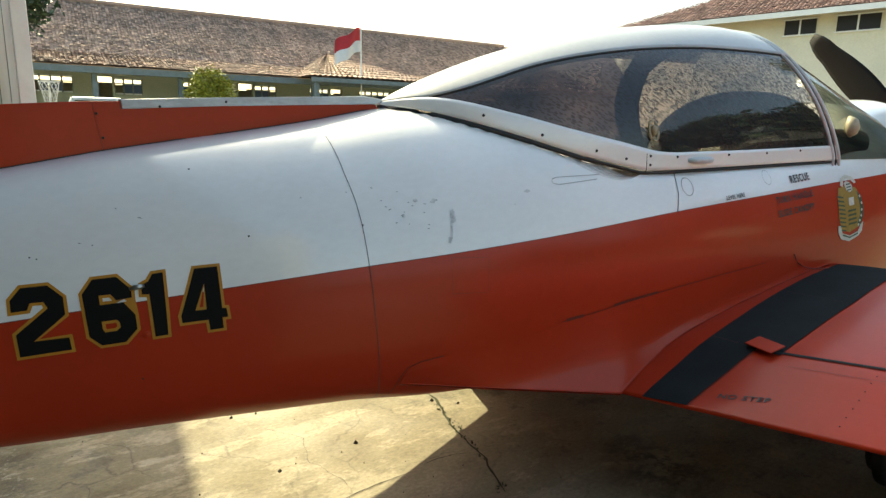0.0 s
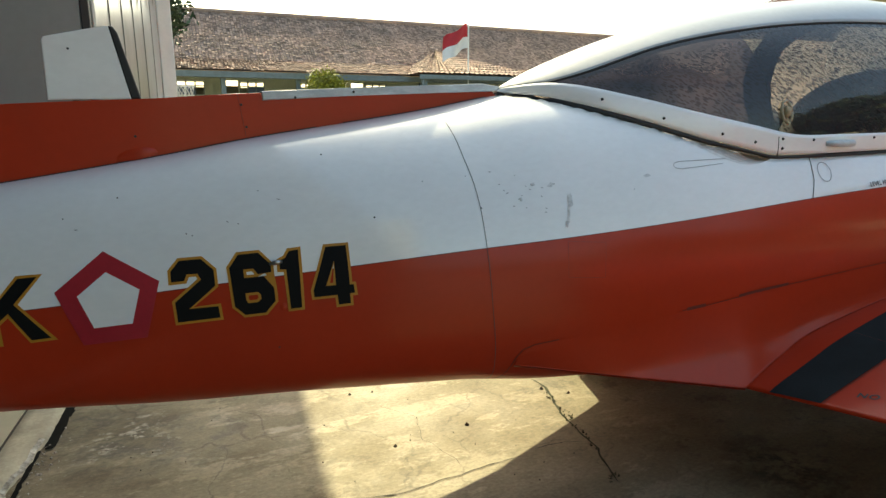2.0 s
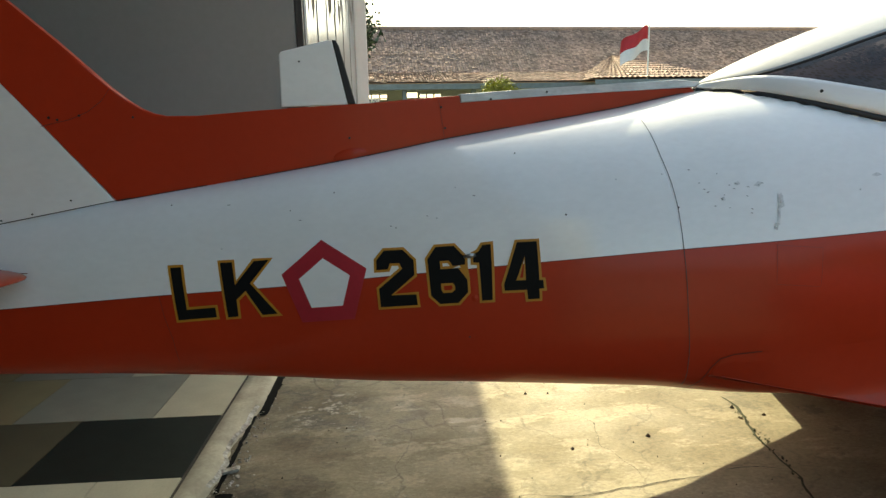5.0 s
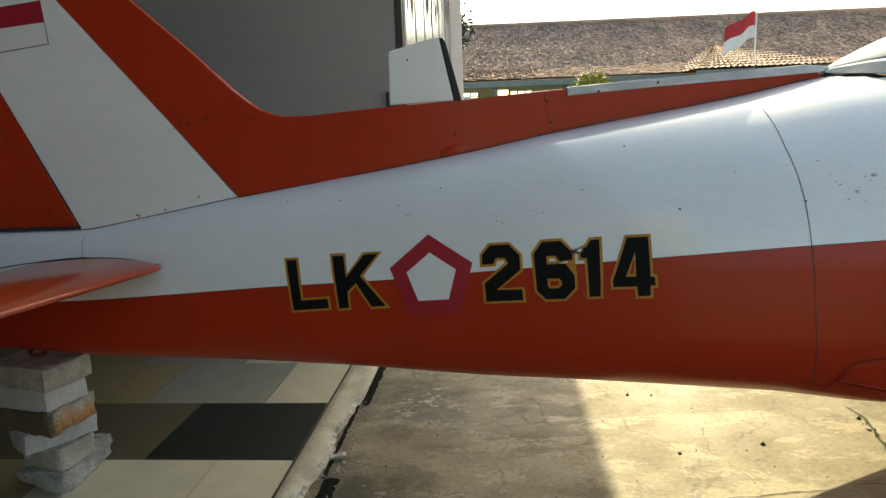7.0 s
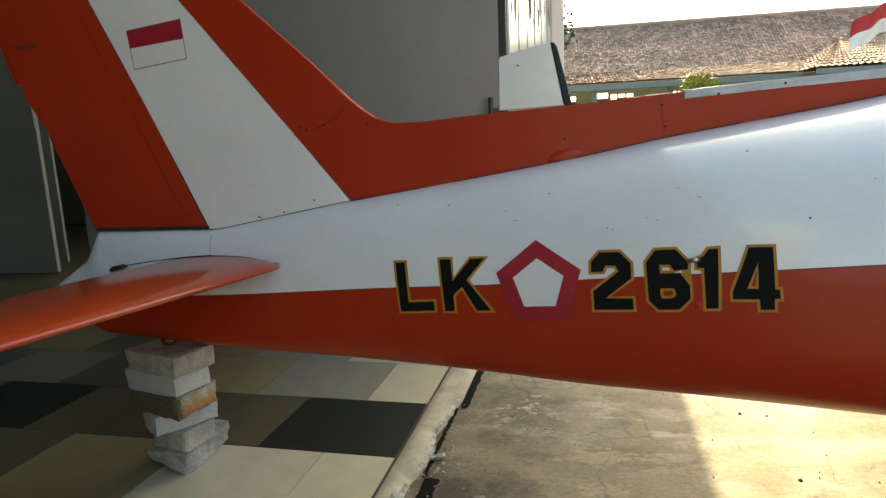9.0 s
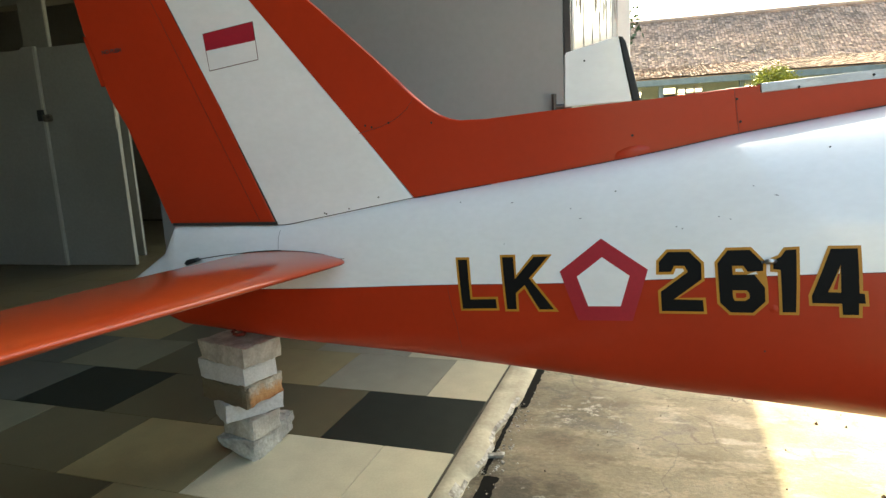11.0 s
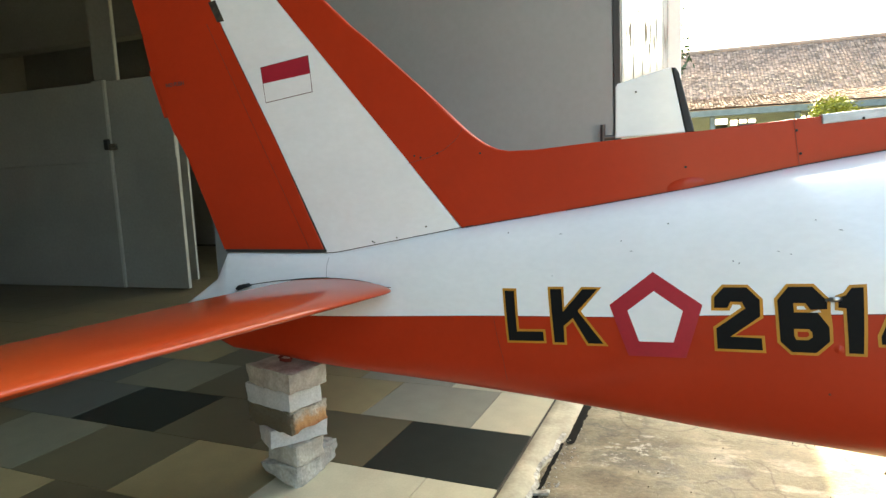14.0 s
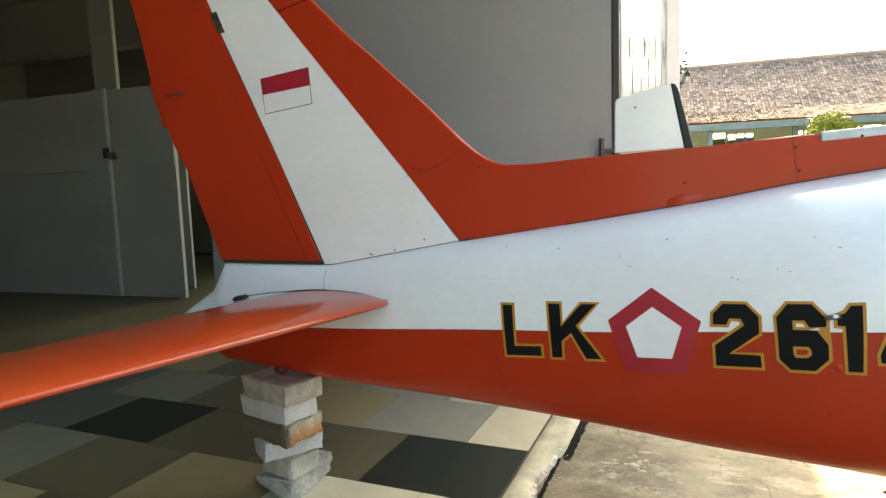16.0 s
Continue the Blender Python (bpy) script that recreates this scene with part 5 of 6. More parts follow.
    hb = [canopy_xyz(x, 1.215, -1) for x in (3.02, 3.05, 3.10, 3.15, 3.18)]
    part("canopy_handle", tube_bm([(p[0], p[1] - o, p[2]) for p, o in zip(hb, (.006, .022, .026, .022, .006))], [.008, .013, .014, .013, .008]), ARCHPAINT, can, "worn pale canopy handle", smooth=True)
    vc = Vector(canopy_xyz(2.81, 1.332, -1)) + Vector((0, -.004, .001))
    vent = part("air_vent", tube_bm([vc + Vector((.026 * math.cos(a * math.tau / 20), .010 * math.sin(a * math.tau / 20), .040 * math.sin(a * math.tau / 20))) for a in range(21)], .006, 6), CREAMPLASTIC, can, "yellowed plastic air vent in the glass", smooth=True)
    part("vent_cap", tube_bm([vc + Vector((0, .002, -.022)), vc + Vector((0, -.002, -.01)), vc + Vector((0, -.001, .012)), vc + Vector((0, .004, .022))], [.004, .014, .014, .004], 10), CREAMPLASTIC, vent, smooth=True)
    fc = Vector((4.41, -.436, 1.371))
    part("air_vent", tube_bm([fc + Vector((.010, .018, .055)), fc + Vector((.004, -.004, .03)), fc + Vector((0, -.010, 0)), fc + Vector((-.004, -.010, -.03)), fc + Vector((-.006, -.004, -.052))], [.006, .03, .036, .03, .006], 10), CREAMPLASTIC, can, "yellowed plastic air vent in the windscreen", smooth=True)
    # windscreen, one pane each side of the middle
    for side, glass_ in ((-1, FRONTGLASS), (1, SCREENGLASS)):
        vs, fs = [], []
        for i in range(13):
            for j in range(9):
                a = math.pi / 2 * j / 8
                p0 = Vector(canopy_xyz(4.28, 1.2 + (soft_at(CTOP, 4.28) - 1.2) * math.sin(a), side))
                if j == 8:
                    p0.y = 0
                p1 = Vector((4.95, side * .46 * math.cos(a), 1.20 + .32 * math.sin(a)))
                vs.append(p0.lerp(p1, i / 12))
        for i in range(12):
            for j in range(8):
                fs.append((i * 9 + j, (i + 1) * 9 + j, (i + 1) * 9 + j + 1, i * 9 + j + 1))
        ws = link_mesh("windscreen", vs, fs, glass_, can, "tinted curved windscreen pane", smooth=True)
        ws.visible_shadow = False


canopy()


def seat(y):
    """Padded seat with a high rounded back under a dark cover."""
    bm = bmesh.new()
    bmesh.ops.create_uvsphere(bm, u_segments=28, v_segments=18, radius=1)
    for v in bm.verts:
        v.co.z = math.copysign(abs(v.co.z) ** .8, v.co.z)
        v.co.y = math.copysign(abs(v.co.y) ** .6, v.co.y)
    bm.transform(Matrix.Translation((3.80 if y < 0 else 3.72, y, 1.15)) @ Matrix.Diagonal((.71 if y < 0 else .4, .18, .385 if y < 0 else .2, 1)))
    part("covered_seat", bm, DARK, plane, "dark covered cockpit seat", smooth=True)


seat(-.24)
seat(.24)
bm = box_bm((-.2, -.42, 0), (.2, .42, .16), .07, 4)
bm.transform(Matrix.Translation((4.55, 0, 1.2)))
part("glare_shield", bm, DARK, plane, "dark instrument glare shield", smooth=True)

# nose: spinner and two-blade propeller
bm = bmesh.new()
bmesh.ops.create_uvsphere(bm, u_segments=24, v_segments=16, radius=1)
bm.transform(Matrix.Translation((6.02, 0, 1.34)) @ Matrix.Diagonal((.30, .17, .17, 1)))
spin = part("spinner", bm, ORANGE, plane, "orange propeller spinner", smooth=True)
for sgn in (1, -1):
    bm = bmesh.new()
    rings = []
    for i in range(13):
        r = .12 + .82 * i / 12
        c = .098 + .032 * math.sin(math.pi * min(1, i / 9)) - (.05 if i == 12 else .015 if i == 11 else 0)
        tw = radians(75 - 20 * i / 12)
        ring = []
        for k in range(8):
            a = math.tau * k / 8
            w, t = c * math.cos(a), .016 * math.sin(a)
            ring.append(bm.verts.new((w * math.cos(tw) * .5 + t * math.sin(tw), w * math.sin(tw) + t * math.cos(tw), r)))
        rings.append(ring)
    for q, s in zip(rings, rings[1:]):
        for k in range(8):
            bm.faces.new((q[k], q[(k + 1) % 8], s[(k + 1) % 8], s[k]))
    bm.faces.new(rings[-1])
    bm.transform(Matrix.Translation((6.05, 0, 1.43)) @ Matrix.Rotation(radians(-46 + (180 if sgn < 0 else 0)), 4, "X"))
    part("propeller_blade", bm, BLACKP, spin, "black propeller blade", smooth=True)


# ---- lettering ----
def words(text, size, m, parent, origin, xdir, up, label="", name="lettering", space=1.0):
    cu = bpy.data.curves.new("words", "FONT")
    cu.body, cu.size, cu.offset, cu.space_character = text, size, size * .026, space
    tmp = bpy.data.objects.new("words", cu)
    me = bpy.data.meshes.new_from_object(tmp)
    bpy.data.objects.remove(tmp)
    xd, ud = Vector(xdir).normalized(), Vector(up)
    n = xd.cross(ud).normalized()
    ud = n.cross(xd)
    me.transform(Matrix.Translation(origin) @ Matrix((xd, ud, n)).transposed().to_4x4())
    me.materials.append(m)
    ob = new(name, me)
    ob.parent = parent
    ob["label"] = label or "painted words " + text.replace("\n", " ")
    return ob


def surface(ob):
    """A tree of one object's faces, to lay paint on."""
    return BVHTree.FromPolygons([v.co for v in ob.data.vertices], [tuple(p.vertices) for p in ob.data.polygons])


SKIN, WINGSKIN = surface(body), surface(far_wing)


def side_words(text, size, x, z, m, space=1.0):
    ob = words(text, size, m, body, (0, 0, 0), (1, 0, 0), (0, 1, 0), space=space)
    for v in ob.data.vertices:
        u, h = v.co.x, v.co.y
        at = Vector((x + u, -1.5, z + h + u * .065))
        hit = SKIN.ray_cast(at, Vector((0, 1, 0)))
        v.co = hit[0] + hit[1] * (.004 if hit[1].y < 0 else -.004)
    return ob


# dark, broken joint along the foot of the dorsal fin
joint = []
for i in range(150):
    x = -.13 + 1.9 * i / 149
    z = SKIN.ray_cast(Vector((x, -.0185, 2)), Vector((0, 0, -1)))[0].z
    joint.append((x, -.0185, z + .001))
run = []
for p in joint:
    if noise.noise((p[0] * 9, 3.3, 0)) > -.22:
        run.append(p)
        continue
    if len(run) > 2:
        part("base_joint", tube_bm(run, .0019, 5), SEAM, dorsal, "dark joint along the foot of the fin", smooth=True)
    run = []
if len(run) > 2:
    part("base_joint", tube_bm(run, .0019, 5), SEAM, dorsal, "dark joint along the foot of the fin", smooth=True)

side_words("RESCUE", .047, 3.79, 1.096, GREYTEXT, 1.16)
side_words("LEVEL HERE", .024, 3.24, 1.043, GREYTEXT, 1.15)
side_words("TURN HANDLE", .042, 3.62, 1.008, GREYTEXT, 1.25)
side_words("SLIDE CANOPY", .042, 3.62, .948, GREYTEXT, 1.20)
o = Vector((2.655, -.925, wing_z(.925, 2.655)))
px = Vector((2.723, -1.07, wing_z(1.07, 2.723)))
pu = Vector((2.70, -.915, wing_z(.915, 2.70)))
step = words("NO STEP", .036, GREYTEXT, plane, (0, 0, 0), (1, 0, 0), (0, 1, 0), space=1.18)
dx_, du_ = (px - o).normalized(), (pu - o).normalized()
for v in step.data.vertices:
    p = o + dx_ * v.co.x + du_ * v.co.y
    z = WINGSKIN.ray_cast(Vector((p.x, -p.y, 1.5)), Vector((0, 0, -1)))[0].z
    v.co = (p.x, p.y, z + .0022)
words("NO PUSH", .022, GREYTEXT, rud, (-1.400, -.0182, 1.672), (1, 0, .04), (0, 0, 1))
# crest: plain shapes in its colours
CQ = plain_place(4.33, .955)


def CP(u, v, off):
    return CQ(u * 1.3, v, off)


CREAMP = mat("crest_cream", (0.62, 0.60, 0.52), 0.5, var=0.1, scale=60, bump=0)
CRESTGREEN = mat("crest_dark_green", (0.03, 0.06, 0.03), 0.5, var=0.1, bump=0)
decal("crest_field", [[(-.085, .10), (-.02, .115), (.055, .10), (.085, .045), (.08, -.04), (.045, -.10), (-.03, -.125), (-.10, -.105), (-.115, -.04), (-.105, .05)]], CP, GOLD, body, "gold oval field of a painted crest", off=.0022)
for k_ in range(9):
    z_ = .065 - .021 * k_
    decal("crest_feather", [[(-.108, z_), (-.060, z_ - .008), (-.060, z_ - .016), (-.112, z_ - .008)]], CP, CRESTGREEN, body, "dark feather stroke on a painted crest", off=.0028)
decal("crest_wreath", [[(.055, .085), (.082, .06), (.095, .0), (.085, -.055), (.05, -.105), (.035, -.085), (.06, -.04), (.066, .0), (.06, .05)]], CP, CRESTGREEN, body, "dark green wreath of a painted crest", off=.0028)
for u, w in ((.072, .055), (.080, .020), (.076, -.015), (.068, -.045), (.054, -.070), (.043, -.092)):
    decal("crest_bead", [circle(8, .0075, u, w)], CP, CREAMP, body, "white star of a painted wreath", off=.0034)
decal("crest_plate", [[(-.022, .050), (.022, .054), (.018, .014), (-.024, .010)]], CP, CREAMP, body, "small white book on a painted crest", off=.0034)
for k_ in range(4):
    z_ = -.012 - .022 * k_
    decal("crest_band", [[(-.04, z_), (.028, z_ + .006), (.028, z_ - .004), (-.04, z_ - .010)]], CP, CRESTGREEN, body, "dark band on a painted crest", off=.0030)
decal("crest_boss", [[(-.030, .125), (-.012, .135), (.016, .130), (.030, .112), (.024, .088), (-.002, .078), (-.024, .090)]], CP, CREAMP, body, "pale boss at the top of a painted crest", off=.0026)
for z_ in (.120, .106, .092):
    decal("crest_band", [[(-.018, z_), (.018, z_ + .004), (.017, z_ - .002), (-.018, z_ - .006)]], CP, CRESTGREEN, body, off=.0032)
decal("crest_scroll", [[(-.065, .115), (-.045, .150), (0, .168), (.045, .155), (.068, .128), (.050, .120), (.030, .140), (0, .147), (-.028, .138), (-.048, .105)]], CP, CREAMP, body, "pale scroll over a painted crest", off=.0030)
decal("crest_scroll", [[(-.125, -.085), (-.105, -.088), (-.09, -.125), (-.03, -.142), (.04, -.125), (.062, -.09), (.085, -.075), (.075, -.125), (.045, -.15), (-.03, -.172), (-.10, -.155), (-.125, -.12)]], CP, CREAMP, body, "pale scroll under a painted crest", off=.0030)
decal("crest_motto", [[(-.09, -.138), (-.03, -.156), (.04, -.140), (.038, -.132), (-.03, -.148), (-.088, -.130)]], CP, CRESTGREEN, body, "dark bar of unreadable lettering", off=.0036)
# ---- stones under the tail ----
def stone(size, m, seed, label, lift=0.0, wear=1.0):
    """Hand-cut block with chipped edges; lift raises the far end of its foot."""
    bm = box_bm((-size[0] / 2, -size[1] / 2, 0), (size[0] / 2, size[1] / 2, size[2]))
    bmesh.ops.subdivide_edges(bm, edges=bm.edges[:], cuts=11, use_grid_fill=True)
    off = Vector((seed * 7.1, 0, 0))
    for v in bm.verts:
        p = v.co.copy()
        rel = sorted((abs(p.x) / size[0] * 2, abs(p.y) / size[1] * 2, abs(p.z / size[2] - .5) * 2))
        chip = max(0.0, noise.noise(p * 17 + off) + .12) * .020 + max(0.0, noise.noise(p * 48 + off) - .05) * .012
        if rel[1] > .80:
            inward = Vector((-p.x / size[0], -p.y / size[1], .5 - p.z / size[2]))
            v.co += inward * (chip * 1.6 + .004) * wear * (rel[1] - .80) / .20
        q = p * 10 + off
        v.co += Vector((noise.noise(q), noise.noise(q + Vector((9, 0, 0))), noise.noise(q + Vector((0, 9, 0))) * .3)) * .006 * wear
        q = p * 55 + off
        v.co += Vector((noise.noise(q), noise.noise(q + Vector((5, 0, 0))), noise.noise(q + Vector((0, 5, 0))) * .3)) * .0026 * wear
        if lift:
            far, low = .5 - p.x / size[0], 1 - p.z / size[2]
            v.co.z += (lift * far + .022 * (p.y / size[1] + .5)) * low
            v.co.y += .015 * low * far
            v.co.z -= .014 * low * (1 - far)
    ob = part("stone_block", bm, m, None, "", smooth=False)
    return tagged(ob, label, "stone block", "stones under the tail")


# near corner, length and heading of the long face, depth, foot and top of each stone
for i, (nx, ny, ll, la, rl, z0, z1, rx, ry, m, lab) in enumerate((
        (-.880, -.064, .190, 176, .305, .000, .097, 0, 0, BLUESTONE, "rough blue-grey wedge of stone at the foot of the stack"),
        (-.878, -.066, .175, 165, .165, .094, .186, -1.0, 1.5, DULLSTONE, "dull buff stone block in a stack under the tail"),
        (-.957, -.120, .135, 144, .25, .187, .264, -2.0, -1, STONE, "whitish stone block in a stack under the tail"),
        (-.848, -.128, .27, 163, .20, .266, .362, 1.5, 1, RUSTSTONE, "rough stone block with ochre and dark brown crust"),
        (-.838, -.146, .275, 163, .17, .364, .446, -1.0, 0, STONE, "whitish pitted stone block in a stack under the tail"),
        (-.814, -.171, .283, 160, .185, .448, .532, 0, 0, DULLSTONE, "buff stone block with faint red dust carrying the tail"))):
    s = stone((ll, rl, z1 - z0), m, i + 3, lab, .050 if i == 0 else 0, .9 if m in (RUSTSTONE, BLUESTONE) else .4)
    c, d = math.cos(radians(la)), math.sin(radians(la))
    s.matrix_basis = pose(nx + c * ll / 2 + d * rl / 2, ny + d * ll / 2 - c * rl / 2, z0, rx, ry, la - 180)

# ---- loose grit and cracks on the apron ----
def crack(pts, width, name, m, label):
    vs, fs = [], []
    pts = [Vector((x, y, 0)) for x, y in pts]
    fine = []
    for a, b in zip(pts, pts[1:]):
        k = max(1, int((b - a).length / .02))
        fine += [a.lerp(b, i / k) for i in range(k)]
    fine.append(pts[-1])
    for i, p in enumerate(fine):
        d = (fine[min(i + 1, len(fine) - 1)] - fine[max(i - 1, 0)]).normalized()
        e = Vector((-d.y, d.x, 0))
        j = .012 * noise.noise((p.x * 14, p.y * 14, 2)) + .02 * noise.noise((p.x * 4, p.y * 4, 5))
        w = width * (.35 + .9 * abs(noise.noise((p.x * 23, p.y * 23, 7)))) * min(1, i / 3 + .2, (len(fine) - 1 - i) / 3 + .2)
        for sgn in (-1, 1):
            q = p + e * (j + sgn * w)
            vs.append((q.x, q.y, -.0305 + .004 * noise.noise((q.x * 1.3, q.y * 1.3, 0)) + .0015 * noise.noise((q.x * 9, q.y * 9, 3)) - .002))
    for i in range(len(fine) - 1):
        fs.append((2 * i, 2 * i + 2, 2 * i + 3, 2 * i + 1))
    return tagged(link_mesh(name, vs, fs, m), label, "crack", kind="structure")


crack([(2.33, 0.52), (2.34, 0.40), (2.29, 0.19), (2.25, 0.00)], .010, "pavement_crack", MOSS, "mossy crack in the concrete apron")
crack([(2.25, 0.00), (2.22, -0.09), (2.22, -0.20), (2.17, -0.32), (2.14, -0.43)], .009, "pavement_crack", MOSS, "mossy crack in the concrete apron")
crack([(2.20, -0.12), (2.13, -0.09), (2.05, -0.09), (1.97, -0.09)], .0034, "pavement_crack", GRITTY, "fine crack in the concrete apron")
crack([(1.5, .55), (1.62, .35), (1.58, .15), (1.66, -.1)], .0015, "pavement_crack", GRITTY, "hairline crack in the concrete apron")
crack([(1.23, -0.13), (1.38, -0.17), (1.50, -0.16), (1.68, -0.13), (1.90, -0.12)], .0038, "pavement_crack", GRITTY, "fine crack in the concrete apron")
crack([(.3, -.1), (.55, -.08), (.8, -.2), (1.2, -.15)], .0022, "pavement_crack", GRITTY, "fine crack in the concrete apron")


def moss():
    """Small ragged tufts of moss sprouting from the widest crack."""
    rnd = random.Random(23)
    vs, fs = [], []
    way = [(2.34, .42), (2.30, .22), (2.25, 0), (2.22, -.14), (2.17, -.32), (2.14, -.43)]
    for _ in range(90):
        k = rnd.randrange(len(way) - 1)
        f = rnd.random()
        x = way[k][0] + (way[k + 1][0] - way[k][0]) * f + rnd.gauss(0, .017)
        y = way[k][1] + (way[k + 1][1] - way[k][1]) * f + rnd.gauss(0, .012)
        if noise.noise((x * 9, y * 9, 1)) < -.05:
            continue
        for _b in range(5):
            a, r = rnd.uniform(0, math.tau), rnd.uniform(.004, .011)
            c, d = math.cos(a), math.sin(a)
            h = rnd.uniform(.3, 1) * r
            b0 = len(vs)
            vs += [(x - d * r * .4, y + c * r * .4, -.034), (x + d * r * .4, y - c * r * .4, -.034), (x + c * r, y + d * r, -.034 + h)]
            fs.append((b0, b0 + 1, b0 + 2))
    tagged(link_mesh("moss", vs, fs, MOSS), "dark green moss tufts in the wide crack", "moss", kind="stuff")


moss()


def grit():
    rnd = random.Random(11)
    vs, fs = [], []
    spots = [(1.81, .201, .013), (2.323, .397, .013), (1.457, .153, .009), (1.409, .715, .010), (1.52, .70, .007), (2.42, .30, .010)]
    spots += [(rnd.uniform(.25, 2.4), rnd.uniform(-.5, 1.2), rnd.choice((.002, .003, .003, .004))) for _ in range(48)]
    for x, y, r in spots:
        k = len(vs)
        z = -.0305 + .004 * noise.noise((x * 1.3, y * 1.3, 0))
        for a in range(6):
            q = r * rnd.uniform(.7, 1.3)
            vs.append((x + q * math.cos(a * 1.047), y + q * math.sin(a * 1.047), z - .005))
        vs.append((x, y, z + r * .8))
        fs += [(k + a, k + (a + 1) % 6, k + 6) for a in range(6)]
    tagged(link_mesh("loose_grit", vs, fs, GRITTY), "dark grit and pebbles scattered on the concrete", "grit", kind="stuff")


grit()

# ---- school across the yard ----
school = thing("school_building", "long low school with weathered clay tile roof and pale green walls", "building")
EY, EZ, BY, BZ, RY, RZ_ = 23.2, 3.17, 25.3, 3.72, 28.4, 6.02
XL, XR = -14.0, 27.5


def tiles(name, x0, x1, e0, r0, clip_r, m, parent, w=.24, rows=34, label="", clip_l=0.0, lift=.05):
    """Roof slope from the eave (y, z) e0 to the ridge r0; clip_r pulls the right end in towards the ridge."""
    rnd = random.Random(3)
    vs, fs = [], []
    n = int((x1 - x0) / w)
    for r in range(rows):
        s0, s1 = r / rows, (r + 1.25) / rows
        s1 = min(s1, 1.0)
        ya, za = e0[0] + (r0[0] - e0[0]) * s0, e0[1] + (r0[1] - e0[1]) * s0
        yb, zb = e0[0] + (r0[0] - e0[0]) * s1, e0[1] + (r0[1] - e0[1]) * s1
        for c in range(n):
            x = x0 + c * w
            if x > x1 - clip_r * s0 or x < x0 + clip_l * s0 or rnd.random() < .004:
                continue
            j, t = rnd.uniform(-.012, .012), rnd.uniform(-.012, .02)
            k = len(vs)
            for f, dz in ((0, 0), (.3, .18 * w), (.65, .18 * w), (1.0, .0)):
                vs.append((x + f * w, ya + j, za + dz + lift + t))
                vs.append((x + f * w, yb + j, zb + dz + .012))
            fs += [(k, k + 2, k + 3, k + 1), (k + 2, k + 4, k + 5, k + 3), (k + 4, k + 6, k + 7, k + 5), (k, k + 6, k + 4, k + 2)]
    return link_mesh(name, vs, fs, m, parent, label)


tagged(tiles("roof_tiles", XL, XR + 1.5, (BY, BZ), (RY, RZ_), 4.2, ROOFTILE, school, .125, rows=36, label="weathered red-brown clay tiles", lift=.04), kind="stuff")
tagged(tiles("eave_tiles", XL, XR + 1.5, (EY, EZ), (BY, BZ), 0.4, ROOFTILE, school, .125, rows=14, label="sunlit clay tiles along the eaves", lift=.04), kind="stuff")
bm = bmesh.new()
v = [bm.verts.new(p) for p in ((XL, EY, EZ - .02), (XR + 1.5, EY, EZ - .02), (XR + 1.0, BY, BZ - .02), (XL, BY, BZ - .02), (XR - 2.9, RY, RZ_ - .03), (XL, RY, RZ_ - .03), (XL, 32.0, 3.75), (XR + 1.5, 32.0, 3.75))]
bm.faces.new((v[0], v[1], v[2], v[3]))
bm.faces.new((v[3], v[2], v[4], v[5]))
bm.faces.new((v[5], v[4], v[7], v[6]))
bm.faces.new((v[1], v[7], v[4], v[2]))
part("roof_deck", bm, ROOFTILE, school, "clay-tiled roof slopes")
part("ridge", tube_bm([(XL, RY, RZ_ + .03), (XR - 2.9, RY, RZ_ + .03)], .12), ROOFTILE, school, "row of ridge tiles")
part("fascia", box_bm((XL, EY + .02, EZ - .26), (XR + 1.4, EY + .07, EZ - .03), .005), FASCIA, school, "blue-grey eaves board")
part("porch_ceiling", box_bm((XL, EY + .1, EZ - .12), (XR, 25.6, EZ - .08)), SCHOOL, school)
WY = 25.6
K = .917


def sx(x28):
    return .75 + (x28 - .75) * K


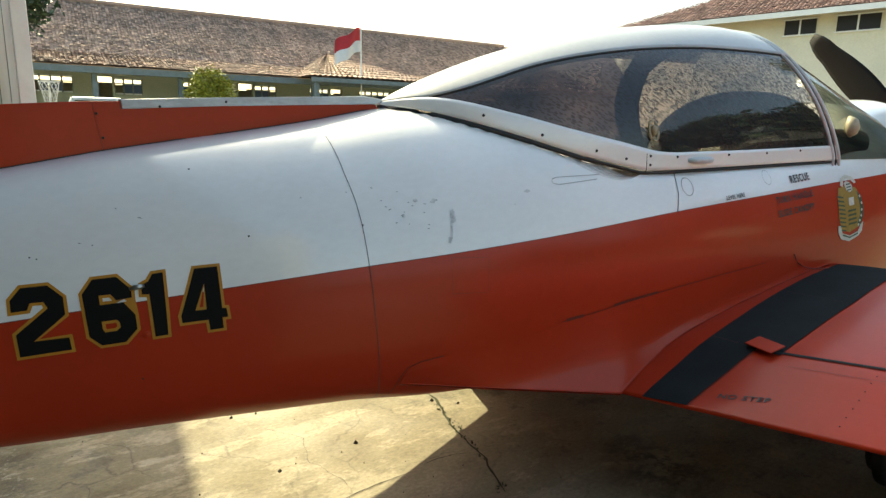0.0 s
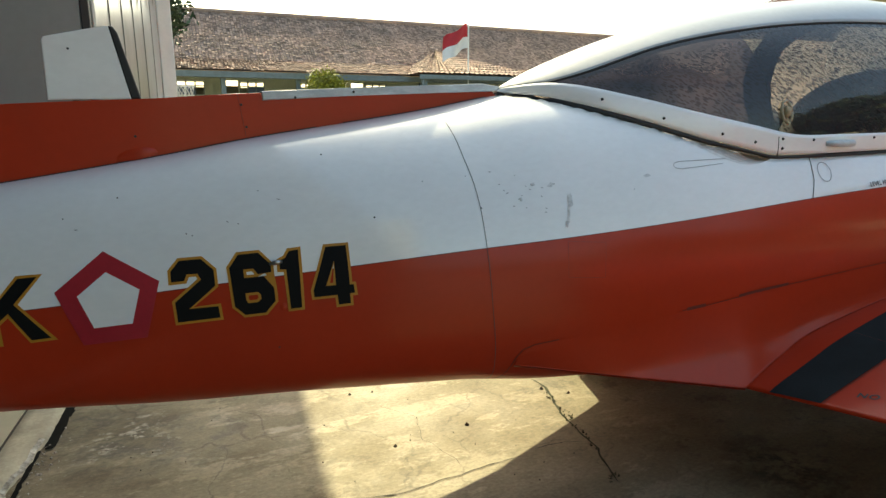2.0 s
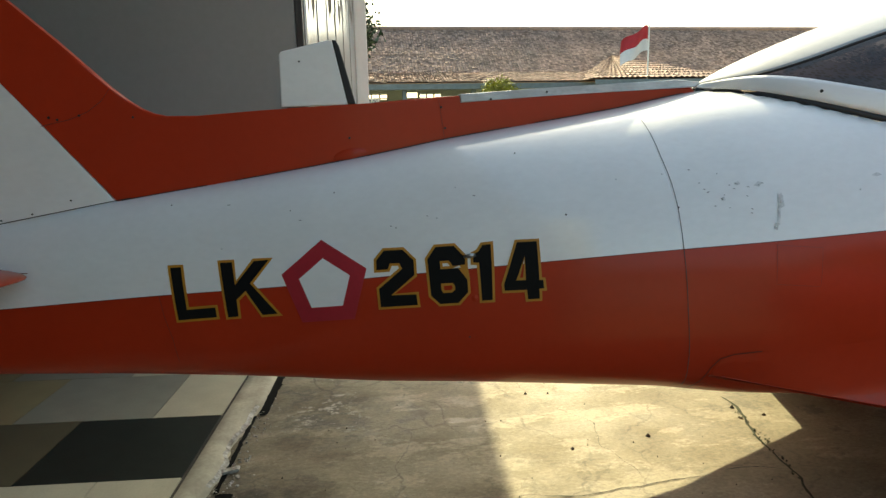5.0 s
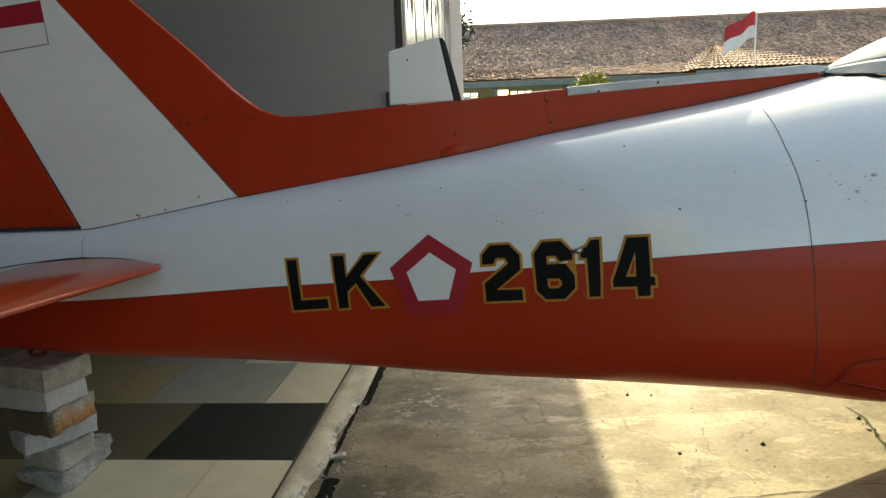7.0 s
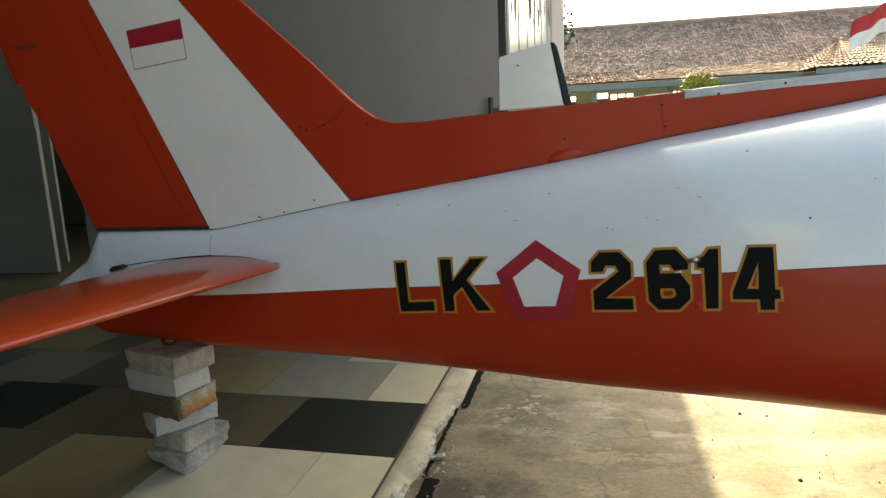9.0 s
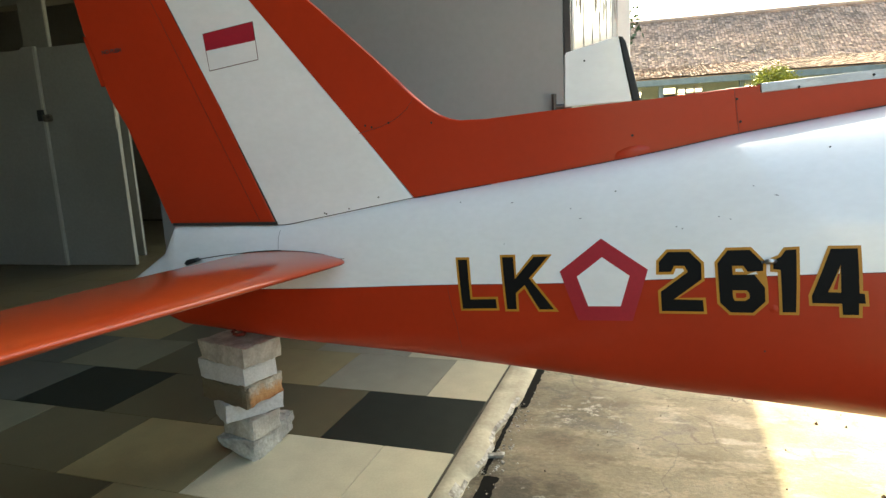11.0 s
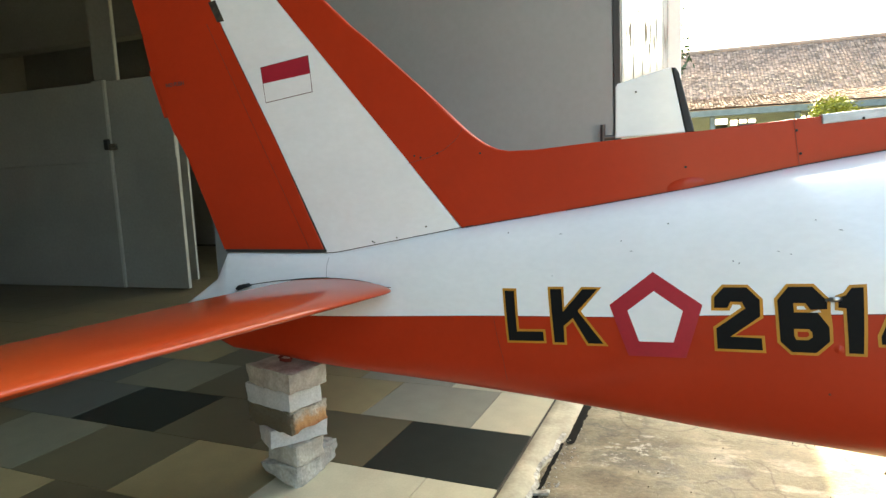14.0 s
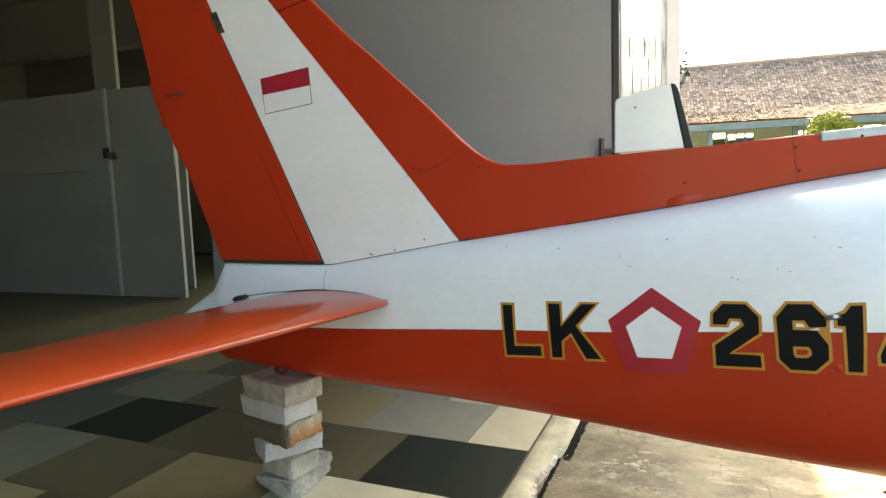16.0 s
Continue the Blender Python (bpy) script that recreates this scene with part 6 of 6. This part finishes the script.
OPEN = [("window", sx(.2), sx(2.11), 2.30, 2.92), ("door", sx(2.86), sx(3.55), 0, 2.95), ("window", sx(3.62), sx(4.70), 2.30, 2.92), ("window", sx(6.3), sx(7.6), 2.30, 2.92),
        ("door", sx(8.8), sx(9.45), 0, 2.95), ("window", sx(9.55), sx(10.6), 2.30, 2.92), ("window", sx(12.3), sx(13.3), 2.30, 2.92), ("door", sx(13.4), sx(14.0), 0, 2.90),
        ("window", sx(15.0), sx(16.8), 2.30, 2.92), ("window", sx(18.5), sx(20.5), 2.30, 2.92), ("window", sx(22), sx(24), 2.30, 2.92)]
cx = XL
for kind_, a, b, z0, z1 in OPEN:
    part("wall", box_bm((cx, WY, -.03), (a, WY + .2, 3.05)), SCHOOL, school)
    if z0 > 0:
        part("wall", box_bm((a, WY, -.03), (b, WY + .2, z0)), SCHOOL, school)
    part("wall", box_bm((a, WY, z1), (b, WY + .2, 3.05)), SCHOOL, school)
    if kind_ == "window":
        fr = part("window", box_bm((a, WY + .05, z1 - .06), (b, WY + .12, z1)), POSTWHITE, school, "white-framed louvred window")
        part("frame", box_bm((a, WY + .05, z0), (b, WY + .12, z0 + .05)), POSTWHITE, fr)
        n = max(3, round((b - a) / .34))
        for i in range(n + 1):
            x = a + (b - a) * i / n
            part("mullion", box_bm((x - .028, WY + .05, z0), (x + .028, WY + .12, z1)), FASCIA, fr)
        for i in range(n):
            if (i + int(a * 3)) % 3 != 1:
                xa, xb = a + (b - a) * i / n + .032, a + (b - a) * (i + 1) / n - .032
                part("sash", box_bm((xa, WY + .06, z0 + .052), (xb, WY + .11, z0 + (z1 - z0) * .62 - .002)), BLUEDOOR, fr, "dark closed sash")
        part("transom", box_bm((a, WY + .055, z0 + (z1 - z0) * .62), (b, WY + .115, z0 + (z1 - z0) * .62 + .05)), POSTWHITE, fr)
    else:
        part("door", box_bm((a, WY + .9, .0), (b, WY + .95, 2.2)), BLUEDOOR, school, "blue wooden door")
    cx = b
part("wall", box_bm((cx, WY, -.03), (XR - .5, WY + .2, 3.05)), SCHOOL, school)
part("wall", box_bm((XL, 31, -.03), (XR - .5, 31.2, 2.92)), SCHOOL, school, "rear wall below its window band")
for i in range(18):
    x = XL + i * 2.4
    part("rear_pier", box_bm((x, 31, 2.921), (x + 1.1, 31.2, 3.0)), SCHOOL, school)
part("end_wall", box_bm((XR - .7, WY, -.03), (XR - .5, 31.2, 3.0)), SCHOOL, school)
for x in (-10, -6.5, -3, .0, sx(2.75), sx(5.85), sx(11.6), 15.6, 19, 22.5, 26):
    part("porch_column", box_bm((x - .09, EY + .25, -.03), (x + .09, EY + .43, EZ - .26), .01), FASCIA, school, "blue-grey porch column")
# porch roof that stands out from the eaves
gx0, gx1, gxm, gz = 9.9, 15.4, 12.6, 4.55
rnd = random.Random(8)
for side_ in (0, 1):
    vs, fs = [], []
    rows, cols = 11, 16
    for r in range(rows):
        for c in range(cols):
            s0, s1 = r / rows, min(1, (r + 1.25) / rows)
            def P(s, f):
                x = (gx0 + (gxm - gx0) * s) if side_ == 0 else (gx1 + (gxm - gx1) * s)
                y0 = 21.6 + 5.0 * s
                return (x, y0 + (28.5 - y0) * f, 3.12 + (gz - 3.12) * s)
            k = len(vs)
            t = rnd.uniform(0, .02)
            for f, dz in ((c / cols, .0), ((c + .5) / cols, .05), ((c + 1) / cols, .0)):
                p, q = P(s0, f), P(s1, f)
                vs += [(p[0], p[1], p[2] + .060 + dz + t), (q[0], q[1], q[2] + .012 + dz)]
            fs += [(k, k + 2, k + 3, k + 1), (k + 2, k + 4, k + 5, k + 3)]
    tagged(link_mesh("porch_tiles", vs, fs, ROOFTILE, school, "clay tiles of the porch roof"), kind="stuff")
vs, fs = [], []
rows, cols = 11, 24
for r in range(rows):
    for c in range(cols):
        s0, s1 = r / rows, min(1, (r + 1.25) / rows)
        def P(s, f):
            a, b = gx0 + (gxm - gx0) * s, gx1 + (gxm - gx1) * s
            return (a + (b - a) * f, 21.6 + 5.0 * s, 3.12 + (gz - 3.12) * s)
        k = len(vs)
        t = rnd.uniform(0, .02)
        for f, dz in ((c / cols, .0), ((c + .5) / cols, .05), ((c + 1) / cols, .0)):
            p, q = P(s0, f), P(s1, f)
            vs += [(p[0], p[1], p[2] + .060 + dz + t), (q[0], q[1], q[2] + .012 + dz)]
        fs += [(k, k + 2, k + 3, k + 1), (k + 2, k + 4, k + 5, k + 3)]
tagged(link_mesh("porch_tiles", vs, fs, ROOFTILE, school, "clay tiles of the porch hip"), kind="stuff")
part("porch_fascia", box_bm((gx0, 21.62, 2.95), (gx1, 21.67, 3.12)), FASCIA, school)
for x in (gx0 + .3, gx1 - .3):
    part("porch_column", box_bm((x - .09, 21.8, -.03), (x + .09, 21.98, 2.95), .01), FASCIA, school)

# ---- yellow building beyond the nose ----
yb = thing("yellow_building", "two-storey pale yellow building with a red tile roof", "building")
ybm = Matrix.Translation((23.28, 18.87, 0)) @ Matrix.Rotation(math.atan2(-0.975, 0.223), 4, "Z")


def ypart(name, lo, hi, m, label="", parent=None):
    bm = box_bm(lo, hi)
    bm.transform(ybm)
    return part(name, bm, m, parent or yb, label)


ypart("wall", (.3, .8, -.03), (16, 9, 5.75), YELLOWWALL, "pale yellow plaster wall")
for x, wd in ((7.25, 1.08), (9.02, 1.36), (12.22, 1.2)):
    wnd = ypart("window", (x, .74, 5.05), (x + wd, .82, 5.59), DARK, "dark ventilation window")
    ypart("frame", (x - .06, .72, 5.59), (x + wd + .06, .83, 5.64), POSTWHITE, "", wnd)
    ypart("frame", (x - .06, .72, 5.00), (x + wd + .06, .83, 5.05), POSTWHITE, "", wnd)
    ypart("mullion", (x + wd / 2 - .03, .72, 5.05), (x + wd / 2 + .03, .83, 5.59), POSTWHITE, "", wnd)
ypart("fascia", (0, -.02, 5.62), (17, .03, 5.82), POSTWHITE)
rt = tiles("roof_tiles", 0, 17, (0, 5.8), (5, 8.6), 0, REDTILE, yb, .16, 44, "red clay tiles", 9.12)
rt.data.transform(ybm)
tagged(rt, kind="stuff")
bm = bmesh.new()
bm.faces.new([bm.verts.new(p) for p in ((0, 0, 5.78), (17, 0, 5.78), (17, 5, 8.58), (9.12, 5, 8.58))])
bm.transform(ybm)
part("roof_deck", bm, REDTILE, yb)
bm = bmesh.new()
bm.faces.new([bm.verts.new(p) for p in ((0, 0, 5.78), (9.12, 5, 8.58), (9.12, 6, 8.58), (0, 10, 5.78))])
bm.transform(ybm)
part("roof_hip", bm, REDTILE, yb, "hipped end of the tile roof")

# ---- flagpole, bush, tree ----
fp = thing("flagpole", "thin white flagpole flying a red and white flag", "flagpole", (12.2, 22.0, -.03))
part("pole", tube_bm([(0, 0, 0), (0, 0, 5.27)], .03), POSTWHITE, fp, "thin white pole")
for nm, m, z0, z1 in (("flag_red", CLOTHRED, .47, 1.0), ("flag_white", CLOTHWHITE, 0, .47)):
    vs, fs = [], []
    for i in range(13):
        for j in range(7):
            s, t = i / 12, z0 + (z1 - z0) * j / 6
            vs.append((-1.12 * s, .12 * math.sin(s * 7 + t * 2), 4.28 + t * .96 - .62 * s ** 1.2 + .05 * math.sin(s * 9)))
    for i in range(12):
        for j in range(6):
            fs.append((i * 7 + j, (i + 1) * 7 + j, (i + 1) * 7 + j + 1, i * 7 + j + 1))
    part_ = link_mesh(nm, vs, fs, m, fp, ("red" if "red" in nm else "white") + " half of the flag", smooth=True)


# basketball hoop and net in the yard
hoop = thing("basketball_hoop", "basketball hoop with a pale rope net on a thin post", "hoop", (1.07, 16, -.03))
HZ = 2.23
part("post", tube_bm([(0, .5, 0), (0, .5, HZ - .2), (0, .22, HZ)], .03), POSTWHITE, hoop, "thin pale post")
part("ring", tube_bm([(.22 * math.cos(a * math.tau / 20), .22 * math.sin(a * math.tau / 20), HZ) for a in range(21)], .012), CLOTHWHITE, hoop, "steel ring")
for k in range(12):
    for sgn in (1, -1):
        part("net_strand", tube_bm([((.22 - .10 * q) * math.cos(k * math.tau / 12 + sgn * q * 1.2), (.22 - .10 * q) * math.sin(k * math.tau / 12 + sgn * q * 1.2), HZ - .48 * q) for q in (0, .2, .4, .6, .8, 1)], .008, 4), CLOTHWHITE, hoop)


def leaves(name, centre, radii, count, size, m, parent, seed, flat=.0, clumps=40):
    rnd = random.Random(seed)
    vs, fs = [], []
    cl = []
    for _ in range(clumps):
        d = Vector((rnd.gauss(0, 1), rnd.gauss(0, 1), rnd.gauss(0, 1))).normalized() * rnd.uniform(.55, 1.0)
        cl.append(Vector((d.x * radii[0], d.y * radii[1], max(d.z, -.6) * radii[2])))
    for _ in range(count):
        c = rnd.choice(cl)
        p = Vector(centre) + c + Vector((rnd.gauss(0, radii[0] * .13), rnd.gauss(0, radii[1] * .13), rnd.gauss(0, radii[2] * .12)))
        a = Vector((rnd.gauss(0, 1), rnd.gauss(0, 1), rnd.gauss(0, .7))).normalized()
        b = a.orthogonal().normalized()
        b.rotate(Matrix.Rotation(rnd.uniform(0, 6.28), 3, a))
        s = size * rnd.uniform(.6, 1.3)
        k = len(vs)
        n = a.cross(b)
        vs += [p - a * s, p + b * s * .4 + n * s * .1, p + a * s, p - b * s * .4 + n * s * .1]
        fs += [(k, k + 1, k + 2), (k, k + 2, k + 3)]
    return link_mesh(name, vs, fs, m, parent)


# parked car, only its roof shows above the aircraft's spine
car = thing("parked_car", "pale grey car parked in the yard", "car", (2.25, 19, -.03))
CT = 1.97
part("body", prism_bm([(-1.9, .3), (-1.95, .75), (-1.2, .9), (1.3, .92), (1.95, .78), (1.95, .3)], -.8, .8, .05), STRIPMETAL, car, "pale grey car body")
cab = part("cabin", prism_bm([(-1.15, .9), (-.62, CT), (.58, CT), (1.1, .9)], -.7, .7, .06), STRIPMETAL, car, "pale grey roof and pillars")
part("side_window", prism_bm([(-.98, .95), (-.56, CT - .09), (.52, CT - .09), (.95, .95)], -.708, -.702), RUBBER, cab, "dark side glass")
for x in (-1.2, 1.2):
    for y in (-.72, .72):
        bm = bmesh.new()
        bmesh.ops.create_cone(bm, cap_ends=True, segments=20, radius1=.3, radius2=.3, depth=.18)
        bm.transform(Matrix.Translation((x, y, .3)) @ Matrix.Rotation(radians(90), 4, "X"))
        part("wheel", bm, RUBBER, car, "black wheel")


bush = thing("clipped_bush", "rounded yellow-green clipped bush in the yard", "bush", (0, 0, 0))
part("trunk", tube_bm([(6.25, 22, -.05), (6.25, 22, 1.6)], [.12, .07]), BARK, bush, "short brown trunk")
leaves("crown", (6.17, 22, 2.04), (.82, .82, 1.10), 14000, .07, LEAF, bush, 2, clumps=420)
tree = thing("tree", "dark green tree behind the hangar post", "tree", (0, 0, 0))
part("trunk", tube_bm([(-.4, 17, -.05), (-.45, 17.1, 2.2), (-.2, 17, 4.2)], [.2, .15, .08]), BARK, tree, "brown trunk")
part("limb", tube_bm([(-.43, 17.1, 2.2), (.6, 17, 3.9)], [.09, .04]), BARK, tree)
leaves("crown", (-.42, 17, 4.9), (1.6, 1.6, 2.15), 12500, .11, LEAF2, tree, 4, clumps=110)

# trees out of view, added to darken what the paint and glass reflect
grove = thing("tree_row", "unseen row of dark green trees, added for dark reflections", "trees", (0, 0, 0))
for i, x in enumerate((-19, -12, 18, 25.5)):
    part("trunk", tube_bm([(x, -22, -.05), (x + .2, -22, 2.5)], [.25, .15]), BARK, grove, "brown trunk")
    leaves("crown", (x, -22, 3.4), (4.6, 2.4, 2.0), 2600, .32, LEAF2, grove, 30 + i, clumps=80)
# never in direct view; placed for the dark mound mirrored in the canopy
for i, (x, y, top, rad) in enumerate(((43.0, -23.0, 14.0, 9.5), (47.0, -12.0, 17.0, 9.0), (44.0, -2.5, 22.0, 9.0))):
    shade = thing("shade_tree", "broad dark green tree at the far edge of the field", "tree", (x, y, -.05), "trees at the field's edge")
    part("trunk", tube_bm([(0, 0, 0), (.3, 0, top * .4)], [.6, .35]), BARK, shade, "brown trunk")
    part("limb", tube_bm([(.2, 0, top * .3), (-2.6, -.4, top * .6)], [.25, .1]), BARK, shade)
    part("limb", tube_bm([(.2, 0, top * .33), (2.8, .6, top * .62)], [.25, .1]), BARK, shade)
    leaves("crown", (0, 0, top * .48), (rad, rad * .8, top * .50), 12000, .9, LEAF2, shade, 41 + i, clumps=170)

# palm whose fronds show in the canopy glass
palm = thing("palm_tree", "tall palm with drooping green fronds beside the field", "tree", (23.0, -6.6, -.05))
part("trunk", tube_bm([(0, 0, 0), (.15, .1, 2.8), (.1, 0, 5.6)], [.22, .17, .13]), BARK, palm, "slim ringed trunk")
prnd = random.Random(52)
for k in range(15):
    a, rise, ln = math.tau * k / 15 + prnd.uniform(-.15, .15), prnd.uniform(.1, .9), prnd.uniform(2.2, 3.0)
    d, e = Vector((math.cos(a), math.sin(a), 0)), Vector((-math.sin(a), math.cos(a), 0))
    vs, fs = [], []
    for i in range(16):
        f = (i + 1) / 16
        c = Vector((.1, 0, 5.6)) + d * ln * f + Vector((0, 0, ln * (rise * f - 1.1 * f * f)))
        for sgn in (-1, 1):
            w_ = .62 * math.sin(math.pi * min(.96, f * .85 + .1))
            b0 = len(vs)
            vs += [c, c + d * .09, c + e * sgn * w_ + d * .22 - Vector((0, 0, w_ * .45))]
            fs.append((b0, b0 + 1, b0 + 2))
    link_mesh("frond", [v.to_tuple() for v in vs], fs, LEAF2, palm)

# two-storey house under the far trees; its lit upper walls show in the canopy glass
house = thing("roadside_house", "cream-walled house with a dark roof under far trees", "house", pose(36.0, -17.6, -.05, 0, 0, 28).translation)
house.matrix_basis = pose(36.0, -17.6, -.05, 0, 0, 28)
part("lower_wall", box_bm((-5, -4, 0), (5, 0, 4.6), .03), BARK, house, "dark timber lower storey")
part("upper_wall", box_bm((-1.2, -4, 4.605), (2.2, -.05, 6.9), .03), YELLOWWALL, house, "cream upper wall in the sun")
part("gable_wall", box_bm((-4.6, .005, 2.6), (-3.0, .2, 4.5), .03), YELLOWWALL, house, "cream porch wall in the sun")
part("roof", prism_bm([(-2.0, 6.9), (.5, 8.2), (3.0, 6.9), (3.0, 6.8), (-2.0, 6.8)], -4.4, .4, .02), FASCIA, house, "dark pitched roof")
for x in (-.5, 1.0):
    part("window", box_bm((x, -.045, 5.0), (x + .35, -.01, 6.7), .01), FASCIA, house, "dark window")

# ---- floor tiles, last ----
T, TD, V0 = 0.627, 0.526, -0.014
bmt = box_bm((.002, .002, -.012), (T - .002, TD - .002, 0))
tile_me = bpy.data.meshes.new("tile")
bmt.to_mesh(tile_me)
bmt.free()
bmt = box_bm((.002, .002, -.012), (T / 2 - .002, TD - .002, 0))
half_me = bpy.data.meshes.new("half_tile")
bmt.to_mesh(half_me)
bmt.free()
DARKGREYT = mat("dark_grey_tile", (0.105, 0.108, 0.09), 0.36, var=0.08, scale=7, fine=110, bump=0.0002, spec=0.3, rvar=0.03)
OLIVET = mat("olive_grey_tile", (0.19, 0.18, 0.12), 0.36, var=0.07, scale=7, fine=110, bump=0.0002, spec=0.3, rvar=0.03)
kinds = {"D": DARKGREYT, "O": OLIVET, "C": CREAM, "T": TAN, "G": GREYT, "B": BROWN, "K": BLACKT}
meshes = {}
for c, m in kinds.items():
    for full, me in ((True, tile_me), (False, half_me)):
        q = me.copy()
        q.materials.append(m)
        meshes[c, full] = q
ROWS = {0: "KBBKDBTBC", -1: "cCTBOBBB", 1: "cGTBODBBB", -2: "CTBTTBTCT", 2: "CGTBTBBB", 3: "cTBBBBBB"}
rnd = random.Random(21)
count = 0
for r in range(-4, 9):
    off = r % 2
    pat = ROWS.get(r, "")
    n = 0
    u = 0.0
    while u > -10.5:
        full = not (n == 0 and off)
        w = T if full else T / 2
        c = pat[n].upper() if n < min(len(pat), 8) and r < 4 else "B"
        ob = new("tile", meshes[c, full])
        x, y, z = hp(u - w, V0 + (r - 1) * TD)
        ob.matrix_basis = pose(x, y, z, 0, 0, math.degrees(HR))
        ob.parent = floor
        u -= w
        n += 1
        count += 1
# the rest of the tiled hall, too far off to pick apart
vs, fs, ix = [], [], []
frnd = random.Random(33)
for r in list(range(-13, -4)) + list(range(9, 14)):
    for n in range(24):
        u = -T * n - (T / 2 if r % 2 else 0)
        k = len(vs)
        for z in (0, -.012):
            for a, b in ((u - T + .002, .002), (u - .002, .002), (u - .002, TD - .002), (u - T + .002, TD - .002)):
                vs.append(hp(a, V0 + (r - 1) * TD + b, z))
        fs += [(k, k + 1, k + 2, k + 3)] + [(k + i, k + (i + 1) % 4, k + 4 + (i + 1) % 4, k + 4 + i) for i in range(4)]
        ix += [frnd.choice((0, 0, 1))] * 5
tagged(link_mesh("floor_tiles", vs, fs, [BROWN, TAN], floor, "brown and tan tiles deeper in the hall", idx=ix), kind="stuff")
